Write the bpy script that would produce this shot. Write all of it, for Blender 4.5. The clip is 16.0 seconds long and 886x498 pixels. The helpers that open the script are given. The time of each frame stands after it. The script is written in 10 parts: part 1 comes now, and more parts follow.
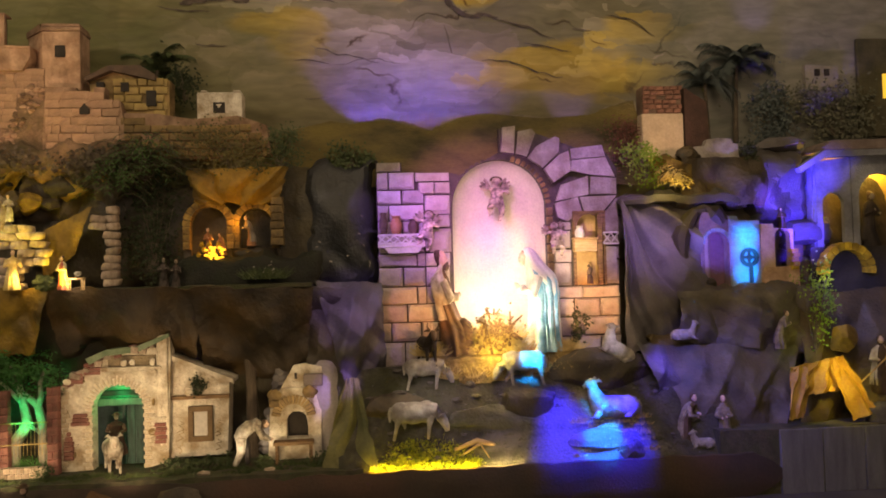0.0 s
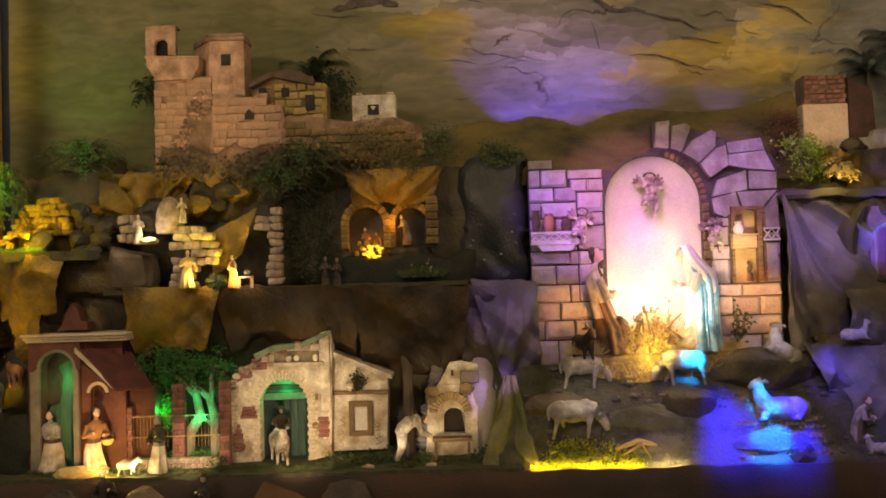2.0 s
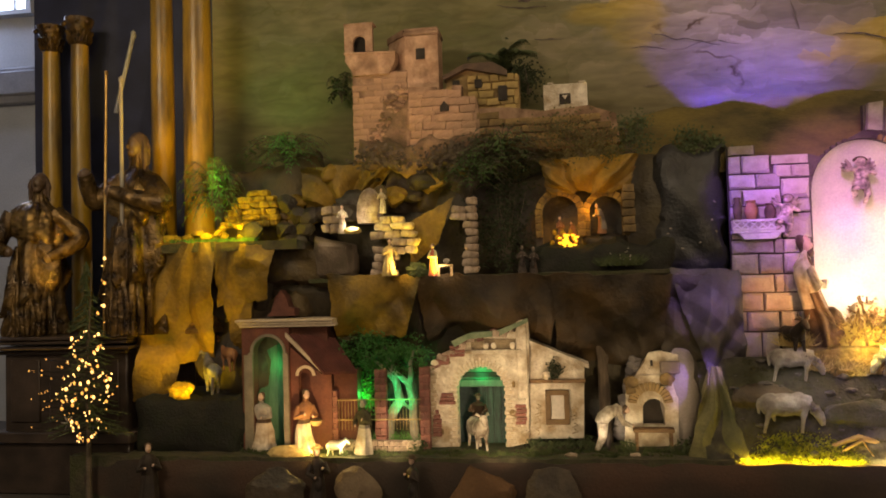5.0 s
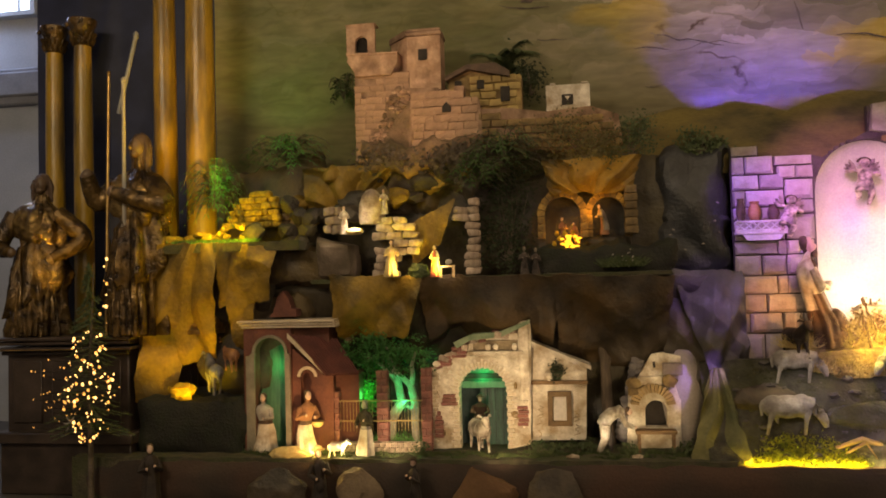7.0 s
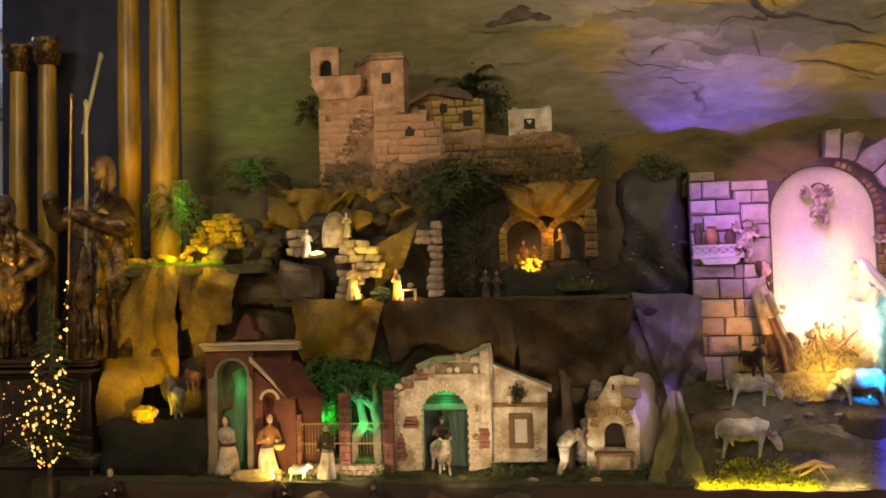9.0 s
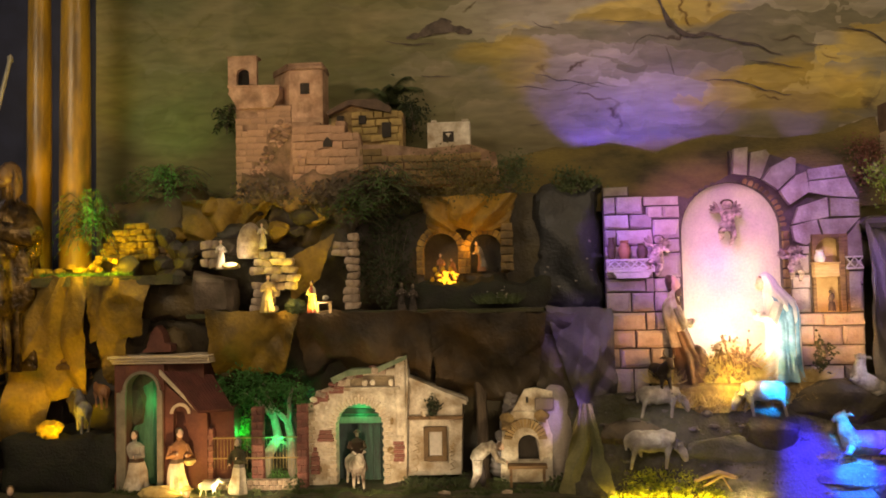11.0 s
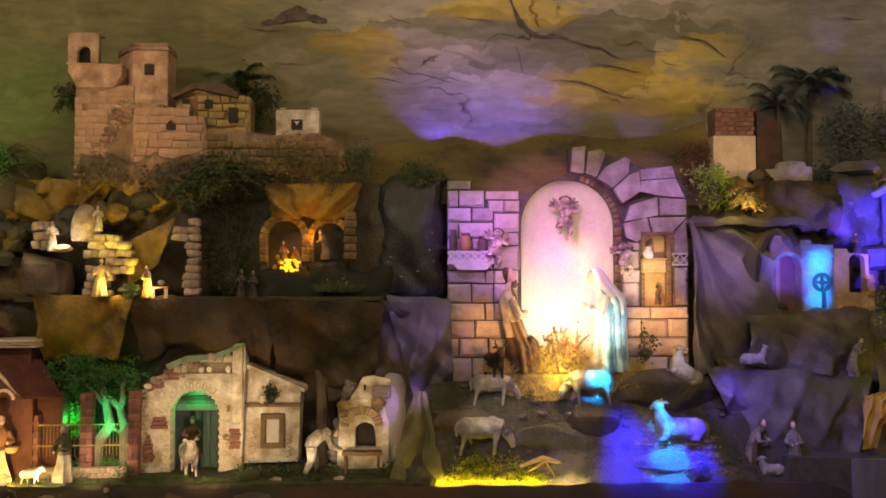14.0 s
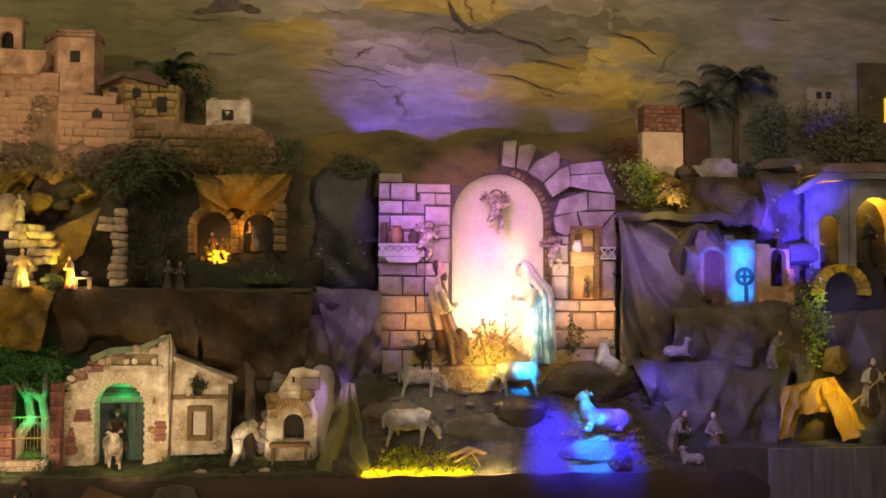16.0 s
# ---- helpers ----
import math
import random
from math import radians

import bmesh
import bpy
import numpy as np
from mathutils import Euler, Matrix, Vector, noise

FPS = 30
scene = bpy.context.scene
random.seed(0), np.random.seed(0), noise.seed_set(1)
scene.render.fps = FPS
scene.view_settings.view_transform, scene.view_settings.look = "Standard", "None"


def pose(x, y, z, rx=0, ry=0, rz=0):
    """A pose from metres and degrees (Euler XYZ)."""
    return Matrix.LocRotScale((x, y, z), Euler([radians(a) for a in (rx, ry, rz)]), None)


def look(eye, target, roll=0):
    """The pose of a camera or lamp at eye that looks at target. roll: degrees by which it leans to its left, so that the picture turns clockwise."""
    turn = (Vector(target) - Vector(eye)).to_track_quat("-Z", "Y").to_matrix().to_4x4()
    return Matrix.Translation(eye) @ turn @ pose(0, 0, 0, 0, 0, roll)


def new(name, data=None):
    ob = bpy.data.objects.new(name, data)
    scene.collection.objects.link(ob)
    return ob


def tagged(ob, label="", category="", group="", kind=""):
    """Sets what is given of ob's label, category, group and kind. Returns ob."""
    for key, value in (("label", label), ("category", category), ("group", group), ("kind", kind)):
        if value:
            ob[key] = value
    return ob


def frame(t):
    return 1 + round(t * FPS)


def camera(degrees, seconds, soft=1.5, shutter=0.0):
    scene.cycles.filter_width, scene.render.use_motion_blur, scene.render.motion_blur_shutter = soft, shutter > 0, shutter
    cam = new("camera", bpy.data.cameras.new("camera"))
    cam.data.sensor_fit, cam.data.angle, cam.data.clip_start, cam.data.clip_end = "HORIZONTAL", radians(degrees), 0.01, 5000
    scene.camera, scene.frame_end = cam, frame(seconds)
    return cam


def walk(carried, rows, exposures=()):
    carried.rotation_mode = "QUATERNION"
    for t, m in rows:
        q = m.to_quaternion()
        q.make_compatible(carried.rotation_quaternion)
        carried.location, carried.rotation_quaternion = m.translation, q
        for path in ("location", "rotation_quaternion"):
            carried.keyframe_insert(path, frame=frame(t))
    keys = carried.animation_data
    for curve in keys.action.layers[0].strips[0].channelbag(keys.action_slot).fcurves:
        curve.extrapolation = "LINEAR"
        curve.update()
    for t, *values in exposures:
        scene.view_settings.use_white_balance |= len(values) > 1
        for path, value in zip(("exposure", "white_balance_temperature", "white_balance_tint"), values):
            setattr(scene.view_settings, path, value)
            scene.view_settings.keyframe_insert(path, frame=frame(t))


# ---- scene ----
SOFT = 1.8
cam = camera(58.0, 16.0, SOFT)
ROWS = [
    (0.0, -0.000, 0.000, 1.500, -5.50, 1.64, 1.63),
    (0.5, -0.102, 0.008, 1.502, -4.06, 1.70, 1.69),
    (1.0, -0.203, 0.008, 1.502, -2.57, 1.74, 1.70),
    (1.5, -0.306, 0.008, 1.496, -0.73, 1.84, 1.73),
    (2.0, -0.413, 0.012, 1.489, 1.14, 1.94, 1.80),
    (2.5, -0.517, 0.005, 1.481, 2.80, 2.02, 1.81),
    (3.0, -0.620, 0.004, 1.472, 4.73, 2.11, 1.84),
    (3.5, -0.716, -0.004, 1.462, 6.21, 2.22, 1.81),
    (4.0, -0.806, -0.017, 1.452, 7.73, 2.29, 1.74),
    (4.5, -0.893, -0.034, 1.441, 8.56, 2.27, 1.69),
    (5.0, -0.976, -0.049, 1.429, 9.13, 2.19, 1.64),
    (7.5, -0.949, -0.036, 1.434, 9.44, 2.25, 1.59),
    (8.0, -0.903, -0.040, 1.471, 9.40, 2.28, 1.63),
    (8.5, -0.858, -0.046, 1.508, 9.08, 2.42, 1.56),
    (9.0, -0.815, -0.059, 1.544, 8.19, 2.63, 1.56),
    (11.5, -0.532, -0.031, 1.586, 3.44, 2.93, 1.13),
    (12.0, -0.448, -0.039, 1.565, 2.44, 2.81, 0.92),
    (12.5, -0.362, -0.043, 1.553, 1.47, 2.78, 0.75),
    (13.0, -0.277, -0.048, 1.545, 0.26, 2.67, 0.56),
    (13.5, -0.197, -0.062, 1.541, -0.67, 2.58, 0.39),
    (14.0, -0.124, -0.078, 1.538, -1.84, 2.51, 0.19),
    (14.5, -0.057, -0.088, 1.536, -2.87, 2.32, 0.06),
    (15.0, 0.001, -0.097, 1.535, -3.71, 2.21, -0.03),
    (15.5, 0.049, -0.103, 1.532, -4.21, 2.14, -0.06),
    (16.0, 0.091, -0.111, 1.529, -4.59, 2.06, -0.10),
]

EXPOSURES = [(0.0, 0.0), (16.0, 0.0)]
walk(cam, [(t, pose(x, y, z, 90 + pitch, roll, yaw)) for t, x, y, z, yaw, pitch, roll in ROWS], EXPOSURES)

# ---- light ----
world = bpy.data.worlds.new("church_dusk")
scene.world = world
world.use_nodes = True
world.node_tree.nodes["Background"].inputs[0].default_value = (0.30, 0.36, 0.5, 1)
world.node_tree.nodes["Background"].inputs[1].default_value = 0.02


def bulb(name, place, colour, watts, size=0.03):
    """A small bare bulb."""
    data = bpy.data.lights.new(name, "POINT")
    data.color, data.energy, data.shadow_soft_size = colour, watts, size
    ob = new(name, data)
    ob.location = place
    return ob


def spot(name, place, target, colour, watts, angle=60, blend=0.5, size=0.03):
    data = bpy.data.lights.new(name, "SPOT")
    data.color, data.energy, data.shadow_soft_size = colour, watts, size
    data.spot_size, data.spot_blend = radians(angle), blend
    ob = new(name, data)
    ob.matrix_world = look(place, target)
    return ob


def panel_lamp(name, place, target, colour, watts, w, h):
    data = bpy.data.lights.new(name, "AREA")
    data.shape, data.size, data.size_y, data.color, data.energy = "RECTANGLE", w, h, colour, watts
    ob = new(name, data)
    ob.matrix_world = look(place, target)
    return ob


WARM, AMBER, YELLOW, ORANGE = (1.0, 0.72, 0.42), (1.0, 0.55, 0.18), (1.0, 0.74, 0.03), (1.0, 0.42, 0.03)
CYAN = (0.0, 0.30, 1.0)
BLUE, VIOLET, GREEN, PINK = (0.006, 0.001, 1.0), (0.42, 0.24, 1.0), (0.02, 1.0, 0.25), (0.84, 0.26, 1.0)

# unseen fills added for church lamps, and window daylight, behind and beside the visitor
panel_lamp("nave_fill", (1.1, 2.0, 5.6), (0.7, 5.8, 1.9), (1.0, 0.75, 0.45), 84, 2.4, 0.8)
panel_lamp("nave_fill", (0.6, -2.5, 2.6), (0.6, 5.5, 1.2), (1.0, 0.74, 0.48), 80, 3.0, 2.0)
panel_lamp("window_lamp", (-7.771, 7.6, 5.022), (-5.396, 6, 2.451), (0.55, 0.66, 1.0), 48, 0.8, 1.2)
panel_lamp("nave_fill", (-4.2, 0.5, 4.2), (-3.9, 5.6, 1.6), (1.0, 0.78, 0.50), 104, 1.5, 1.0)
# stable
bulb("manger_bulb", (0.907, 5.48, 1.235), (1.0, 0.76, 0.44), 12, 0.05)
bulb("manger_bulb", (0.891, 5.14, 1.231), (1.0, 0.62, 0.28), 10, 0.03)
spot("manger_spot", (0.612, 4.5, 1.176), (0.348, 5.53, 1.226), (1.0, 0.42, 0.12), 60, 28, 0.9)
spot("manger_spot", (0.943, 4.5, 1.175), (1.604, 5.53, 1.255), (1.0, 0.46, 0.13), 165, 25, 0.9)
spot("rock_spot", (1.796, 4.7, 2.203), (2.015, 5.45, 1.62), VIOLET, 62, 36, 1.0)
spot("rock_spot", (-0.141, 4.6, 1.501), (-0.094, 5.4, 1.22), VIOLET, 22, 50, 1.0)
spot("rock_spot", (2.70, 4.9, 1.70), (2.93, 5.55, 2.04), (0.11, 0.05, 1.0), 200, 27, 0.8)
spot("rock_spot", (2.993, 4.9, 1.502), (3.10, 5.5, 1.70), (0.07, 0.03, 1.0), 180, 44, 0.8)
spot("stable_spot", (0.15, 3.5, 2.35), (0.801, 5.6, 1.871), PINK, 240, 36, 0.9)
spot("stable_spot", (0.45, 4.3, 1.9), (0.83, 5.75, 1.80), (1.0, 0.42, 1.0), 75, 14, 1.0)
spot("manger_spot", (0.80, 4.6, 1.3), (1.13, 5.75, 1.72), (1.0, 0.66, 0.20), 90, 16, 1.0)
spot("stable_spot", (1.9, 4.5, 3.3), (1.468, 5.55, 1.946), (0.50, 0.17, 1.0), 130, 38, 0.9)
spot("stable_spot", (-0.3, 4.6, 2.5), (0.26, 5.52, 1.86), (0.36, 0.14, 1.0), 112, 34, 0.9)
bulb("crib_bulb", (0.83, 5.17, 0.945), (1.0, 0.72, 0.10), 3.2, 0.02)
spot("manger_spot", (0.95, 4.5, 1.0), (1.19, 5.33, 1.28), (1.0, 0.90, 0.72), 48, 26, 0.7)
spot("tower_lilac_spot", (0.1, 4.7, 1.1), (-0.24, 5.38, 0.72), VIOLET, 32, 24, 0.9)
# sheep and brook
spot("brook_spot", (1.30, 4.75, 1.35), (1.27, 5.06, 0.40), BLUE, 520, 30, 1.0)
spot("brook_spot", (1.56, 4.75, 1.35), (1.60, 5.06, 0.38), BLUE, 760, 28, 1.0)
spot("brook_spot", (1.40, 4.62, 1.30), (1.22, 5.15, 0.62), BLUE, 240, 19, 1.0)
spot("brook_spot", (1.40, 4.5, 1.30), (1.452, 5.11, 0.69), CYAN, 330, 7.5, 0.12)
spot("brook_spot", (1.56, 4.8, 1.14), (1.50, 5.06, 0.41), CYAN, 340, 19, 0.2)
spot("brook_spot", (1.12, 4.75, 1.30), (1.078, 5.17, 0.93), CYAN, 480, 14.5, 0.10)
spot("brook_spot", (2.112, 4.7, 1.294), (1.95, 5.22, 0.80), (0.16, 0.09, 1.0), 70, 26, 1.0)
spot("brook_spot", (0.55, 4.3, 1.5), (0.75, 5.2, 0.65), (0.30, 0.26, 1.0), 22, 50, 1.0)
spot("flock_spot", (1.9, 4.4, 1.4), (1.60, 5.2, 1.02), (0.74, 0.64, 1.0), 40, 17, 0.9)
spot("flock_spot", (0.05, 4.35, 1.25), (0.34, 5.16, 0.70), (1.0, 0.88, 0.74), 24, 25, 0.9)
spot("flock_spot", (1.95, 4.4, 1.25), (1.64, 5.12, 0.60), (0.70, 0.56, 1.0), 10, 11, 0.8)
# unseen fill added to carry the crib's light up to the window
spot("window_fill", (1.25, 4.85, 1.35), (1.49, 5.53, 1.62), (1.0, 0.72, 0.42), 58, 36, 0.9)
panel_lamp("lip_strip", (0.335, 4.985, 0.285), (0.335, 5.20, 0.23), YELLOW, 3.6, 0.68, 0.012)
panel_lamp("lip_strip", (0.83, 4.985, 0.285), (0.83, 5.20, 0.24), (1.0, 0.72, 0.25), 0.9, 0.24, 0.012)
# wide unseen blue fill added to lift the dark rocks on the right
spot("brook_spot", (1.651, 4.5, 1.438), (2.473, 5.2, 0.578), (0.14, 0.12, 1.0), 75, 60, 1.0)
# street of houses
spot("street_spot", (-1.426, 4.5, 0.409), (-1.457, 5.35, 0.678), (1.0, 0.70, 0.38), 30, 80, 0.8)
spot("street_spot", (-2.558, 4.5, 0.401), (-2.791, 5.2, 0.60), (1.0, 0.60, 0.24), 26, 66, 0.9)
spot("street_spot", (-0.639, 4.6, 0.392), (-0.533, 5.35, 0.635), (1.0, 0.72, 0.36), 15, 60, 0.8)
spot("street_spot", (-0.887, 4.7, 0.368), (-0.771, 5.22, 0.439), (1.0, 0.80, 0.52), 26, 26, 0.9)
spot("street_spot", (-2.10, 4.6, 0.42), (-2.16, 5.2, 0.41), (1.0, 0.72, 0.40), 30, 46, 0.9)
bulb("street_bulb", (-2.66, 4.99, 0.346), (1.0, 0.66, 0.12), 2.6, 0.02)
bulb("street_bulb", (-2.47, 5.0, 0.36), (1.0, 0.74, 0.30), 1.3, 0.02)
bulb("gate_bulb", (-1.608, 5.42, 0.769), GREEN, 0.9, 0.05)
spot("garden_spot", (-2.13, 5.10, 0.60), (-2.145, 5.36, 0.66), (0.0, 1.0, 0.28), 9, 66, 0.6)
bulb("garden_bulb", (-2.42, 5.30, 0.66), (0.03, 1.0, 0.12), 1.1, 0.02)
bulb("arch_bulb", (-3.05, 5.29, 0.86), (0.12, 1.0, 0.22), 0.40, 0.06)
spot("shed_spot", (-3.502, 4.9, 0.643), (-3.652, 5.3, 1.219), (1.0, 0.60, 0.0), 17, 110, 0.8)
bulb("shed_bulb", (-3.60, 5.0, 0.74), YELLOW, 0.09, 0.02)
# upper shelf
bulb("wall_bulb", (-3.42, 5.02, 1.823), (1.0, 0.70, 0.0), 4.2, 0.02)
bulb("wall_bulb", (-3.184, 5.08, 1.802), (1.0, 0.68, 0.0), 3.4, 0.02)
spot("cloth_spot", (-2.294, 4.85, 1), (-2.407, 5.3, 1.271), YELLOW, 1.2, 60, 0.9)
bulb("ruin_bulb", (-2.424, 5.15, 1.815), (1.0, 0.82, 0.58), 1.4, 0.02)
bulb("ruin_bulb", (-2.126, 5.14, 1.532), (1.0, 0.66, 0.16), 1.3, 0.02)
bulb("ruin_bulb", (-1.815, 5.14, 1.504), (1.0, 0.80, 0.55), 0.6, 0.02)
bulb("cave_bulb", (-0.985, 5.47, 1.72), ORANGE, 1.3, 0.02)
bulb("cave_bulb", (-0.84, 5.42, 1.86), ORANGE, 0.5, 0.02)
spot("tarp_spot", (-1.855, 5.1, 1.464), (-1.95, 5.36, 1.763), YELLOW, 24, 60, 0.9)
spot("drape_spot", (-0.898, 5, 1.809), (-0.841, 5.5, 2.156), (1.0, 0.45, 0.015), 6, 70, 0.9)
spot("drape_spot", (-2.116, 4.95, 1.711), (-2.209, 5.4, 2.092), YELLOW, 8, 90, 0.9)
bulb("fern_bulb", (-3.33, 5.1, 2.20), (0.25, 1.0, 0.06), 0.7, 0.02)
bulb("fern_bulb", (-2.911, 5.2, 2.554), (0.25, 1.0, 0.06), 0.35, 0.02)
# castle and painted sky
spot("castle_spot", (-2.2, 4.2, 1.5), (-2.084, 5.5, 2.989), (1.0, 0.58, 0.36), 58, 40, 0.8)
spot("sky_spot", (-0.01, 5.70, 2.575), (0.06, 5.92, 3.0), (0.14, 0.09, 1.0), 12, 112, 0.5)
spot("sky_spot", (0.48, 5.70, 2.53), (0.46, 5.92, 2.98), (0.14, 0.09, 1.0), 12, 112, 0.5)
spot("sky_spot", (0.78, 5.715, 2.57), (0.84, 5.92, 2.82), (0.20, 0.12, 1.0), 5.5, 105, 0.6)
spot("sky_spot", (1.55, 5.715, 2.56), (1.56, 5.92, 2.79), (0.4, 0.24, 1.0), 2.0, 80, 0.6)
spot("sky_spot", (3.05, 5.6, 3.25), (3.06, 5.92, 3.49), (0.24, 0.16, 1.0), 1.2, 60, 0.8)
spot("sky_spot", (-3.20, 5.35, 2.484), (-3.05, 5.92, 3.25), (0.3, 0.9, 0.12), 6, 100, 1.0)
# eastern hill
spot("tower_spot", (1.996, 4.95, 2.017), (2.169, 5.6, 2.623), (1.0, 0.62, 0.38), 13, 50, 0.7)
bulb("bush_bulb", (2.109, 5.25, 2.039), (1.0, 0.75, 0.2), 1.7, 0.02)
for z in (1.44, 1.57, 1.70):
    spot("temple_spot", (2.80, 4.78, z - 0.06), (2.667, 5.41, z), CYAN, 150, 17, 0.7)
spot("temple_spot", (2.158, 4.9, 1.284), (2.586, 5.42, 1.742), (0.20, 0.13, 1.0), 80, 50, 0.7)
spot("portico_spot", (2.811, 5.05, 1.768), (3.225, 5.5, 2.121), (0.07, 0.04, 1.0), 150, 36, 0.9)
bulb("portico_bulb", (3.80, 5.60, 2.22), (1.0, 0.62, 0.08), 7.0, 0.02)
bulb("portico_bulb", (3.43, 5.60, 2.10), (1.0, 0.62, 0.08), 3.0, 0.02)
# weak unseen blue spot added to lift the dark rocks by the bridge
spot("rock_spot", (2.9, 4.5, 1.7), (3.45, 5.4, 1.2), (0.16, 0.2, 1.0), 40, 44, 1.0)
spot("bridge_spot", (2.974, 5, 1.353), (3.301, 5.35, 1.582), (1.0, 0.8, 0.3), 3, 70, 0.7)
spot("cloth_spot", (3.126, 4.75, 1.004), (3.159, 5.1, 0.663), YELLOW, 20, 60, 1.0)
bulb("bush_bulb", (3.027, 5, 0.978), (0.9, 0.9, 0.1), 0.8, 0.02)
# altar
spot("altar_spot", (-3.025, 4.5, 1.722), (-4.101, 5.45, 3.136), (1.0, 0.58, 0.04), 125, 52, 0.8)

spot("altar_spot", (-4.50, 4.65, 1.30), (-4.78, 5.75, 1.95), (1.0, 0.58, 0.06), 34, 40, 0.8)

# ---- materials ----
def surface(name, base, second, scale=8.0, rough=0.85, bump=0.3, metal=0.0, fine=60.0, stretch=(1, 1, 1), per_piece=0.0, blotch=None, blotch_scale=2.0):
    """A matt or glossy surface: two tones mixed by broad noise, fine grain, relief; blotch: a third tone in patches."""
    m = bpy.data.materials.new(name)
    m.use_nodes = True
    nodes, links = m.node_tree.nodes, m.node_tree.links
    bsdf = nodes["Principled BSDF"]
    coord = nodes.new("ShaderNodeTexCoord")
    mapping = nodes.new("ShaderNodeMapping")
    mapping.inputs["Scale"].default_value = stretch
    links.new(coord.outputs["Object"], mapping.inputs[0])
    broad, grain = nodes.new("ShaderNodeTexNoise"), nodes.new("ShaderNodeTexNoise")
    for node, s, d in ((broad, scale, 5.0), (grain, fine, 3.0)):
        node.inputs["Scale"].default_value, node.inputs["Detail"].default_value = s, d
        links.new(mapping.outputs[0], node.inputs["Vector"])
    ramp = nodes.new("ShaderNodeValToRGB")
    ramp.color_ramp.elements[0].position, ramp.color_ramp.elements[1].position = 0.32, 0.68
    ramp.color_ramp.elements[0].color, ramp.color_ramp.elements[1].color = (*base, 1), (*second, 1)
    links.new(broad.outputs["Fac"], ramp.inputs[0])
    colour = ramp.outputs[0]
    if blotch:
        patch, mix = nodes.new("ShaderNodeTexNoise"), nodes.new("ShaderNodeMix")
        patch.inputs["Scale"].default_value, patch.inputs["Detail"].default_value = blotch_scale, 4.0
        links.new(mapping.outputs[0], patch.inputs["Vector"])
        edge = nodes.new("ShaderNodeValToRGB")
        edge.color_ramp.elements[0].position, edge.color_ramp.elements[1].position = 0.42, 0.68
        links.new(patch.outputs["Fac"], edge.inputs[0])
        mix.data_type = "RGBA"
        links.new(edge.outputs[0], mix.inputs[0])
        links.new(colour, mix.inputs[6])
        mix.inputs[7].default_value = (*blotch, 1)
        colour = mix.outputs[2]
    value = nodes.new("ShaderNodeHueSaturation")
    spread = nodes.new("ShaderNodeMapRange")
    spread.inputs["To Min"].default_value, spread.inputs["To Max"].default_value = 0.75, 1.2
    links.new(grain.outputs["Fac"], spread.inputs["Value"])
    if per_piece:
        info, add, wide = nodes.new("ShaderNodeObjectInfo"), nodes.new("ShaderNodeMath"), nodes.new("ShaderNodeMapRange")
        wide.inputs["To Min"].default_value, wide.inputs["To Max"].default_value = 1 - per_piece, 1 + per_piece
        links.new(info.outputs["Random"], wide.inputs["Value"])
        add.operation = "MULTIPLY"
        links.new(wide.outputs[0], add.inputs[0])
        links.new(spread.outputs[0], add.inputs[1])
        links.new(add.outputs[0], value.inputs["Value"])
    else:
        links.new(spread.outputs[0], value.inputs["Value"])
    links.new(colour, value.inputs["Color"])
    links.new(value.outputs[0], bsdf.inputs["Base Color"])
    bsdf.inputs["Roughness"].default_value, bsdf.inputs["Metallic"].default_value = rough, metal
    if bump:
        relief = nodes.new("ShaderNodeBump")
        relief.inputs["Strength"].default_value, relief.inputs["Distance"].default_value = bump, 0.01
        both = nodes.new("ShaderNodeMath")
        both.operation = "MULTIPLY_ADD"
        links.new(broad.outputs["Fac"], both.inputs[0])
        both.inputs[1].default_value = 1.6
        links.new(grain.outputs["Fac"], both.inputs[2])
        links.new(both.outputs[0], relief.inputs["Height"])
        links.new(relief.outputs[0], bsdf.inputs["Normal"])
    return m


def glow(name, colour, strength):
    m = bpy.data.materials.new(name)
    m.use_nodes = True
    bsdf = m.node_tree.nodes["Principled BSDF"]
    bsdf.inputs["Base Color"].default_value = (*colour, 1)
    bsdf.inputs["Emission Color"].default_value, bsdf.inputs["Emission Strength"].default_value = (*colour, 1), strength
    return m


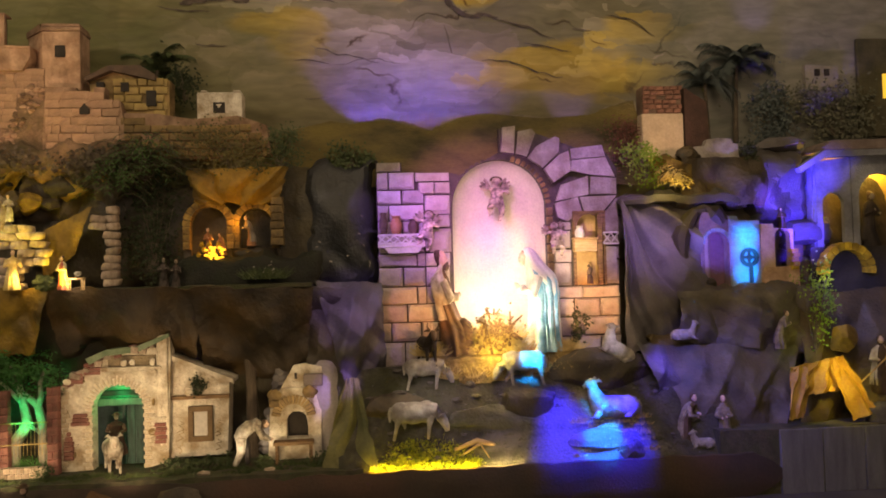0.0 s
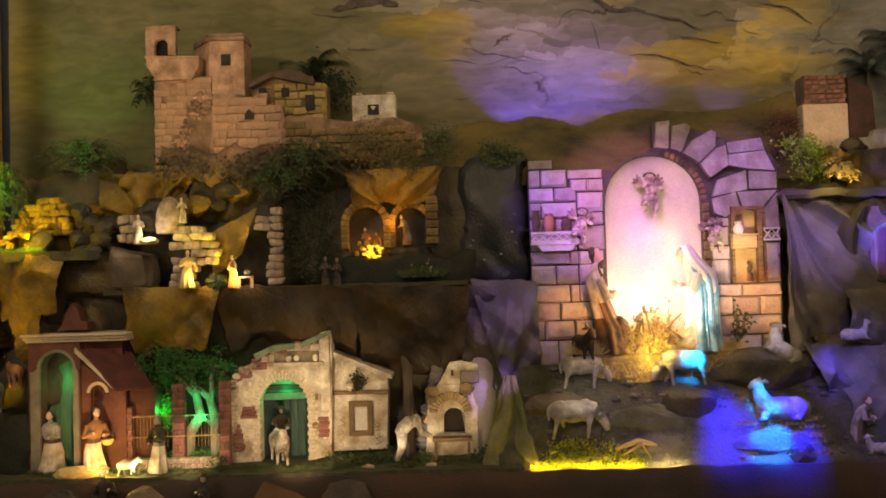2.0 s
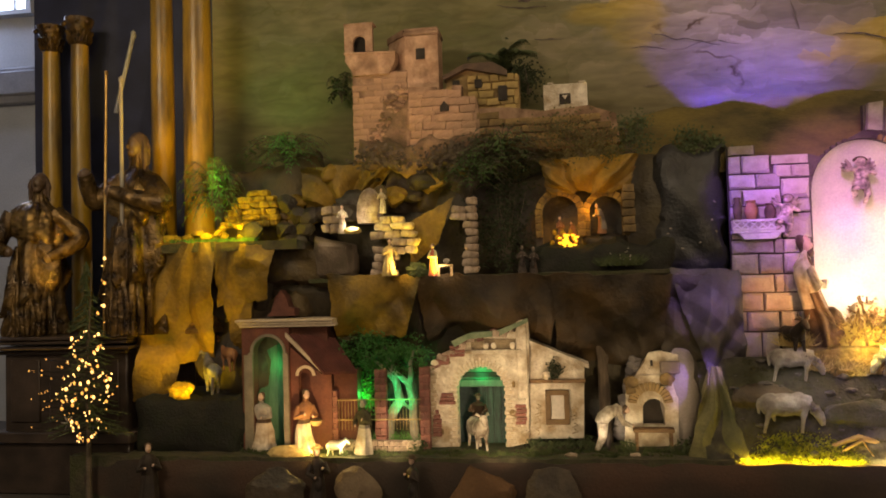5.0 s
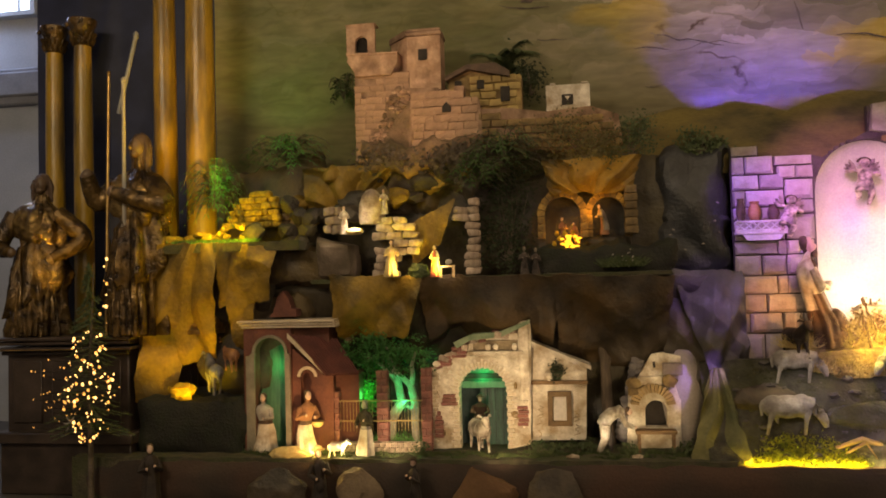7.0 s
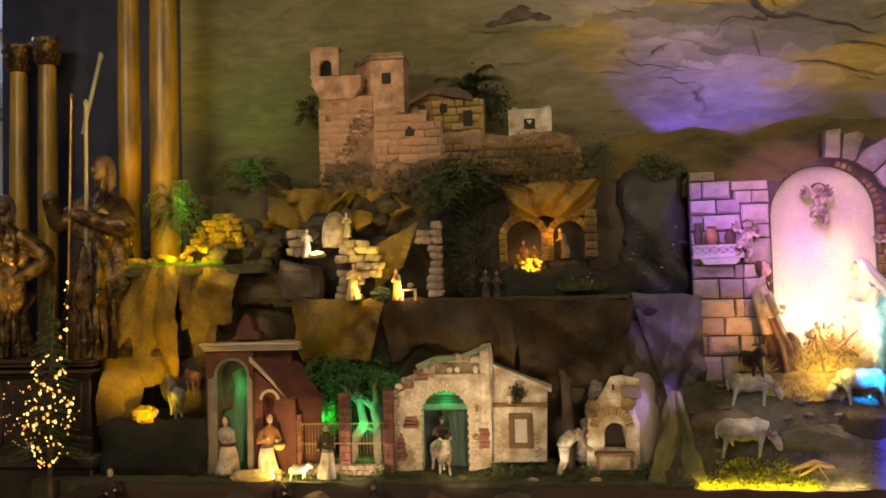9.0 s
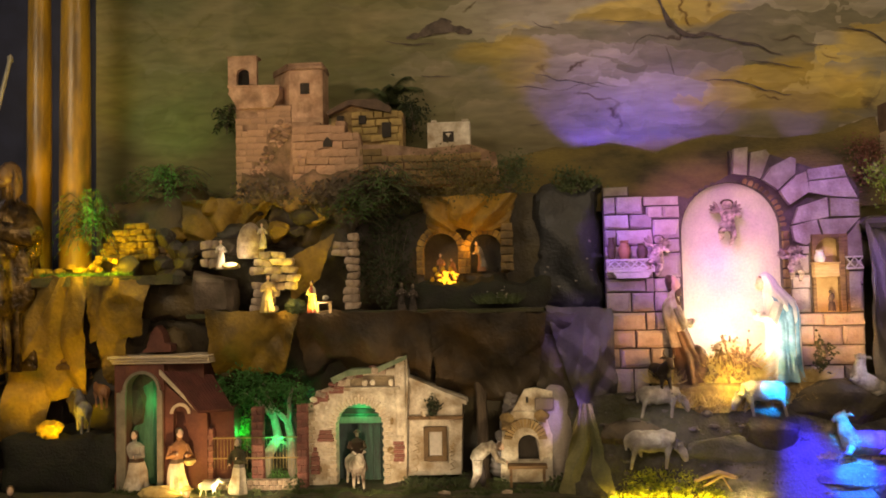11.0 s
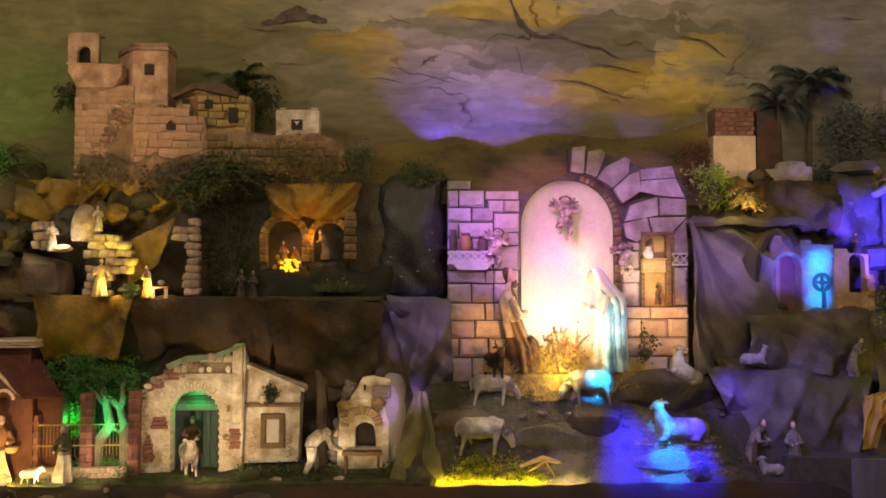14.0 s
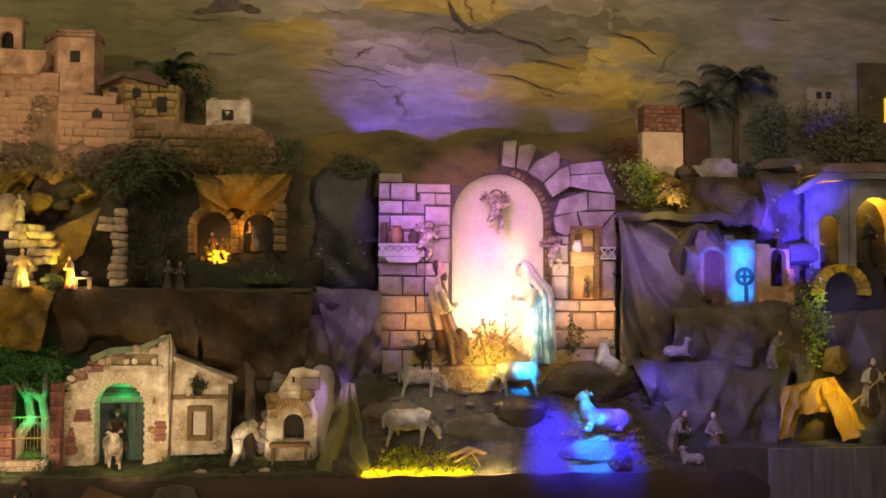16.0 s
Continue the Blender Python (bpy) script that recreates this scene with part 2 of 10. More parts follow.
def painted_sky():
    """Painted cloth: dabs of mauve, grey and olive laid on with a broad brush, ochre patches, thin dark cracks, darker
    hills at its foot and right; olive paint at its left carries the green light there.
    """
    m = bpy.data.materials.new("painted_cloth")
    m.use_nodes = True
    nodes, links = m.node_tree.nodes, m.node_tree.links
    bsdf = nodes["Principled BSDF"]
    bsdf.inputs["Roughness"].default_value = 0.9
    coord = nodes.new("ShaderNodeTexCoord")
    split = nodes.new("ShaderNodeSeparateXYZ")
    links.new(coord.outputs["Object"], split.inputs[0])

    def put(socket, v):
        if isinstance(v, (int, float, tuple)):
            socket.default_value = v
        else:
            links.new(v, socket)

    def calc(kind, a, b=0.0, c=0.0, clamp=False):
        n = nodes.new("ShaderNodeMath")
        n.operation, n.use_clamp = kind, clamp
        for k, v in enumerate((a, b, c)):
            put(n.inputs[k], v)
        return n.outputs[0]

    def placed(stretch, offset=0.0, turn=8, bend=0.0):
        """The cloth's own places, stretched and turned; bend: how far a slow noise drags them about."""
        mapping = nodes.new("ShaderNodeMapping")
        mapping.inputs["Scale"].default_value, mapping.inputs["Location"].default_value = stretch, (offset, 0, offset)
        mapping.inputs["Rotation"].default_value = (0, radians(turn), 0)
        links.new(coord.outputs["Object"], mapping.inputs[0])
        if not bend:
            return mapping.outputs[0]
        drag, off, add = nodes.new("ShaderNodeTexNoise"), nodes.new("ShaderNodeVectorMath"), nodes.new("ShaderNodeVectorMath")
        drag.inputs["Scale"].default_value, drag.inputs["Detail"].default_value = 3.0, 4.0
        links.new(coord.outputs["Object"], drag.inputs["Vector"])
        off.operation, add.operation = "MULTIPLY_ADD", "ADD"
        links.new(drag.outputs["Color"], off.inputs[0])
        off.inputs[1].default_value, off.inputs[2].default_value = (bend, bend, bend), (-bend / 2, -bend / 2, -bend / 2)
        links.new(mapping.outputs[0], add.inputs[0])
        links.new(off.outputs[0], add.inputs[1])
        return add.outputs[0]

    def noise_at(scale, stretch, detail=5.0, distortion=0.0, offset=0.0):
        tex = nodes.new("ShaderNodeTexNoise")
        links.new(placed(stretch, offset), tex.inputs["Vector"])
        tex.inputs["Scale"].default_value, tex.inputs["Detail"].default_value, tex.inputs["Distortion"].default_value = scale, detail, distortion
        return tex.outputs["Fac"]

    def dabs(scale, stretch, offset, feature="F1", bend=0.5):
        tex = nodes.new("ShaderNodeTexVoronoi")
        tex.feature = feature
        links.new(placed(stretch, offset, 9, bend), tex.inputs["Vector"])
        tex.inputs["Scale"].default_value = scale
        if feature == "F1":
            part_ = nodes.new("ShaderNodeSeparateColor")
            links.new(tex.outputs["Color"], part_.inputs[0])
            return part_.outputs[0]
        return tex.outputs["Distance"]

    def ramp_of(fac, *stops):
        ramp = nodes.new("ShaderNodeValToRGB")
        while len(ramp.color_ramp.elements) < len(stops):
            ramp.color_ramp.elements.new(0.5)
        for e, (pos, col) in zip(ramp.color_ramp.elements, stops):
            e.position, e.color = pos, (*col, 1)
        links.new(fac, ramp.inputs[0])
        return ramp.outputs[0]

    def mixed(fac, a, b, kind="MIX"):
        mix = nodes.new("ShaderNodeMix")
        mix.data_type, mix.blend_type = "RGBA", kind
        for socket, v in ((0, fac), (6, a), (7, b)):
            put(mix.inputs[socket], v)
        return mix.outputs[2]

    def over(v, low, high, most=1.0):
        r = nodes.new("ShaderNodeMapRange")
        r.inputs["From Min"].default_value, r.inputs["From Max"].default_value, r.inputs["To Max"].default_value = low, high, most
        links.new(v, r.inputs["Value"])
        return r.outputs[0]

    def patch(x, z, rx, rz):
        u = calc("MULTIPLY", calc("SUBTRACT", split.outputs[0], x), 1 / rx)
        v = calc("MULTIPLY", calc("SUBTRACT", split.outputs[2], z), 1 / rz)
        return calc("SUBTRACT", 1.0, calc("SQRT", calc("ADD", calc("POWER", u, 2.0), calc("POWER", v, 2.0))))

    large, small = dabs(1.5, (0.62, 1, 2.0), 2.3), dabs(4.2, (0.6, 1, 1.9), 5.1)
    tone = calc("ADD", calc("MULTIPLY", large, 0.42), calc("ADD", calc("MULTIPLY", small, 0.22), calc("MULTIPLY", noise_at(1.3, (0.55, 1, 1.3), 6, 0.6), 0.42)))
    banks = ramp_of(tone, (0.22, (0.19, 0.16, 0.12)), (0.42, (0.32, 0.27, 0.215)), (0.6, (0.50, 0.41, 0.37)), (0.82, (0.62, 0.52, 0.49)))
    olive = over(calc("ADD", dabs(1.1, (0.6, 1, 1.7), 9.4), calc("MULTIPLY", noise_at(2.0, (0.6, 1, 1.4), 4, 0.4, 3.3), 0.8)), 0.78, 1.05, 0.75)
    banks = mixed(olive, banks, ramp_of(tone, (0.25, (0.16, 0.145, 0.085)), (0.75, (0.31, 0.28, 0.17))))
    ragged = calc("ADD", calc("MULTIPLY", calc("SUBTRACT", noise_at(3.0, (0.6, 1, 1.6), 5, 0.5, 7.3), 0.5), 1.3), calc("MULTIPLY", calc("SUBTRACT", small, 0.5), 0.5))
    for x, z, rx, rz in ((-0.48, 3.24, 0.26, 0.32), (1.55, 3.02, 0.80, 0.22), (2.05, 2.93, 0.50, 0.22), (-0.70, 3.36, 0.28, 0.10), (2.2, 3.35, 0.42, 0.14), (0.55, 3.62, 0.6, 0.12), (0.9, 2.55, 0.7, 0.14)):
        spot_ = over(calc("ADD", patch(x, z, rx, rz), ragged), 0.0, 0.34, 0.85)
        banks = mixed(spot_, banks, ramp_of(tone, (0.25, (0.38, 0.26, 0.03)), (0.75, (0.58, 0.43, 0.10))))
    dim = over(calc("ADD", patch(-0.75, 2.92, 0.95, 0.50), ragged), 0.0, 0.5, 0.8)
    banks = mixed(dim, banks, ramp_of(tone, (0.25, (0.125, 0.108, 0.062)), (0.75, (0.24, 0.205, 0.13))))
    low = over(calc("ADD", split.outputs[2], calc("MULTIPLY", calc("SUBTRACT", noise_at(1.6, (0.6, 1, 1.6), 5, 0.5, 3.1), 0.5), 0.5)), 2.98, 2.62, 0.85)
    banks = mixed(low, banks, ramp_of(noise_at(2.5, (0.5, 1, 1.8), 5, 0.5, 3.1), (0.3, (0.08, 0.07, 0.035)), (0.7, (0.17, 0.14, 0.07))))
    seams = ramp_of(dabs(0.85, (0.55, 1, 2.3), 6.2, "DISTANCE_TO_EDGE", 0.7), (0.0, (0.24, 0.19, 0.17)), (0.006, (0.5, 0.43, 0.38)), (0.02, (1, 1, 1)))
    gaps = ramp_of(noise_at(2.6, (1, 1, 1), 3, 0, 4.4), (0.50, (1, 1, 1)), (0.58, (0, 0, 0)))
    banks = mixed(gaps, mixed(1.0, banks, seams, "MULTIPLY"), banks)

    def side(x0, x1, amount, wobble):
        """How far the paint has passed into one side's tone."""
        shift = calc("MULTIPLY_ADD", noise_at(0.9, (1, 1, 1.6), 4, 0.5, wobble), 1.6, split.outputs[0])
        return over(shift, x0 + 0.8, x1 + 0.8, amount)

    # green light at the left is put into this olive paint
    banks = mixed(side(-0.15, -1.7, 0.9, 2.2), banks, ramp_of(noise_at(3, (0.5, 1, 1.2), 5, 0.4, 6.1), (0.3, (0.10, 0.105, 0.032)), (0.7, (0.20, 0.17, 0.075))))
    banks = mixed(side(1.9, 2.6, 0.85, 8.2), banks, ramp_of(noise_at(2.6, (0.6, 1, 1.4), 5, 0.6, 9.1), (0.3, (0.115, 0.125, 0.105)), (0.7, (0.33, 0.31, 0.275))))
    brush = ramp_of(noise_at(12, (0.4, 1, 1.5), 5, 0.6), (0.3, (0.80, 0.80, 0.80)), (0.7, (1.14, 1.14, 1.14)))
    links.new(mixed(1.0, banks, brush, "MULTIPLY"), bsdf.inputs["Base Color"])
    return m


CLOTH_SKY = painted_sky()
ROCK = surface("painted_rock_paper", (0.026, 0.019, 0.012), (0.085, 0.062, 0.040), 7, 0.62, 0.8, fine=40, blotch=(0.10, 0.066, 0.018), blotch_scale=3.4)
# darker copy of ROCK; also carries the shade of hollows and caves
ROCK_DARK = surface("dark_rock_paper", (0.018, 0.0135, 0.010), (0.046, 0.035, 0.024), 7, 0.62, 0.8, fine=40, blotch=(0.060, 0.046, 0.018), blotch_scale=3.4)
ROCK_GREY = surface("grey_rock_paper", (0.045, 0.040, 0.038), (0.12, 0.105, 0.102), 5, 0.6, 0.45, blotch=(0.06, 0.05, 0.042), blotch_scale=2.2)
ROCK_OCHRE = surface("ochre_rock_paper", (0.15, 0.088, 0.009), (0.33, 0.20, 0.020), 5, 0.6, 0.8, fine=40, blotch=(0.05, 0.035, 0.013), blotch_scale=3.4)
ROCK_SLATE = surface("slate_rock_paper", (0.018, 0.019, 0.022), (0.058, 0.060, 0.068), 7, 0.55, 0.8, fine=40, blotch=(0.030, 0.028, 0.026), blotch_scale=3.4)
ROCK_TAUPE = surface("taupe_rock_paper", (0.050, 0.042, 0.034), (0.135, 0.112, 0.090), 6, 0.62, 0.8, fine=40, blotch=(0.08, 0.058, 0.028), blotch_scale=3.4)
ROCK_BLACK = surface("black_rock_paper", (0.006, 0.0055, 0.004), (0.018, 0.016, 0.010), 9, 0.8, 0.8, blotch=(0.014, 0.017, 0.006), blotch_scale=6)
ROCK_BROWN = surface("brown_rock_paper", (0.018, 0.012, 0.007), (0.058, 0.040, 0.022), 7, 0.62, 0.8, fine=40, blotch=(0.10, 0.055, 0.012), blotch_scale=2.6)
SOIL = surface("dark_moss_ground", (0.036, 0.034, 0.020), (0.085, 0.07, 0.042), 14, 0.95, 0.8, blotch=(0.05, 0.055, 0.02), blotch_scale=6)
STRAW = surface("straw", (0.42, 0.30, 0.10), (0.6, 0.46, 0.2), 20, 0.8, 0.2)
STONE_PINK = surface("painted_wall_block", (0.31, 0.26, 0.25), (0.50, 0.43, 0.40), 11, 0.85, 0.6, per_piece=0.24, blotch=(0.24, 0.185, 0.165), blotch_scale=6)
MORTAR = surface("dark_joint", (0.05, 0.04, 0.035), (0.10, 0.08, 0.07), 12, 0.95, 0.3)
PLASTER = surface("cream_plaster", (0.44, 0.40, 0.35), (0.58, 0.53, 0.46), 4, 0.7, 0.15)
CASTLE = surface("castle_stone", (0.34, 0.20, 0.12), (0.54, 0.36, 0.235), 12, 0.9, 0.8, per_piece=0.14, blotch=(0.21, 0.125, 0.075), blotch_scale=7)
CASTLE_OCHRE = surface("ochre_castle_stone", (0.20, 0.125, 0.045), (0.36, 0.245, 0.10), 12, 0.9, 0.8, per_piece=0.3, blotch=(0.09, 0.06, 0.028), blotch_scale=7)
WHITEWASH = surface("whitewashed_plaster", (0.50, 0.42, 0.31), (0.84, 0.77, 0.64), 13, 0.85, 1.0, per_piece=0.08, blotch=(0.34, 0.25, 0.15), blotch_scale=8)
GATE_STONE = surface("white_gate_stone", (0.66, 0.58, 0.45), (0.84, 0.77, 0.64), 18, 0.9, 0.6, per_piece=0.12, blotch=(0.50, 0.40, 0.27), blotch_scale=14)
BRICK = surface("red_brick", (0.24, 0.085, 0.065), (0.38, 0.15, 0.12), 16, 0.85, 0.7, per_piece=0.25, blotch=(0.17, 0.08, 0.06), blotch_scale=9)
PILLAR_JOINT = surface("dull_red_joint", (0.14, 0.055, 0.045), (0.22, 0.095, 0.075), 12, 0.95, 0.3)
RED_PLASTER = surface("red_brown_plaster", (0.10, 0.034, 0.022), (0.175, 0.062, 0.038), 6, 0.85, 0.4, blotch=(0.09, 0.034, 0.024), blotch_scale=5)
CREAM_TRIM = surface("cream_cornice", (0.46, 0.36, 0.25), (0.58, 0.47, 0.34), 9, 0.8, 0.2)
WOOD = surface("brown_wood", (0.11, 0.06, 0.025), (0.24, 0.14, 0.06), 12, 0.7, 0.4, stretch=(1, 1, 6))
WOOD_LIGHT = surface("light_wood", (0.36, 0.23, 0.09), (0.52, 0.36, 0.17), 12, 0.7, 0.3, stretch=(1, 1, 5))
DARK = surface("dark_opening", (0.018, 0.015, 0.012), (0.042, 0.034, 0.028), 9, 0.95, 0.1)
WOOL = surface("white_wool", (0.25, 0.225, 0.20), (0.46, 0.42, 0.37), 18, 0.95, 0.9, fine=110, blotch=(0.20, 0.17, 0.15), blotch_scale=14)
HIDE_DARK = surface("dark_brown_hide", (0.014, 0.009, 0.007), (0.034, 0.022, 0.015), 10, 0.75, 0.3)
SKIN = surface("painted_clay", (0.50, 0.33, 0.24), (0.60, 0.42, 0.32), 14, 0.6, 0.1)
HAIR = surface("dark_brown_paint", (0.05, 0.028, 0.016), (0.10, 0.06, 0.035), 20, 0.7, 0.3)
CREAM_ROBE = surface("cream_painted_robe", (0.30, 0.22, 0.14), (0.70, 0.62, 0.50), 13, 0.7, 0.3)
BLUE_ROBE = surface("light_blue_painted_robe", (0.06, 0.22, 0.36), (0.34, 0.56, 0.70), 12, 0.5, 0.3)
BROWN_ROBE = surface("brown_painted_robe", (0.20, 0.085, 0.035), (0.33, 0.16, 0.07), 9, 0.7, 0.2)
RED_ROBE = surface("red_painted_robe", (0.32, 0.07, 0.06), (0.45, 0.13, 0.10), 9, 0.7, 0.2)
DULL_ROBE = surface("dull_grey_brown_robe", (0.08, 0.06, 0.045), (0.30, 0.25, 0.19), 15, 0.75, 0.3)
WING = surface("painted_wing", (0.08, 0.055, 0.04), (0.42, 0.33, 0.27), 22, 0.7, 0.4)
MOTTLED = surface("worn_painted_robe", (0.05, 0.03, 0.025), (0.62, 0.52, 0.44), 13, 0.7, 0.4)
MOTTLED_WHITE = surface("soiled_white_cloth", (0.12, 0.08, 0.05), (0.66, 0.60, 0.50), 16, 0.75, 0.4)
GILT = surface("old_gilding", (0.42, 0.25, 0.07), (0.62, 0.40, 0.14), 7, 0.38, 0.3, metal=0.75, blotch=(0.10, 0.06, 0.03), blotch_scale=5)
GILT_MARBLE = surface("ochre_marbled_column", (0.26, 0.15, 0.008), (0.48, 0.295, 0.020), 5, 0.34, 0.3, stretch=(1, 1, 0.25), blotch=(0.10, 0.065, 0.02), blotch_scale=5)
STATUE_GILT = surface("dark_gilded_wood", (0.030, 0.018, 0.009), (0.22, 0.135, 0.040), 14, 0.22, 1.0, metal=0.55, fine=45, blotch=(0.022, 0.014, 0.009), blotch_scale=5)
ALTAR_DARK = surface("dark_varnished_wood", (0.030, 0.022, 0.018), (0.07, 0.05, 0.04), 6, 0.35, 0.2)
CHURCH_WALL = surface("grey_church_plaster", (0.40, 0.42, 0.46), (0.52, 0.54, 0.58), 1.5, 0.9, 0.1)
FLOOR = surface("dark_stone_floor", (0.05, 0.045, 0.04), (0.10, 0.09, 0.08), 3, 0.5, 0.1)
LEAF = surface("green_leaf", (0.045, 0.13, 0.02), (0.10, 0.24, 0.05), 18, 0.6, 0.2)
LEAF_DARK = surface("dark_palm_leaf", (0.030, 0.048, 0.014), (0.085, 0.105, 0.035), 18, 0.7, 0.2)
SHRUB_GREEN = surface("shaded_green_leaf", (0.030, 0.068, 0.012), (0.072, 0.13, 0.028), 18, 0.8, 0.2)
LEAF_DIM = surface("dim_olive_leaf", (0.014, 0.022, 0.007), (0.036, 0.046, 0.016), 18, 0.9, 0.2)
# haze over the far plants is put into this paler leaf colour
LEAF_FAR = surface("hazed_palm_leaf", (0.060, 0.074, 0.070), (0.115, 0.135, 0.128), 18, 0.9, 0.2)
LEAF_YELLOW = surface("yellow_green_leaf", (0.10, 0.20, 0.010), (0.24, 0.34, 0.025), 18, 0.6, 0.2)
TRUNK = surface("bark", (0.06, 0.045, 0.03), (0.13, 0.10, 0.07), 14, 0.9, 0.7)
GREEN_DOOR = surface("green_painted_boards", (0.06, 0.16, 0.10), (0.10, 0.24, 0.15), 8, 0.6, 0.3, stretch=(5, 1, 1))
IRON = surface("brass_rail", (0.30, 0.20, 0.08), (0.42, 0.30, 0.13), 12, 0.5, 0.2, metal=0.4)
BLUE_PAINT = surface("pale_blue_plaster", (0.17, 0.21, 0.27), (0.27, 0.32, 0.39), 9, 0.8, 0.6, blotch=(0.13, 0.16, 0.21), blotch_scale=7)
FIRE = glow("tiny_bulb", (1.0, 0.55, 0.16), 3.4)
FIRE_DIM = glow("tiny_amber_bulb", (1.0, 0.46, 0.09), 1.3)
ALTAR_BLUE = surface("dark_blue_black_panel", (0.012, 0.015, 0.042), (0.026, 0.031, 0.076), 4, 0.5, 0.1)
VEIL = surface("white_painted_veil", (0.60, 0.57, 0.52), (0.76, 0.73, 0.68), 9, 0.65, 0.2)
GREY_PAPER = surface("grey_draped_paper", (0.10, 0.088, 0.086), (0.21, 0.185, 0.18), 5, 0.7, 0.4, blotch=(0.08, 0.066, 0.06), blotch_scale=2.5)
DAY = glow("daylight_pane", (0.80, 0.90, 1.0), 3.0)


# ---- helpers for meshes ----
def finish(name, bm, mats, parent=None, label="", sharp=38):
    me = bpy.data.meshes.new(name)
    bmesh.ops.recalc_face_normals(bm, faces=bm.faces)
    bm.to_mesh(me)
    bm.free()
    for m in mats if isinstance(mats, (list, tuple)) else [mats]:
        me.materials.append(m)
    for p in me.polygons:
        p.use_smooth = True
    me.set_sharp_from_angle(angle=radians(sharp))
    ob = new(name, me)
    if parent:
        ob.parent = parent
    if label:
        ob["label"] = label
    return ob


def part(name, bm, material, parent, label=""):
    """One mesh object under a thing or a part; made in world places, kept there under its parent."""
    ob = finish(name, bm, material, parent, label)
    if parent.parent is None:
        ob.matrix_parent_inverse = parent.matrix_basis.inverted()
    return ob


def thing(name, place, label, category, group="", kind=""):
    ob = new(name)
    ob.empty_display_size = 0.05
    ob.location = place
    return tagged(ob, label, category, group, kind)


def box(bm, x0, x1, y0, y1, z0, z1, bevel=0.0, mi=0, turn=0.0):
    c = Vector(((x0 + x1) / 2, (y0 + y1) / 2, (z0 + z1) / 2))
    r = bmesh.ops.create_cube(bm, size=1, matrix=Matrix.Translation(c) @ Euler((0, turn, 0)).to_matrix().to_4x4() @ Matrix.Diagonal((abs(x1 - x0), abs(y1 - y0), abs(z1 - z0), 1)))
    faces = {f for v in r["verts"] for f in v.link_faces}
    if bevel:
        edges = {e for f in faces for e in f.edges}
        r2 = bmesh.ops.bevel(bm, geom=list(edges), offset=bevel, segments=1, affect="EDGES")
        faces = set(r2["faces"]) | {f for f in faces if f.is_valid}
    for f in faces:
        f.material_index = mi
    return bm


def prism(bm, outline, y0, y1, mi=0):
    """An outline in x and z, drawn out from y0 to y1."""
    a = [bm.verts.new((x, y0, z)) for x, z in outline]
    b = [bm.verts.new((x, y1, z)) for x, z in outline]
    fs = [bm.faces.new(a), bm.faces.new(b[::-1])]
    for i in range(len(a)):
        j = (i + 1) % len(a)
        fs.append(bm.faces.new((a[i], b[i], b[j], a[j])))
    for f in fs:
        f.material_index = mi
    return bm


def arch_wall(bm, outline, cx, w, z0, spring, y0, y1, mi=0, steps=14):
    """A wall of that outline (from its lower left corner clockwise) with an arched doorway that reaches down to its foot at z0."""
    opening = [(cx - w / 2, z0), (cx - w / 2, spring)]
    opening += [(cx - w / 2 * math.cos(math.pi * i / steps), spring + w / 2 * math.sin(math.pi * i / steps)) for i in range(1, steps)]
    opening += [(cx + w / 2, spring), (cx + w / 2, z0)]
    ring = list(outline) + opening[::-1]
    return prism(bm, ring, y0, y1, mi)


def lathe(bm, profile, centre, seg=20, sx=1.0, sy=1.0, mi=0, folds=0, depth=0.0, lean=(0, 0)):
    """Rings (radius, height) about an upright axis; folds: the number of drapery folds, deepest at the hem."""
    rings, top = [], max(h for _, h in profile) or 1
    for r, h in profile:
        ring = []
        for i in range(seg):
            a = 2 * math.pi * i / seg
            k = r * (1 + depth * math.sin(folds * a + 1.3 * math.sin(2 * a)) * (1 - h / top)) if folds else r
            ring.append(bm.verts.new((centre[0] + sx * k * math.cos(a) + lean[0] * max(0, h / top) ** 1.5, centre[1] + sy * k * math.sin(a) + lean[1] * max(0, h / top) ** 1.5, centre[2] + h)))
        rings.append(ring)
    fs = []
    for a, b in zip(rings, rings[1:]):
        for i in range(seg):
            fs.append(bm.faces.new((a[i], a[(i + 1) % seg], b[(i + 1) % seg], b[i])))
    fs += [bm.faces.new(rings[0][::-1]), bm.faces.new(rings[-1])]
    for f in fs:
        f.material_index = mi
    return bm


def tube(bm, points, radii, seg=8, mi=0):
    pts = [Vector(p) for p in points]
    if not isinstance(radii, (list, tuple)):
        radii = [radii] * len(pts)
    rings = []
    for i, p in enumerate(pts):
        d = (pts[min(i + 1, len(pts) - 1)] - pts[max(i - 1, 0)]).normalized()
        u = d.orthogonal().normalized() if abs(d.x) > 0.9 else d.cross(Vector((1, 0, 0))).normalized()
        v = d.cross(u)
        rings.append([bm.verts.new(p + radii[i] * (math.cos(2 * math.pi * k / seg) * u + math.sin(2 * math.pi * k / seg) * v)) for k in range(seg)])
    fs = [bm.faces.new((a[k], a[(k + 1) % seg], b[(k + 1) % seg], b[k])) for a, b in zip(rings, rings[1:]) for k in range(seg)]
    fs += [bm.faces.new(rings[0][::-1]), bm.faces.new(rings[-1])]
    for f in fs:
        f.material_index = mi
    return bm


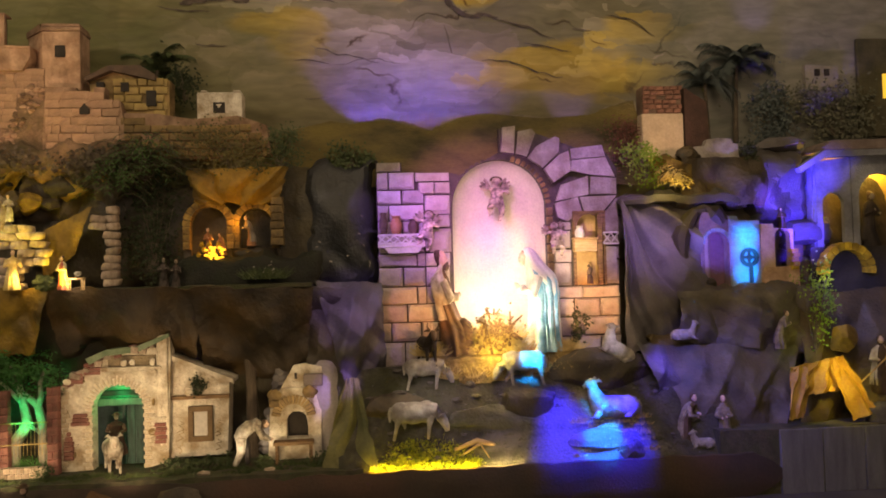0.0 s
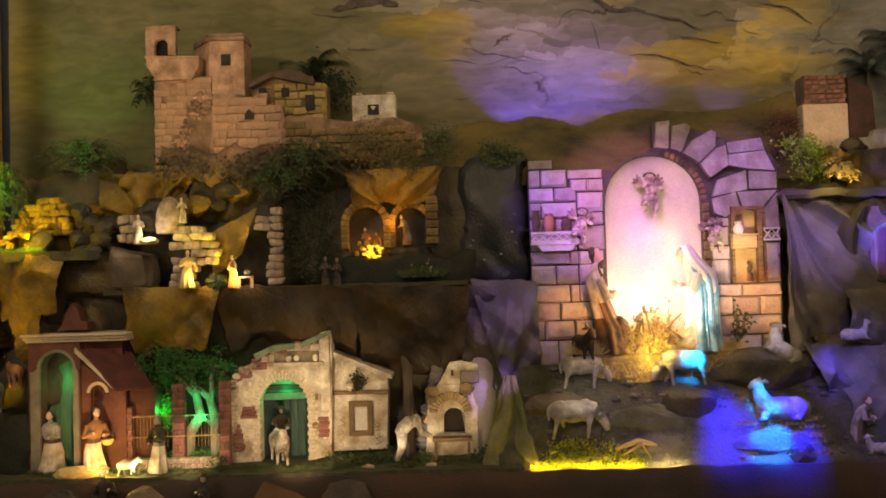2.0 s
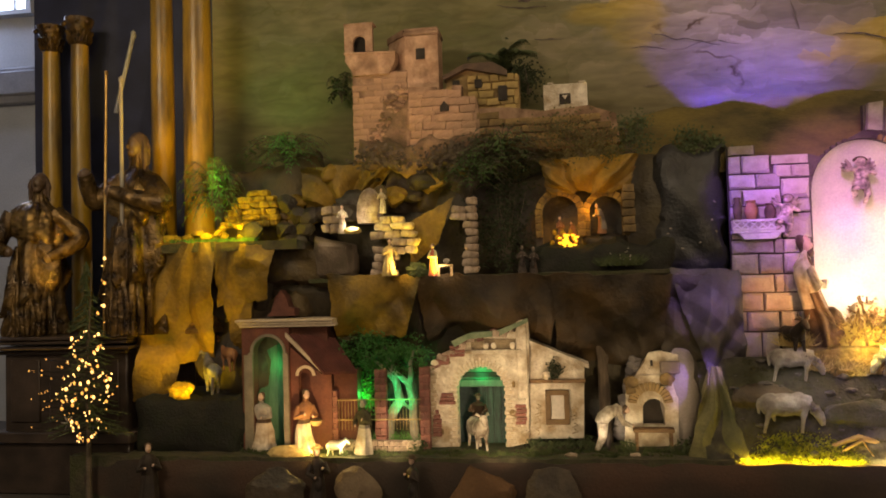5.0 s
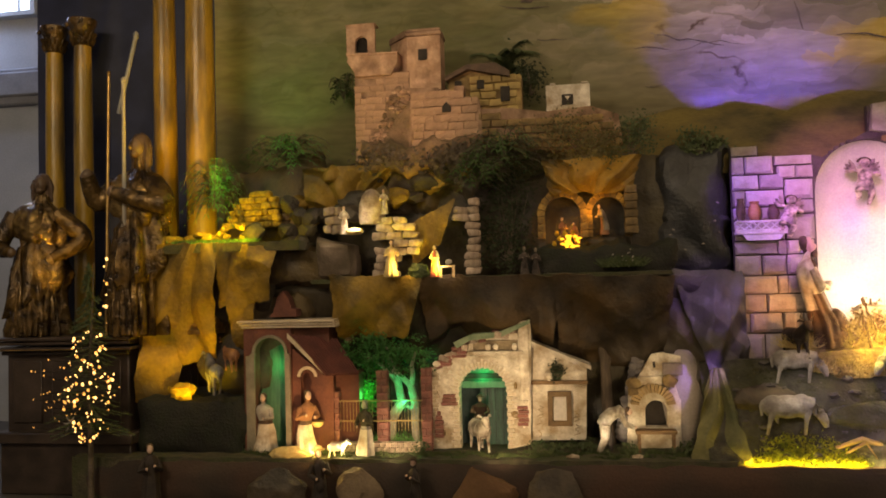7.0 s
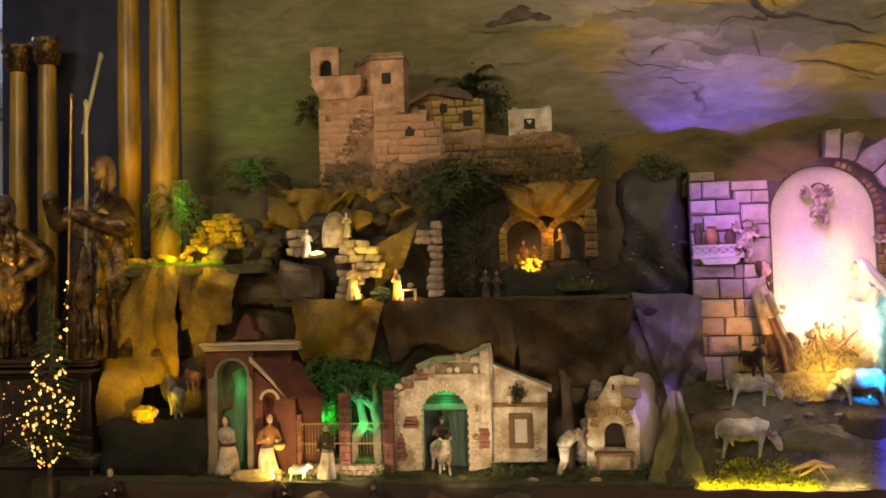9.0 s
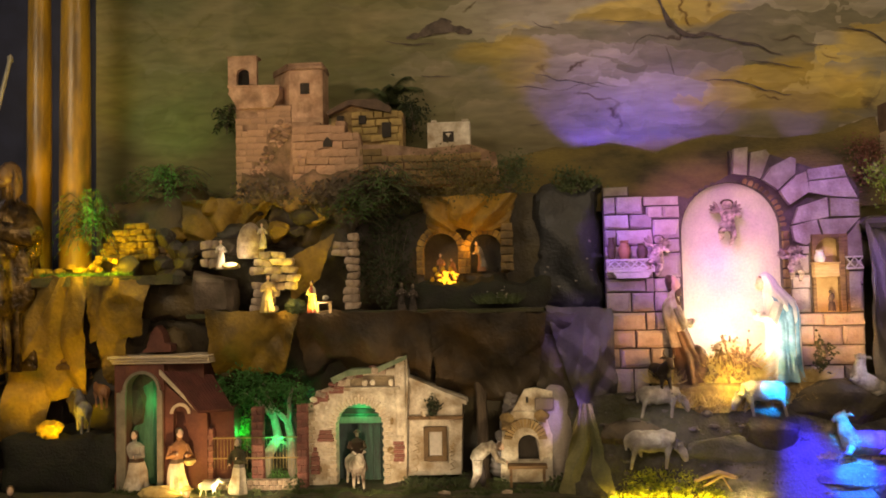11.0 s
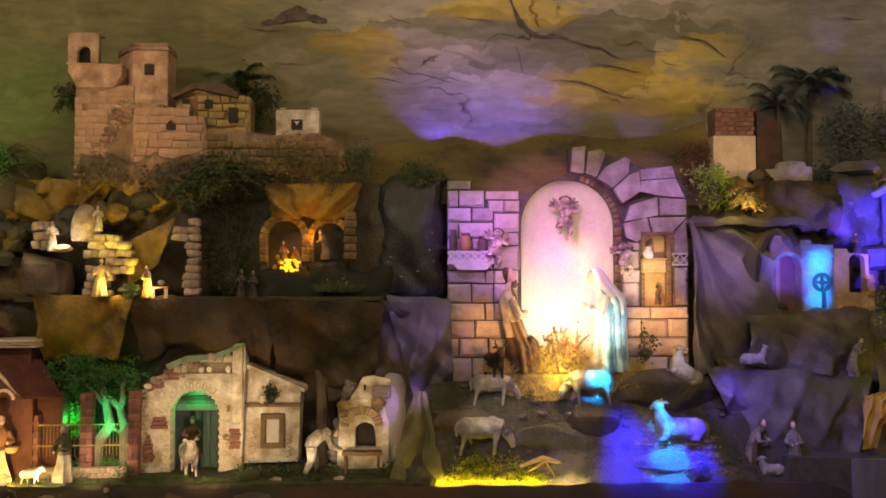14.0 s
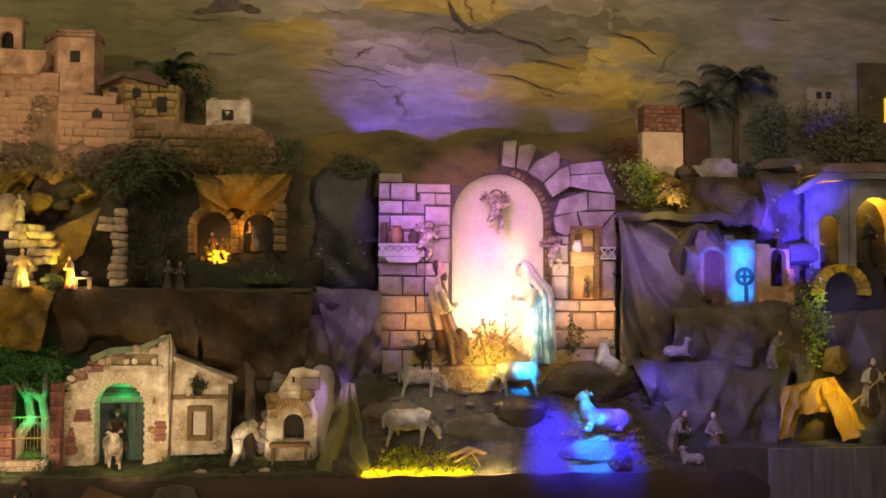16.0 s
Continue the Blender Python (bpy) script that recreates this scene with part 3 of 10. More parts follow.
def smooth_tube(bm, points, radii, seg=12, mi=0, steps=6):
    """A tube along a rounded path through the points."""
    pts, out, rad = [Vector(p) for p in points], [], []
    for i in range(len(pts) - 1):
        a, b, c, d = pts[max(i - 1, 0)], pts[i], pts[i + 1], pts[min(i + 2, len(pts) - 1)]
        for k in range(steps + (i == len(pts) - 2)):
            t = k / steps
            out.append(0.5 * (2 * b + (c - a) * t + (2 * a - 5 * b + 4 * c - d) * t * t + (3 * b - a - 3 * c + d) * t ** 3))
            rad.append(radii[i] + (radii[i + 1] - radii[i]) * t)
    return tube(bm, out, rad, seg, mi)


def blob(bm, centre, radii, rough=0.0, freq=6.0, mi=0, level=2, turn=0.0):
    c = Vector(centre)
    m = Euler((0, turn, 0)).to_matrix()
    r = bmesh.ops.create_icosphere(bm, subdivisions=level, radius=1)
    for v in r["verts"]:
        k = 1 + rough * noise.noise(v.co * freq * 0.35 + c * 7)
        v.co = c + m @ Vector((v.co.x * radii[0] * k, v.co.y * radii[1] * k, v.co.z * radii[2] * k))
    for f in {f for v in r["verts"] for f in v.link_faces}:
        f.material_index = mi
    return bm


FOLDS = {}


def folds_at(x, z, seed, freq):
    """Flat facets between straight creases in many directions, as in crumpled and draped rock paper; about 0 to 1."""
    if seed not in FOLDS:
        rng = random.Random(seed * 77 + 5)
        FOLDS[seed] = [(rng.uniform(-1.1, 1.1), rng.uniform(0.22, 0.75) * 1.75 ** k, rng.random()) for k in (0, 0, 1, 1, 2, 2)]
    wx = x + 0.05 * noise.noise(Vector((x * 2.3, seed, z * 2.3)))
    wz = z + 0.05 * noise.noise(Vector((x * 2.3, seed + 9, z * 2.3)))
    total, weight = 0.0, 0.0
    for angle, f, o in FOLDS[seed]:
        t = (wx * math.cos(angle) + wz * math.sin(angle)) * f * freq * 1.15 + o
        total += 2 * abs(t % 1.0 - 0.5) / f ** 1.5
        weight += 1 / f ** 1.5
    return total / weight + 0.05 * noise.noise(Vector((x * 9, seed, z * 9)))


def crumple(bm, x0, x1, z0, z1, y, depth, seed=1, freq=3.0, step=0.032, back=0.12, edge=0.06, lean=0.0, mi=0, trim=None):
    """A mass of crumpled rock paper: a creased, bulging front that stands at y, with ragged edges, closed behind."""
    nx, nz = max(4, round((x1 - x0) / step)), max(4, round((z1 - z0) / step))
    front, rear = [], []
    for j in range(nz + 1):
        rowf, rowr = [], []
        for i in range(nx + 1):
            u, v = i / nx, j / nz
            x, z = x0 + (x1 - x0) * u, z0 + (z1 - z0) * v
            ex = (noise.noise(Vector((seed, z * 5, 1))) + 0.5 * noise.noise(Vector((seed, z * 16, 4)))) * edge * 1.3
            ez = (noise.noise(Vector((x * 5, seed, 2))) + 0.5 * noise.noise(Vector((x * 16, seed, 5)))) * edge * 1.3
            if trim:
                ez += (trim(u) - 1) * (z1 - z0) * v
            su, sv = abs(2 * u - 1) ** 2, abs(2 * v - 1) ** 2
            xx = x + ex * (0.25 + 0.75 * su) - (x - (x0 + x1) / 2) * 0.06 * sv
            zz = z + ez * (0.2 + 0.8 * sv)
            rim = max(0.0, 1 - max(abs(2 * u - 1), abs(2 * v - 1)) ** 8)
            yy = y - depth * (1.5 * folds_at(x, z, seed, freq) * (0.25 + 0.75 * rim) + 0.4 * (1 - su) * (1 - sv)) + lean * v ** 3 + depth * 0.8 * (1 - rim)
            rowf.append(bm.verts.new((xx, yy, zz)))
            rowr.append(bm.verts.new((xx, y + back + depth + lean * v ** 3, zz)))
        front.append(rowf)
        rear.append(rowr)
    fs = []
    for j in range(nz):
        for i in range(nx):
            if (i + j) % 2:
                fs.append(bm.faces.new((front[j][i], front[j][i + 1], front[j + 1][i + 1])))
                fs.append(bm.faces.new((front[j][i], front[j + 1][i + 1], front[j + 1][i])))
            else:
                fs.append(bm.faces.new((front[j][i], front[j][i + 1], front[j + 1][i])))
                fs.append(bm.faces.new((front[j][i + 1], front[j + 1][i + 1], front[j + 1][i])))
    edge_loop = [(0, i) for i in range(nx)] + [(j, nx) for j in range(nz)] + [(nz, i) for i in range(nx, 0, -1)] + [(j, 0) for j in range(nz, 0, -1)]
    for (j, i), (j2, i2) in zip(edge_loop, edge_loop[1:] + edge_loop[:1]):
        fs.append(bm.faces.new((front[j][i], rear[j][i], rear[j2][i2], front[j2][i2])))
    fs.append(bm.faces.new([rear[j][i] for j, i in edge_loop]))
    for f in fs:
        f.material_index = mi
    return bm


def rock(name, label, mat, *args, category="rock", **kw):
    return tagged(finish(name, crumple(bmesh.new(), *args, **kw), mat, sharp=24), label, category)


def drape(name, label, mat, corners, waves=6, amp=0.03, sag=0.0, seed=1, n=56, category="rock", thick=0.006, ragged=0.016, fan=None):
    """A stiff creased sheet hung between four corners (upper left, upper right, lower right, lower left), with sharp folds that run down it and fan out."""
    bm = bmesh.new()
    a, b, c, d = (Vector(p) for p in corners)
    face = (b - a).cross(d - a).normalized()
    if face.y > 0:
        face = -face
    rows = []
    for j in range(n + 1):
        v, row = j / n, []
        for i in range(n + 1):
            u = i / n
            p = a.lerp(b, u).lerp(d.lerp(c, u), v)
            k = amp * 4.6 * min(1, 0.15 + 1.8 * v) * (folds_at(p.x, p.z, seed, 2.6 + waves * 0.26) - 0.5) + sag * 4 * v * (1 - v)
            if fan:
                w = math.atan2(v - fan[1], u - fan[0]) * waves * 0.3 + 0.45 * noise.noise(Vector((u * 2, v * 2, seed)))
                far = math.hypot(v - fan[1], u - fan[0])
                k = amp * min(1.2, 1.5 * far) * (abs(2 * (w % 1.0) - 1) + 0.4 * abs(2 * ((w * 1.7 + 0.3) % 1.0) - 1) - 0.7) + 0.6 * k
            e = ragged * (noise.noise(Vector((u * 6, v * 6, seed))) + 0.4 * noise.noise(Vector((u * 15, v * 15, seed))))
            rim = max(abs(2 * u - 1), abs(2 * v - 1)) ** 6
            row.append(bm.verts.new(p + face * k + Vector((e * rim, 0, e * rim * 1.2))))
        rows.append(row)
    back = [[bm.verts.new(v.co - face * thick) for v in row] for row in rows]
    for g, flip in ((rows, 1), (back, -1)):
        for j in range(n):
            for i in range(n):
                bm.faces.new((g[j][i], g[j][i + 1], g[j + 1][i + 1], g[j + 1][i])[::flip])
    loop = [(0, i) for i in range(n)] + [(j, n) for j in range(n)] + [(n, i) for i in range(n, 0, -1)] + [(j, 0) for j in range(n, 0, -1)]
    for (j, i), (j2, i2) in zip(loop, loop[1:] + loop[:1]):
        bm.faces.new((rows[j][i], back[j][i], back[j2][i2], rows[j2][i2]))
    return tagged(finish(name, bm, mat, sharp=22), label, category)


def bush(name, label, centre, radii, leaves, mat, leaf=0.02, seed=1, stem=None, category="plant", clumps=14):
    """Small leaves in uneven clumps on thin twigs."""
    root = thing(name, stem or centre, label, category)
    rng = random.Random(seed)
    bm, twigs = bmesh.new(), bmesh.new()
    c0, foot = Vector(centre), Vector(stem or (centre[0], centre[1], centre[2] - radii[2]))
    for _ in range(clumps):
        c = c0 + Vector((rng.gauss(0, 0.45) * radii[0], rng.gauss(0, 0.45) * radii[1], rng.uniform(-0.9, 0.9) * radii[2]))
        mid = foot.lerp(c, 0.55) + Vector((rng.uniform(-0.02, 0.02), 0, 0.02))
        tube(twigs, [foot, mid, c], [0.005, 0.003, 0.0015], 5)
        spread = rng.uniform(0.18, 0.42)
        for _ in range(leaves // clumps):
            p = c + Vector((rng.gauss(0, spread) * radii[0], rng.gauss(0, spread) * radii[1], rng.gauss(0, spread) * radii[2]))
            d = Vector((rng.uniform(-1, 1), rng.uniform(-1, 0.5), rng.uniform(-1, 0.6))).normalized() * leaf * rng.uniform(0.6, 1.3)
            w = d.cross(Vector((rng.uniform(-0.5, 0.5), -1, rng.uniform(-0.5, 0.5)))).normalized() * leaf * 0.28
            bm.faces.new([bm.verts.new(v) for v in (p, p + d * 0.5 + w, p + d, p + d * 0.5 - w)])
    part("foliage", bm, mat, root)
    part("twig", twigs, TRUNK, root)
    return root


def crag(bm, centre, radii, seed=1, cuts=16, rough=0.05):
    """An angular stone: a ball trimmed flat by many planes, with a slightly uneven skin."""
    rng = random.Random(seed)
    c = Vector(centre)
    r = bmesh.ops.create_icosphere(bm, subdivisions=4, radius=1)
    planes = [(Vector((rng.uniform(-1, 1), rng.uniform(-1, 1), rng.uniform(-1, 1))).normalized(), rng.uniform(0.60, 0.88)) for _ in range(cuts)]
    for v in r["verts"]:
        for n, d in planes:
            over = v.co.dot(n) - d
            if over > 0:
                v.co -= n * over * 0.94
        k = 1.12 + rough * noise.noise(v.co * 3 + c * 5) + 0.5 * rough * noise.noise(v.co * 9 + c * 5)
        v.co = c + Vector((v.co.x * radii[0] * k, v.co.y * radii[1] * k, v.co.z * radii[2] * k))
    return bm


def boulder(label, centre, radii, mat=ROCK_GREY, rough=0.5):
    seed = sum(map(ord, label)) + round(centre[0] * 100)
    return tagged(finish("boulder", crag(bmesh.new(), centre, radii, seed, 16, 0.12 * rough + 0.04), mat, sharp=16), label, "rock")


PIECES = {}


def piece_mesh(kind, w, d, h, mat, seed=0):
    """One shared stone or brick with chamfered, slightly uneven edges, about its own middle."""
    key = (kind, round(w, 2), round(d, 2), round(h, 2), mat.name, seed % 3)
    if key not in PIECES:
        bm = bmesh.new()
        b = min(w, h) * (0.05 if mat.name.startswith("castle") else 0.24 if kind == "block" and mat.name.startswith(("pale", "ochre_wall")) else 0.12)
        rng = random.Random(hash((round(w * 100), round(h * 100), seed % 3)))
        for sx, sz in ((-1, -1), (1, -1), (1, 1), (-1, 1)):
            jx, jz = rng.uniform(-0.08, 0.08) * w, rng.uniform(-0.10, 0.10) * h
            bm.verts.new((sx * (w / 2 - b) + jx, -d / 2, sz * (h / 2 - b) + jz))
        for y in (-d / 2 + b, d / 2):
            for sx, sz in ((-1, -1), (1, -1), (1, 1), (-1, 1)):
                bm.verts.new((sx * w / 2 * rng.uniform(0.94, 1.0), y, sz * h / 2 * rng.uniform(0.92, 1.0)))
        bm.verts.ensure_lookup_table()
        v = bm.verts
        bm.faces.new([v[i] for i in (0, 1, 2, 3)])
        for o in (0, 4):
            for i in range(4):
                j = (i + 1) % 4
                bm.faces.new((v[o + i], v[o + 4 + i], v[o + 4 + j], v[o + j]))
        bm.faces.new([v[i] for i in (11, 10, 9, 8)])
        me = bpy.data.meshes.new(kind)
        bmesh.ops.recalc_face_normals(bm, faces=bm.faces)
        bm.to_mesh(me)
        bm.free()
        me.materials.append(mat)
        PIECES[key] = me
    return PIECES[key]


def piece(kind, parent, x, y, z, w, d, h, mat, seed=0, turn=0.0):
    ob = new(kind, piece_mesh(kind, w, d, h, mat, seed))
    ob.parent = parent
    at = Vector((x, y, z)) - (parent.location if parent.parent is None else Vector())
    ob.matrix_basis = Matrix.Translation(at) @ Euler((0, turn, 0)).to_matrix().to_4x4()
    return ob


def courses(parent, x0, x1, z0, z1, y, rows, per_row, mat, kind="stone", seed=1, proud=0.015, gap=0.006, inside=None, wild=0.3, gone=0.06):
    """Courses of stones on a wall's face; inside(x, z) tells where the wall has stones."""
    rng = random.Random(seed)
    h = (z1 - z0) / rows
    for r in range(rows):
        x = x0 - rng.uniform(0, 0.5) * (x1 - x0) / per_row
        while x < x1 - 0.01:
            w = (x1 - x0) / per_row * rng.uniform(1 - wild, 1 + wild)
            a, b = max(x, x0), min(x + w, x1)
            x += w
            if b - a < 0.02:
                continue
            cx, cz = (a + b) / 2, z0 + (r + 0.5) * h + rng.uniform(-0.07, 0.07) * h
            if (inside and not inside(cx, cz)) or rng.random() < gone:
                continue
            piece(kind, parent, cx, y - rng.uniform(-0.2, 0.5) * proud, cz, round(b - a - gap, 2), proud * 2, round(h - gap, 3), mat, rng.randrange(3), rng.uniform(-0.02, 0.02))


def voussoirs(parent, cx, cz, r0, r1, y, d, a0, a1, count, mat, kind="stone", proud=0.0):
    """Wedge stones of an arch between two radii; angles in degrees from the right, anticlockwise."""
    for i in range(count):
        bm = bmesh.new()
        s, e = radians(a0 + (a1 - a0) * i / count + 1.2), radians(a0 + (a1 - a0) * (i + 1) / count - 1.2)
        ring = [(r0, s), (r1, s), (r1 * 1.02, (s + e) / 2), (r1, e), (r0, e), (r0, (s + e) / 2)]
        prism(bm, [(cx + r * math.cos(a), cz + r * math.sin(a)) for r, a in ring], y - proud, y + d)
        part(kind, bm, mat, parent)


def voussoir_ring(cx, cz, r0, r1, y0, y1, steps=12):
    """A plain half-round moulding."""
    bm = bmesh.new()
    for i in range(steps):
        a0, a1 = math.pi * i / steps, math.pi * (i + 1) / steps
        prism(bm, [(cx + r * math.cos(a), cz + r * math.sin(a)) for r, a in ((r0, a0), (r1, a0), (r1, a1), (r0, a1))], y0, y1)
    return bm


# ---- statues and animals, each one carved mesh ----
def loft(bm, rings, seg=24, mi=0, folds=0, depth=0.0, seed=0, flat=0.85, shade=None):
    """A draped form along its own spine: rings (height, x, y, half-width); shade(height, angle) may pick another paint."""
    top, loops, fs = rings[-1][0] or 1, [], []
    for z, cx, cy, r in rings:
        ring = []
        for i in range(seg):
            a = 2 * math.pi * i / seg
            k = r
            if folds:
                low = max(0.0, 1 - z / top)
                k = r * (1 + depth * (0.35 + 0.65 * low) * math.sin(folds * a + 1.7 * math.sin(2 * a + seed) + 2.0 * z / top) + 0.5 * depth * noise.noise(Vector((3 * math.cos(a), 3 * math.sin(a) + seed, 9 * z / top))))
            ring.append(bm.verts.new((cx + k * math.cos(a), cy + flat * k * math.sin(a), z)))
        loops.append((z, ring))
    for (za, a), (zb, b) in zip(loops, loops[1:]):
        for i in range(seg):
            f = bm.faces.new((a[i], a[(i + 1) % seg], b[(i + 1) % seg], b[i]))
            f.material_index = shade((za + zb) / 2 / top, 360 * (i + 0.5) / seg) if shade else mi
            fs.append(f)
    for ends in (loops[0][1][::-1], loops[-1][1]):
        bm.faces.new(ends).material_index = shade(ends[0].co.z / top, 0) if shade else mi
    return bm


def head(bm, c, h, hair=True, beard=False, face=(0, -1), back=0.022):
    """A small head that looks along face: skull, nose, jaw, cap of hair."""
    d = Vector((face[0], face[1], 0)).normalized()
    c = Vector(c)
    blob(bm, c, (0.050 * h, 0.050 * h, 0.070 * h), 0, 1, 1)
    blob(bm, c + d * 0.018 * h + Vector((0, 0, -0.022 * h)), (0.040 * h, 0.040 * h, 0.048 * h), 0, 1, 1)
    blob(bm, c + d * 0.056 * h + Vector((0, 0, -0.010 * h)), (0.011 * h, 0.011 * h, 0.018 * h), 0, 1, 1, 1)
    if hair:
        blob(bm, c - d * back * h + Vector((0, 0, 0.022 * h)), (0.056 * h, 0.056 * h, 0.064 * h), 0.25, 9, 2)
        blob(bm, c - d * 0.036 * h + Vector((0, 0, -0.04 * h)), (0.040 * h, 0.040 * h, 0.05 * h), 0.25, 9, 2)
    if beard:
        blob(bm, c + d * 0.030 * h + Vector((0, 0, -0.060 * h)), (0.034 * h, 0.034 * h, 0.046 * h), 0.25, 9, 2)


def figure(name, label, base, height, robe, cloak=None, facing=0.0, bend=0.0, arms="front", hat=None, wide=1.0, hair=HAIR, skin=SKIN, category="statue", group="", beard=False, blouse=None, load=False):
    """A clothed figure of clay on its base; facing: degrees, 0 looks at the visitor; bend: how far it bows ahead."""
    bm = bmesh.new()
    h = height
    rng = random.Random(sum(map(ord, label)) + round(height * 1000))
    sway, turn = rng.uniform(-0.035, 0.035) * h, rng.uniform(0, 6.28)
    out = -bend * h
    w = wide * h
    loft(bm, [(0, 0, 0, 0.135 * w), (0.03 * h, 0, 0, 0.15 * w), (0.16 * h, sway * 0.5, 0, 0.128 * w), (0.32 * h, sway, 0.01 * h, 0.108 * w), (0.47 * h, sway, 0.05 * out, 0.086 * w), (0.53 * h, sway * 0.8, 0.15 * out, 0.074 * w), (0.62 * h, sway * 0.4, 0.45 * out, 0.096 * w), (0.72 * h, 0, 0.75 * out, 0.104 * w), (0.77 * h, -sway * 0.3, 0.95 * out, 0.074 * w), (0.80 * h, -sway * 0.4, out, 0.036 * h), (0.84 * h, -sway * 0.5, 1.05 * out, 0.033 * h)], 22, 0, rng.choice((5, 6, 7)), 0.16, turn, 0.85, (lambda v, a: 0 if v < 0.58 else 2 if v < 0.66 else 3) if blouse else None)
    if load:
        lathe(bm, [(0.05 * h, 0), (0.085 * h, 0.04 * h), (0.09 * h, 0.08 * h), (0.08 * h, 0.085 * h)], (0.15 * h, -0.05 * h, 0.42 * h), 14, mi=4)
    hc = Vector((-sway * 0.6, 1.14 * out - 0.008 * h, 0.905 * h - abs(bend) * 0.14 * h))
    head(bm, hc, h, True, beard, (rng.uniform(-0.5, 0.5), -1))
    if cloak:
        gap = rng.uniform(235, 305)
        loft(bm, [(0.14 * h, sway * 0.6, 0.03 * h, 0.155 * w), (0.30 * h, sway, 0.03 * h, 0.136 * w), (0.50 * h, sway, 0.02 * h + 0.1 * out, 0.112 * w), (0.66 * h, sway * 0.3, 0.015 * h + 0.6 * out, 0.122 * w), (0.75 * h, 0, 0.01 * h + 0.85 * out, 0.112 * w), (0.81 * h, -sway * 0.4, out, 0.056 * h)], 22, 3, 6, 0.16, turn + 2, 0.8,
             lambda v, a: 0 if abs((a - gap + 180) % 360 - 180) < 34 else 3)
    elif not blouse:
        blob(bm, (sway * 0.8, -0.045 * h + 0.1 * out, 0.40 * h), (0.075 * w, 0.07 * h, 0.13 * h), 0.2, 7, 3)
    if hat:
        lathe(bm, [(0.10 * h, 0), (0.105 * h, 0.008 * h), (0.062 * h, 0.016 * h), (0.055 * h, 0.05 * h), (0.02 * h, 0.066 * h)], hc + Vector((0, 0, 0.042 * h)), 16, mi=2)
    sh = Vector((0, out * 0.80, 0.725 * h))
    for s in (-1, 1):
        a = sh + Vector((s * 0.095 * w, 0, 0))
        lift = rng.uniform(-0.06, 0.10) * h
        if arms == "out":
            pts = [a, a + Vector((s * 0.11 * h, -0.03 * h, -0.08 * h)), a + Vector((s * 0.16 * h, -0.09 * h, 0.04 * h + lift))]
        elif arms == "down":
            pts = [a, a + Vector((s * 0.035 * h, 0.0, -0.16 * h)), a + Vector((s * 0.02 * h, -0.04 * h, -0.30 * h))]
        else:
            pts = [a, a + Vector((s * 0.055 * h, -0.035 * h, -0.15 * h)), a + Vector((-s * 0.035 * h, -0.14 * h, -0.14 * h + lift))]
        tube(bm, [pts[0], pts[1], pts[1].lerp(pts[2], 0.8), pts[2]], [0.044 * h, 0.046 * h, 0.040 * h, 0.024 * h], 8, 3 if cloak or blouse else 0)
        blob(bm, pts[2], (0.024 * h, 0.024 * h, 0.028 * h), 0, 1, 1, 1)
    ob = finish(name, bm, [robe, skin, hair, cloak or blouse or robe, STRAW])
    ob.matrix_basis = Matrix.Translation(base) @ Euler((0, 0, radians(facing))).to_matrix().to_4x4()
    return tagged(ob, label, category, group)


def bent_man(name, label, base, h, cloth, group=""):
    """A man in profile, bent far over to the right, legs apart and arms reaching ahead."""
    bm = bmesh.new()
    for s, x in ((-1, -0.16), (1, 0.05)):
        tube(bm, [(-0.04 * h, s * 0.05 * h, 0.52 * h), (x * h * 0.4 + 0.02 * h, s * 0.06 * h, 0.27 * h), (x * h, s * 0.06 * h, 0.03 * h)], [0.10 * h, 0.075 * h, 0.045 * h], 9, 3 if s > 0 else 0)
        blob(bm, (x * h + 0.03 * h, s * 0.06 * h, 0.025 * h), (0.06 * h, 0.035 * h, 0.025 * h), 0, 1, 2, 1)
        tube(bm, [(0.24 * h, s * 0.10 * h, 0.72 * h), (0.33 * h, s * 0.11 * h, 0.52 * h), (0.47 * h, s * 0.05 * h, 0.46 * h)], [0.05 * h, 0.045 * h, 0.03 * h], 8)
        blob(bm, (0.49 * h, s * 0.05 * h, 0.46 * h), (0.03 * h, 0.025 * h, 0.025 * h), 0, 1, 1, 1)
    tube(bm, [(-0.10 * h, 0, 0.50 * h), (-0.03 * h, 0, 0.60 * h), (0.10 * h, 0, 0.71 * h), (0.24 * h, 0, 0.75 * h), (0.31 * h, 0, 0.74 * h)], [0.09 * h, 0.125 * h, 0.12 * h, 0.115 * h, 0.05 * h], 14)
    head(bm, (0.39 * h, 0, 0.75 * h), h, True, False, (1, -0.4))
    ob = finish(name, bm, [cloth, SKIN, HAIR, HIDE_DARK])
    ob.location = base
    return tagged(ob, label, "statue", group)


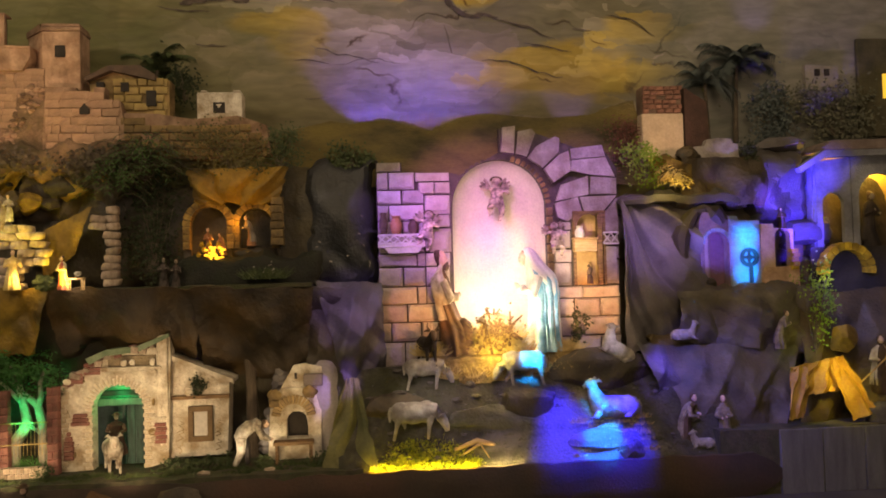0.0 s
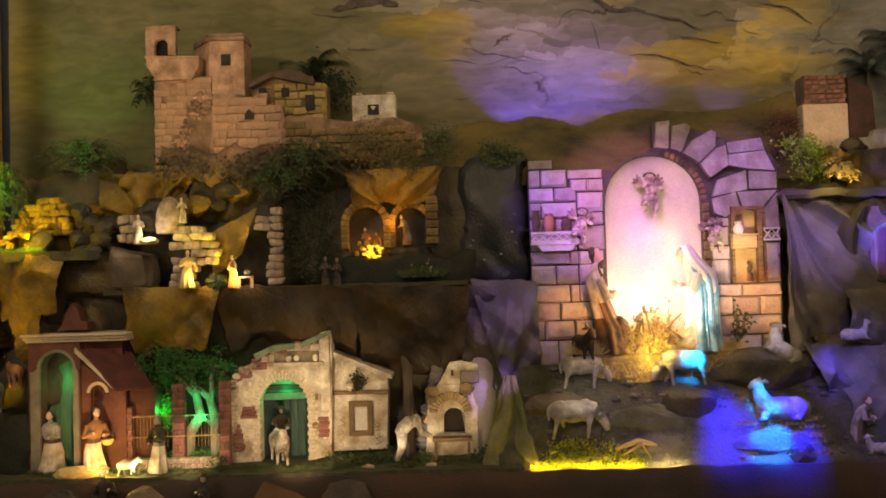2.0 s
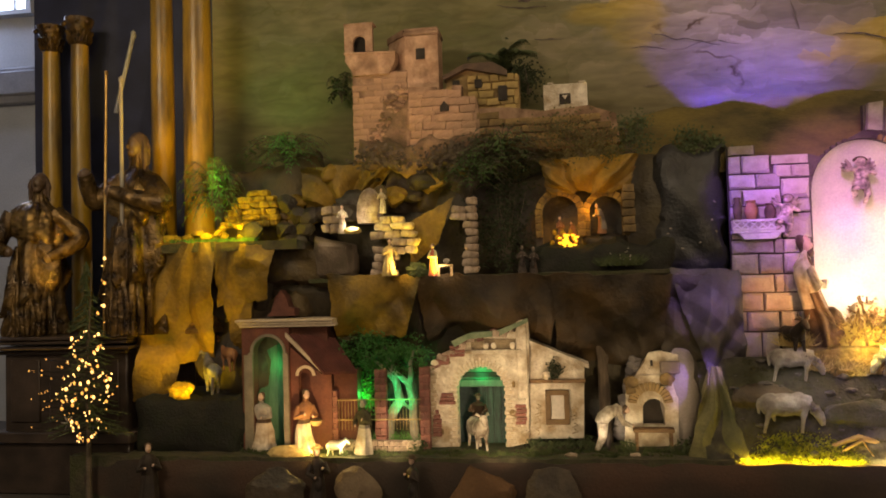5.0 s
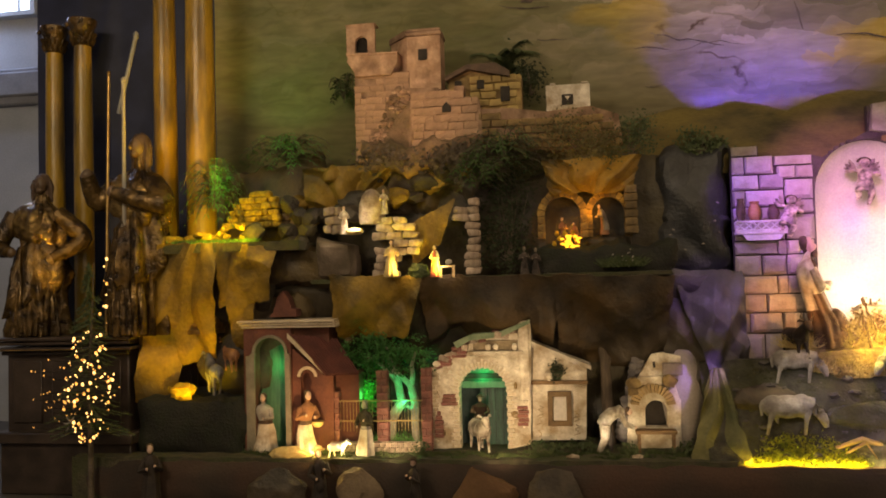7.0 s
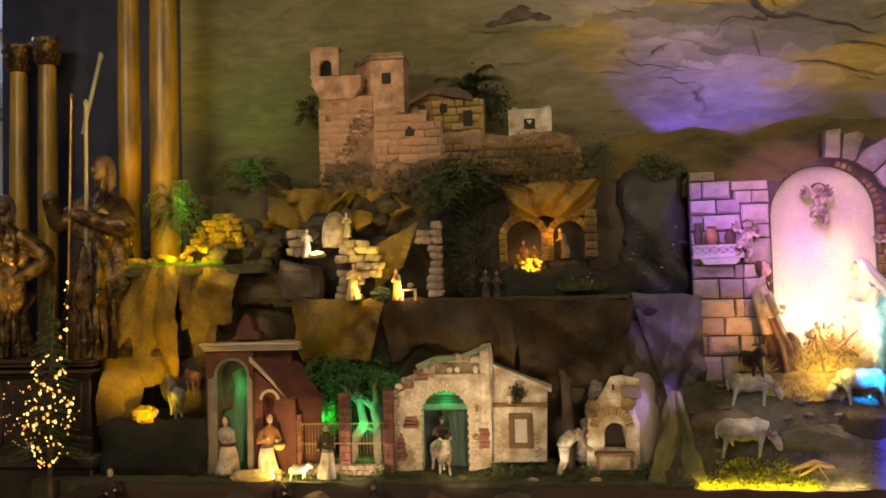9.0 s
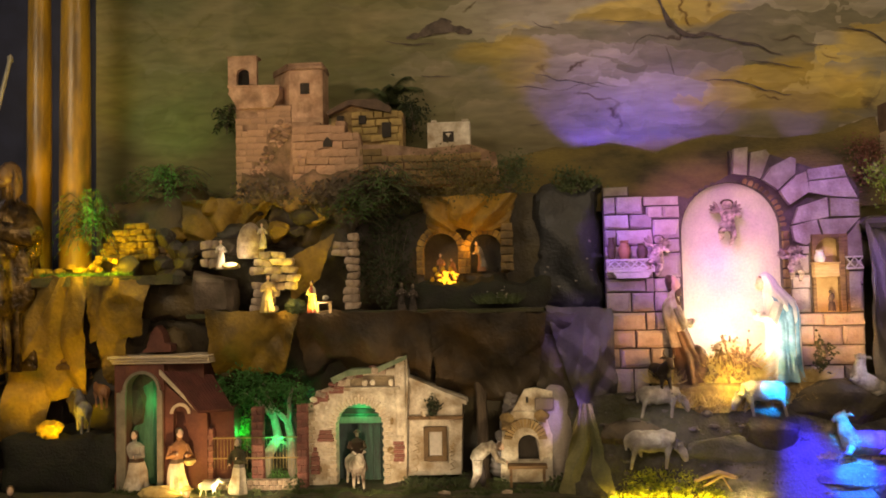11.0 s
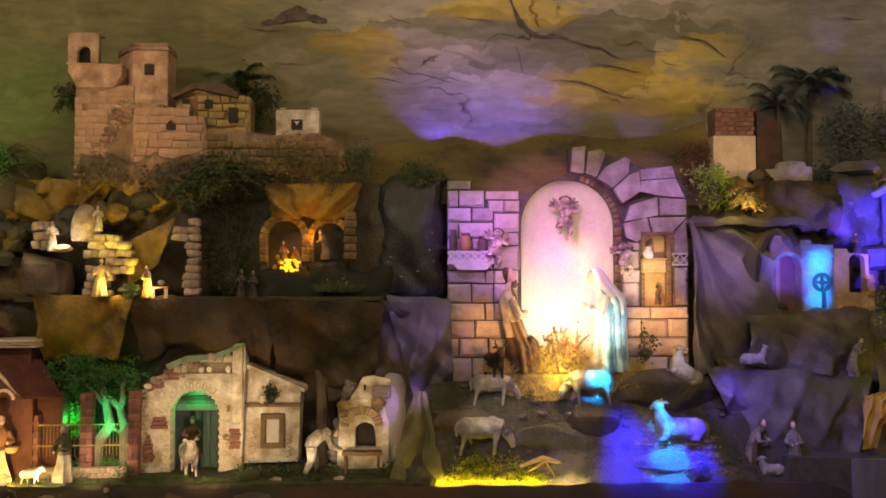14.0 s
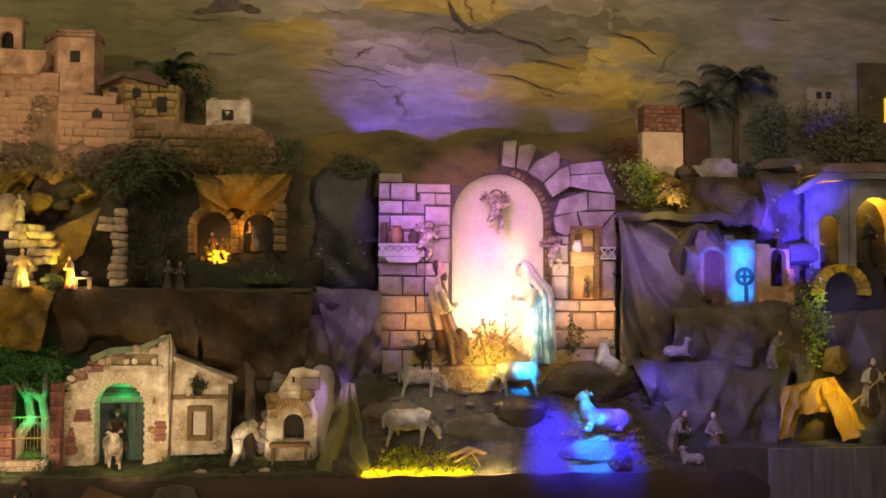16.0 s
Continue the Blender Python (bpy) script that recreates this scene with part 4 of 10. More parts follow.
def madonna(label, base, h):
    """A woman in profile who bows to her right, white veil over head and back, blue mantle in long folds, pale dress before it."""
    bm = bmesh.new()
    dress = lambda v, a: 0 if 150 < a < 238 else 3
    loft(bm, [(0, 0.01 * h, 0, 0.165 * h), (0.04 * h, 0.012 * h, 0, 0.158 * h), (0.14 * h, 0.016 * h, 0, 0.142 * h), (0.28 * h, 0.022 * h, 0, 0.130 * h), (0.42 * h, 0.03 * h, 0, 0.126 * h), (0.55 * h, 0.03 * h, 0, 0.134 * h), (0.66 * h, 0.018 * h, 0, 0.136 * h), (0.74 * h, -0.012 * h, 0, 0.112 * h), (0.80 * h, -0.055 * h, 0, 0.074 * h), (0.84 * h, -0.085 * h, 0, 0.05 * h)], 120, 0, 9, 0.20, 1.0, 0.9, dress)
    # veil: over the head, down the back and along the mantle's rear edge
    loft(bm, [(0.10 * h, 0.085 * h, 0.01 * h, 0.100 * h), (0.30 * h, 0.085 * h, 0.01 * h, 0.092 * h), (0.50 * h, 0.078 * h, 0.005 * h, 0.094 * h), (0.64 * h, 0.045 * h, 0.0, 0.118 * h), (0.72 * h, 0.012 * h, 0.0, 0.124 * h), (0.79 * h, -0.03 * h, 0, 0.100 * h), (0.86 * h, -0.075 * h, 0, 0.082 * h), (0.92 * h, -0.098 * h, 0, 0.072 * h), (0.965 * h, -0.110 * h, 0, 0.048 * h), (0.985 * h, -0.114 * h, 0, 0.014 * h)], 60, 0, 7, 0.12, 2.0, 0.98)
    head(bm, Vector((-0.148 * h, -0.004 * h, 0.885 * h)), h, True, False, (-1, -0.35))
    for s in (-1, 1):
        a = Vector((-0.03 * h, s * 0.085 * h, 0.70 * h))
        pts = [a, a + Vector((-0.07 * h, s * 0.03 * h, -0.15 * h)), a + Vector((-0.17 * h, -s * 0.06 * h, -0.10 * h))]
        tube(bm, [pts[0], pts[1], pts[1].lerp(pts[2], 0.7), pts[2]], [0.05 * h, 0.055 * h, 0.046 * h, 0.024 * h], 9, 0)
        blob(bm, pts[2] + Vector((-0.02 * h, 0, 0.02 * h)), (0.022 * h, 0.016 * h, 0.04 * h), 0, 1, 1, 1, -0.5)
    # loose mantle fold that falls over the near arm
    loft(bm, [(0.02 * h, 0.05 * h, -0.085 * h, 0.070 * h), (0.25 * h, 0.045 * h, -0.075 * h, 0.058 * h), (0.50 * h, 0.05 * h, -0.070 * h, 0.066 * h), (0.64 * h, 0.035 * h, -0.060 * h, 0.070 * h), (0.70 * h, 0.01 * h, -0.05 * h, 0.03 * h)], 40, 3, 6, 0.25, 4.0, 0.8)
    ob = finish("madonna_figure", bm, [VEIL, SKIN, HAIR, BLUE_ROBE])
    ob.location = base
    return tagged(ob, label, "statue")


def joseph(label, base, h):
    """A kneeling man in profile, cream cloak over his shoulder and a brown robe that spreads at the knee."""
    bm = bmesh.new()
    loft(bm, [(0, 0.03 * h, 0, 0.185 * h), (0.10 * h, 0.035 * h, 0, 0.182 * h), (0.24 * h, 0.04 * h, 0, 0.172 * h), (0.34 * h, 0.01 * h, 0, 0.132 * h), (0.48 * h, -0.02 * h, 0, 0.118 * h), (0.62 * h, -0.035 * h, 0, 0.122 * h), (0.72 * h, -0.04 * h, 0, 0.112 * h), (0.77 * h, -0.03 * h, 0, 0.078 * h), (0.81 * h, -0.005 * h, 0, 0.042 * h), (0.86 * h, 0.015 * h, 0, 0.036 * h)], 84, 0, 6, 0.10, 3.0, 0.9,
         lambda v, a: 3 if v > 0.36 + 0.30 * ((a % 360) / 180 if a < 180 else (360 - a) / 180) * -1 + 0.30 and not (300 < a or a < 30) else 0)
    blob(bm, (0.15 * h, -0.05 * h, 0.20 * h), (0.12 * h, 0.10 * h, 0.13 * h), 0.15, 6, 0, 3, 0.4)
    blob(bm, (0.10 * h, -0.07 * h, 0.08 * h), (0.15 * h, 0.09 * h, 0.08 * h), 0.15, 6, 0, 3)
    head(bm, (0.04 * h, -0.004 * h, 0.905 * h), h * 1.15, True, True, (1, -0.7), 0.04)
    for s in (-1, 1):
        a = Vector((-0.01 * h, s * 0.085 * h, 0.70 * h))
        pts = [a, a + Vector((0.06 * h, s * 0.03 * h, -0.18 * h)), a + Vector((0.17 * h, -s * 0.05 * h, -0.16 * h))]
        tube(bm, [pts[0], pts[1], pts[1].lerp(pts[2], 0.7), pts[2]], [0.05 * h, 0.055 * h, 0.046 * h, 0.024 * h], 9, 3 if s < 0 else 0)
        blob(bm, pts[2] + Vector((0.02 * h, 0, 0.01 * h)), (0.026 * h, 0.018 * h, 0.026 * h), 0, 1, 1, 1)
    ob = finish("joseph_figure", bm, [surface("dark_brown_robe", (0.045, 0.022, 0.010), (0.14, 0.07, 0.03), 13, 0.7, 0.3), SKIN, HAIR, CREAM_ROBE])
    ob.matrix_basis = Matrix.Translation(base) @ Euler((0, radians(-8), 0)).to_matrix().to_4x4() @ Matrix.Diagonal((0.74, 1, 1, 1))
    return tagged(ob, label, "statue")


def angel(label, centre, h, tilt=0.0):
    """A small winged child of painted clay with a sash, one knee drawn up and one arm lifted."""
    bm = bmesh.new()
    loft(bm, [(-0.24 * h, 0, 0, 0.07 * h), (-0.20 * h, 0, 0, 0.115 * h), (-0.10 * h, 0, -0.01 * h, 0.12 * h), (0.02 * h, 0.005 * h, -0.02 * h, 0.10 * h), (0.12 * h, 0.01 * h, 0, 0.115 * h), (0.18 * h, 0.01 * h, 0, 0.08 * h), (0.22 * h, 0.01 * h, 0, 0.04 * h)], 16, 1)
    loft(bm, [(-0.27 * h, 0.01 * h, 0, 0.12 * h), (-0.20 * h, 0, 0, 0.135 * h), (-0.12 * h, -0.01 * h, 0, 0.13 * h), (-0.08 * h, -0.015 * h, 0, 0.10 * h)], 18, 0, 6, 0.25, 2.0)
    c = Vector((0.0, -0.02 * h, 0.31 * h))
    blob(bm, c, (0.085 * h, 0.085 * h, 0.10 * h), 0, 1, 1)
    for k in range(9):
        a = math.pi * (0.05 + 0.9 * k / 8)
        blob(bm, c + Vector((0.078 * h * math.cos(a), 0.02 * h, 0.035 * h + 0.065 * h * math.sin(a))), (0.034 * h, 0.05 * h, 0.034 * h), 0.3, 9, 2, 1)
    for s in (-1, 1):
        for k in range(4):
            turn = s * (0.35 + 0.38 * k)
            reach = (0.22 - 0.03 * k) * h
            blob(bm, (s * 0.09 * h + reach * 0.62 * math.sin(turn), 0.10 * h + 0.008 * h * k, 0.16 * h + reach * 0.62 * math.cos(turn)), (0.035 * h, 0.016 * h, reach * 0.62), 0.2, 9, 3, 2, turn)
    tube(bm, [(-0.10 * h, 0, 0.15 * h), (-0.20 * h, -0.05 * h, 0.14 * h), (-0.28 * h, -0.10 * h, 0.22 * h)], [0.045 * h, 0.04 * h, 0.025 * h], 8, 1)
    tube(bm, [(0.11 * h, 0, 0.15 * h), (0.18 * h, -0.07 * h, 0.04 * h), (0.08 * h, -0.15 * h, 0.06 * h)], [0.045 * h, 0.04 * h, 0.025 * h], 8, 1)
    tube(bm, [(-0.06 * h, 0, -0.20 * h), (-0.13 * h, -0.12 * h, -0.28 * h), (-0.10 * h, -0.02 * h, -0.42 * h), (-0.14 * h, -0.06 * h, -0.45 * h)], [0.07 * h, 0.055 * h, 0.035 * h, 0.02 * h], 9, 1)
    tube(bm, [(0.06 * h, 0, -0.20 * h), (0.08 * h, -0.05 * h, -0.38 * h), (0.05 * h, 0.02 * h, -0.54 * h), (0.03 * h, -0.03 * h, -0.58 * h)], [0.07 * h, 0.05 * h, 0.032 * h, 0.02 * h], 9, 1)
    ob = finish("angel_figure", bm, [MOTTLED, surface("pale_painted_clay", (0.04, 0.024, 0.018), (0.68, 0.54, 0.44), 26, 0.6, 0.3), HAIR, WING])
    ob.matrix_basis = Matrix.Translation(centre) @ Euler((0, radians(tilt), 0)).to_matrix().to_4x4() @ Matrix.Diagonal((1.2, 1.1, 0.88, 1))
    return tagged(ob, label, "statue", "angels over the stable")


def sheep(label, base, length, facing=1, stance="grazing", coat=WOOL, name="sheep_figure", horns=False, slim=1.0, ears=1.0, category="sheep"):
    """A clay beast side on; facing: +1 to the right. Its base is the ground below its middle."""
    bm = bmesh.new()
    L = length
    lying = stance == "lying"
    bz = 0.18 * L if lying else 0.42 * L
    blob(bm, (-0.08 * L, 0, bz), (0.37 * L, 0.17 * L * slim, 0.175 * L * slim), 0.12, 9, 0, 3)
    blob(bm, (0.13 * L, 0, bz + 0.01 * L), (0.18 * L, 0.16 * L * slim, 0.175 * L * slim), 0.12, 9, 0, 3)
    blob(bm, (-0.28 * L, 0, bz), (0.17 * L, 0.165 * L * slim, 0.175 * L * slim), 0.12, 9, 0, 3)
    if stance == "grazing":
        spine = [(0.12, bz / L + 0.04), (0.27, 0.44), (0.36, 0.35), (0.40, 0.29)]
        skull = [(0.37, 0.35), (0.41, 0.28), (0.45, 0.19), (0.47, 0.11)]
    elif lying or stance == "up":
        lift = bz / L
        spine = [(0.14, lift), (0.24, lift + 0.16), (0.28, lift + 0.28), (0.28, lift + 0.36)]
        skull = [(0.23, lift + 0.39), (0.30, lift + 0.38), (0.38, lift + 0.35), (0.44, lift + 0.32)]
    else:
        lift = bz / L
        spine = [(0.14, lift + 0.02), (0.28, lift + 0.12), (0.38, lift + 0.20), (0.44, lift + 0.25)]
        skull = [(0.40, lift + 0.28), (0.46, lift + 0.26), (0.53, lift + 0.19), (0.60, lift + 0.12)]
    tube(bm, [(x * L, -0.02 * L, z * L) for x, z in spine], [0.15 * L * slim, 0.125 * L * slim, 0.092 * L * slim, 0.07 * L], 12, 0)
    tube(bm, [(x * L, -0.04 * L, z * L) for x, z in skull], [0.045 * L, 0.078 * L, 0.062 * L, 0.036 * L], 10, 1)
    ex, ez = skull[0]
    for s in (-1, 1):
        e = Vector((ex * L + 0.02 * L, -0.03 * L + s * 0.06 * L, ez * L + 0.02 * L))
        tube(bm, [e, e + Vector((-0.03 * L * ears, s * 0.05 * L, 0.02 * L * ears)), e + Vector((-0.06 * L * ears, s * 0.10 * L, 0.0))], [0.018 * L, 0.03 * L, 0.008 * L], 6, 1)
        if horns:
            tube(bm, [e + Vector((0.02 * L, 0, 0.02 * L)), e + Vector((0.01 * L, s * 0.06 * L, 0.09 * L)), e + Vector((0.03 * L, s * 0.05 * L, 0.17 * L))], [0.02 * L, 0.015 * L, 0.005 * L], 6, 1)
    for fx, ph in ((0.14, 0.13), (0.20, -0.05), (-0.30, -0.10), (-0.24, 0.05)):
        y = (0.085 if ph > 0 else -0.085) * L * slim
        if lying:
            tube(bm, [(fx * L, y, 0.14 * L), (fx * L + 0.06 * L, y * 1.6, 0.06 * L), (fx * L + 0.16 * L, y * 1.7, 0.03 * L)], [0.07 * L, 0.05 * L, 0.03 * L], 8, 1)
        else:
            tube(bm, [(fx * L, y, bz - 0.04 * L), (fx * L + 0.5 * ph * L, y, 0.20 * L), (fx * L + ph * L, y, 0.0)], [0.075 * L, 0.033 * L, 0.024 * L], 8, 1)
    tube(bm, [(-0.42 * L, 0, bz + 0.08 * L), (-0.46 * L, 0, bz), (-0.45 * L, 0, bz - 0.14 * L)], [0.04 * L, 0.035 * L, 0.02 * L], 6, 0)
    ob = finish(name, bm, [coat, coat])
    ob.matrix_basis = Matrix.Translation(base) @ Matrix.Diagonal((facing, 1, 1, 1))
    return tagged(ob, label, category, "flock by the brook" if coat == WOOL else "")


# ---- plants ----
def fern(name, label, base, radius, height, fronds, mat, seed=1, droop=0.32, category="plant", leaf=0.05, flat=0.7):
    """A bushy plant: arching fronds, each set with narrow leaves."""
    root = thing(name, base, label, category)
    rng = random.Random(seed)
    bm, stems = bmesh.new(), bmesh.new()
    for f in range(fronds):
        a, lift, start = rng.uniform(0, 2 * math.pi), rng.uniform(0.35, 1.5), rng.uniform(-0.1, 0.45)
        d = Vector((math.cos(a), flat * math.sin(a), 0))
        reach = radius * rng.uniform(0.6, 1.05)
        pts = []
        for k in range(8):
            u = k / 7
            pts.append(Vector(base) + d * reach * u + Vector((0, 0, height * (start + lift * u * (1.6 - u) * (1 - 0.5 * start) - droop * u * u))))
        tube(stems, pts[::2] + [pts[-1]], 0.0025, 4)
        for k in range(1, 8):
            p, q = pts[k], pts[k] - pts[k - 1]
            side = q.cross(Vector((0, 0, 1))).normalized()
            for s in (-1, 1):
                tip = p + s * side * leaf * rng.uniform(0.6, 1.1) + q * 0.6 + Vector((0, 0, -0.25 * leaf))
                w = q.normalized() * leaf * 0.16
                vs = [bm.verts.new(v) for v in (p, p * 0.5 + tip * 0.5 - w + Vector((0, 0, 0.004)), tip, p * 0.5 + tip * 0.5 + w)]
                bm.faces.new(vs)
    part("foliage", bm, mat, root)
    part("stem", stems, TRUNK, root)
    return root


def palm(label, base, height, crown, mat=LEAF_DARK, seed=1, fronds=13, lean=0.0):
    root = thing("palm_tree", base, label, "palm tree", "palms on the hill")
    rng = random.Random(seed)
    b = Vector(base)
    top = b + Vector((lean, 0, height))
    bm = bmesh.new()
    tube(bm, [b, b.lerp(top, 0.5) + Vector((-lean * 0.15, 0, 0)), top], [0.022, 0.016, 0.012], 8)
    part("trunk", bm, TRUNK, root)
    bm = bmesh.new()
    for f in range(fronds):
        a = 2 * math.pi * f / fronds + rng.uniform(-0.2, 0.2)
        d = Vector((math.cos(a), 0.6 * math.sin(a), 0))
        up, reach = rng.uniform(0.25, 1.45), crown * rng.uniform(0.8, 1.1)
        pts = [top + d * reach * (k / 9) + Vector((0, 0, reach * (up * (k / 9) - 0.85 * (k / 9) ** 2))) for k in range(10)]
        tube(bm, pts[::3], [0.005, 0.004, 0.003, 0.001], 4)
        for k in range(1, 10):
            q = (pts[k] - pts[k - 1])
            side = q.cross(Vector((0, 0, 1))).normalized()
            for s in (-1, 1):
                for o in (0.0, 0.5):
                    p = pts[k] - q * o
                    tip = p + s * side * crown * 0.24 + q * 0.9 + Vector((0, 0, -crown * 0.16))
                    w = q.normalized() * crown * 0.03
                    bm.faces.new([bm.verts.new(v) for v in (p - w, tip, p + w)])
    part("crown", bm, mat, root)
    return root


def tuft(bm, centre, radius, height, blades, rng, thick=0.004):
    for _ in range(blades):
        a, r = rng.uniform(0, 6.28), radius * math.sqrt(rng.random())
        p = Vector(centre) + Vector((math.cos(a) * r, 0.5 * math.sin(a) * r, 0))
        t = p + Vector((rng.uniform(-1, 1) * height, rng.uniform(-0.6, 0.4) * height, height * rng.uniform(0.3, 1.0)))
        s = Vector((rng.uniform(-1, 1), rng.uniform(-0.3, 0.3), rng.uniform(-1, 1))).normalized() * thick
        bm.faces.new([bm.verts.new(v) for v in (p - s, p + s, t)])

# ---- the setting ----
def setting(name, bm, mat, label, category):
    return tagged(finish(name, bm, mat), label, category, kind="structure")


setting("floor", box(bmesh.new(), -9, 7, -5, 8.2, -0.1, 0), FLOOR, "dark worn stone church floor in dim light", "floor")
setting("wall_north", box(bmesh.new(), -9, 7, 8.0, 8.2, 0, 7), CHURCH_WALL, "grey plastered church wall behind the altar", "wall")
setting("wall_south", box(bmesh.new(), -9, 7, -5.2, -5, 0, 7), CHURCH_WALL, "grey plastered church wall", "wall")
setting("wall_east", box(bmesh.new(), 7, 7.2, -5.2, 8.2, 0, 7), CHURCH_WALL, "grey plastered church wall", "wall")
setting("wall_west", box(bmesh.new(), -9.2, -9, -5.2, 8.2, 0, 7), CHURCH_WALL, "grey plastered church wall", "wall")
setting("ceiling", box(bmesh.new(), -9.2, 7.2, -5.2, 8.2, 7, 7.2), CHURCH_WALL, "plain plastered church ceiling", "ceiling")
# string course and window on the north wall beside the altar
bm = bmesh.new()
wx0, wx1, wz0, wz1 = -7.615, -6.651, 3.516, 3.929
box(bm, wx0, wx1 + 0.4, 7.9, 8.0, wz0, wz1, 0.02)
box(bm, wx0, wx1 + 0.4, 7.86, 8.0, wz0 + 0.09, wz1 - 0.05, 0.02)
setting("trim", bm, surface("shaded_stone_moulding", (0.20, 0.20, 0.22), (0.3, 0.3, 0.33), 3, 0.9, 0.1), "grey stone string course on the church wall", "moulding")
win = thing("window_1", (-7.098, 7.97, 4.549), "bright church window lit by daylight", "window", kind="structure")
x0, x1, z0, z1 = -7.648, -6.84, 4.567, 5.498
part("pane", box(bmesh.new(), x0, x1, 7.96, 7.98, z0, z1), DAY, win, "glowing daylight pane")
bm = bmesh.new()
for a in (x0, x1):
    box(bm, a - 0.03, a + 0.03, 7.9, 8.0, z0, z1)
for k in (0.75,):
    box(bm, x0 + (x1 - x0) * k, x0 + (x1 - x0) * k + 0.02, 7.93, 8.0, z0, z1)
box(bm, x0 - 0.05, x1 + 0.05, 7.88, 8.0, z0 - 0.05, z0)
part("window_frame", bm, CHURCH_WALL, win)

# painted cloth, gently bowed, behind the whole scene
def cloth_at(x, z):
    u, v = (x + 3.75) * 6.94, (z - 0.2) * 5.2
    return 5.92 + 0.03 * noise.noise(Vector((u * 0.35, 0, v * 0.12))) + 0.012 * noise.noise(Vector((u * 1.1, 2, v * 0.5)))


bm = bmesh.new()
cols, nz = 60, 24
bx0, bx1 = -3.75, 4.9
rows_ = [[bm.verts.new((x, cloth_at(x, z), z)) for x in [bx0 + (bx1 - bx0) * i / cols for i in range(cols + 1)]] for z in [0.2 + 4.6 * j / nz for j in range(nz + 1)]]
for j in range(nz):
    for i in range(cols):
        bm.faces.new((rows_[j][i], rows_[j][i + 1], rows_[j + 1][i + 1], rows_[j + 1][i]))
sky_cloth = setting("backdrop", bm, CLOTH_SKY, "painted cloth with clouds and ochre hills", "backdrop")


def brush_stroke(points, width, mat, seed):
    """One raised stroke of thick paint on the cloth, wide in its middle and ragged along its sides."""
    bm = bmesh.new()
    pts = [Vector((x, 0, z)) for x, z in points]
    n, left, right = 10 * (len(pts) - 1), [], []
    for k in range(n + 1):
        u = k / n * (len(pts) - 1)
        i = min(int(u), len(pts) - 2)
        p, d = pts[i].lerp(pts[i + 1], u - i), (pts[i + 1] - pts[i]).normalized()
        p += Vector((0, 0, 0.025 * noise.noise(Vector((p.x * 9, seed, p.z * 9)))))
        side = Vector((-d.z, 0, d.x))
        w = width * (0.15 + math.sin(math.pi * (0.06 + 0.9 * k / n))) * (0.75 + 0.6 * noise.noise(Vector((p.x * 22, seed, p.z * 22))))
        for row, q in ((left, p + side * w), (right, p - side * w * 0.7)):
            row.append(bm.verts.new((q.x, cloth_at(q.x, q.z) - 0.012, q.z)))
    for k in range(n):
        bm.faces.new((left[k], left[k + 1], right[k + 1], right[k]))
    return part("brush_stroke", bm, mat, sky_cloth)


STROKE = surface("dark_umber_stroke", (0.055, 0.042, 0.035), (0.13, 0.10, 0.08), 14, 0.9, 0.3)
STROKE_SOFT = surface("grey_umber_stroke", (0.12, 0.10, 0.075), (0.19, 0.155, 0.12), 14, 0.9, 0.3)
for k, (points, width) in enumerate((
        ([(0.57, 3.75), (0.667, 3.51), (0.779, 3.427), (1.042, 3.418)], 0.028), ([(1.0, 3.42), (1.267, 3.324), (1.474, 3.242)], 0.010),
        ([(-1.3, 3.50), (-1.05, 3.56), (-0.80, 3.52)], 0.055), ([(-1.15, 3.56), (-0.95, 3.60)], 0.045), ([(-0.322, 3.183), (-0.118, 3.128), (0.141, 3.054)], 0.007),
        ([(0.907, 3.088), (1.114, 3.078), (1.338, 2.984), (1.526, 2.947)], 0.008), ([(1.874, 3.423), (2.064, 3.386), (2.252, 3.273)], 0.010),
        ([(-1.466, 3.487), (-1.301, 3.451), (-1.08, 3.441)], 0.007), ([(-1.189, 3.204), (-0.968, 3.191)], 0.008), ([(-0.489, 3.088), (-0.23, 3.06)], 0.006),
        ([(1.228, 3.211), (1.40, 3.18), (1.604, 3.137)], 0.006), ([(-0.341, 3.578), (-0.155, 3.504)], 0.006), ([(1.109, 2.664), (1.334, 2.646)], 0.010),
        ([(0.628, 3.358), (0.683, 3.132)], 0.010), ([(-0.193, 3.052), (0.104, 3.091), (0.29, 3.055)], 0.005), ([(-0.415, 2.809), (-0.248, 2.802)], 0.008),
        ([(3.14, 3.585), (3.332, 3.56)], 0.009), ([(0.181, 3.563), (0.517, 3.528)], 0.006), ([(1.607, 3.326), (1.758, 3.308)], 0.007))):
    brush_stroke(points, width, STROKE if k < 12 else STROKE_SOFT, k)
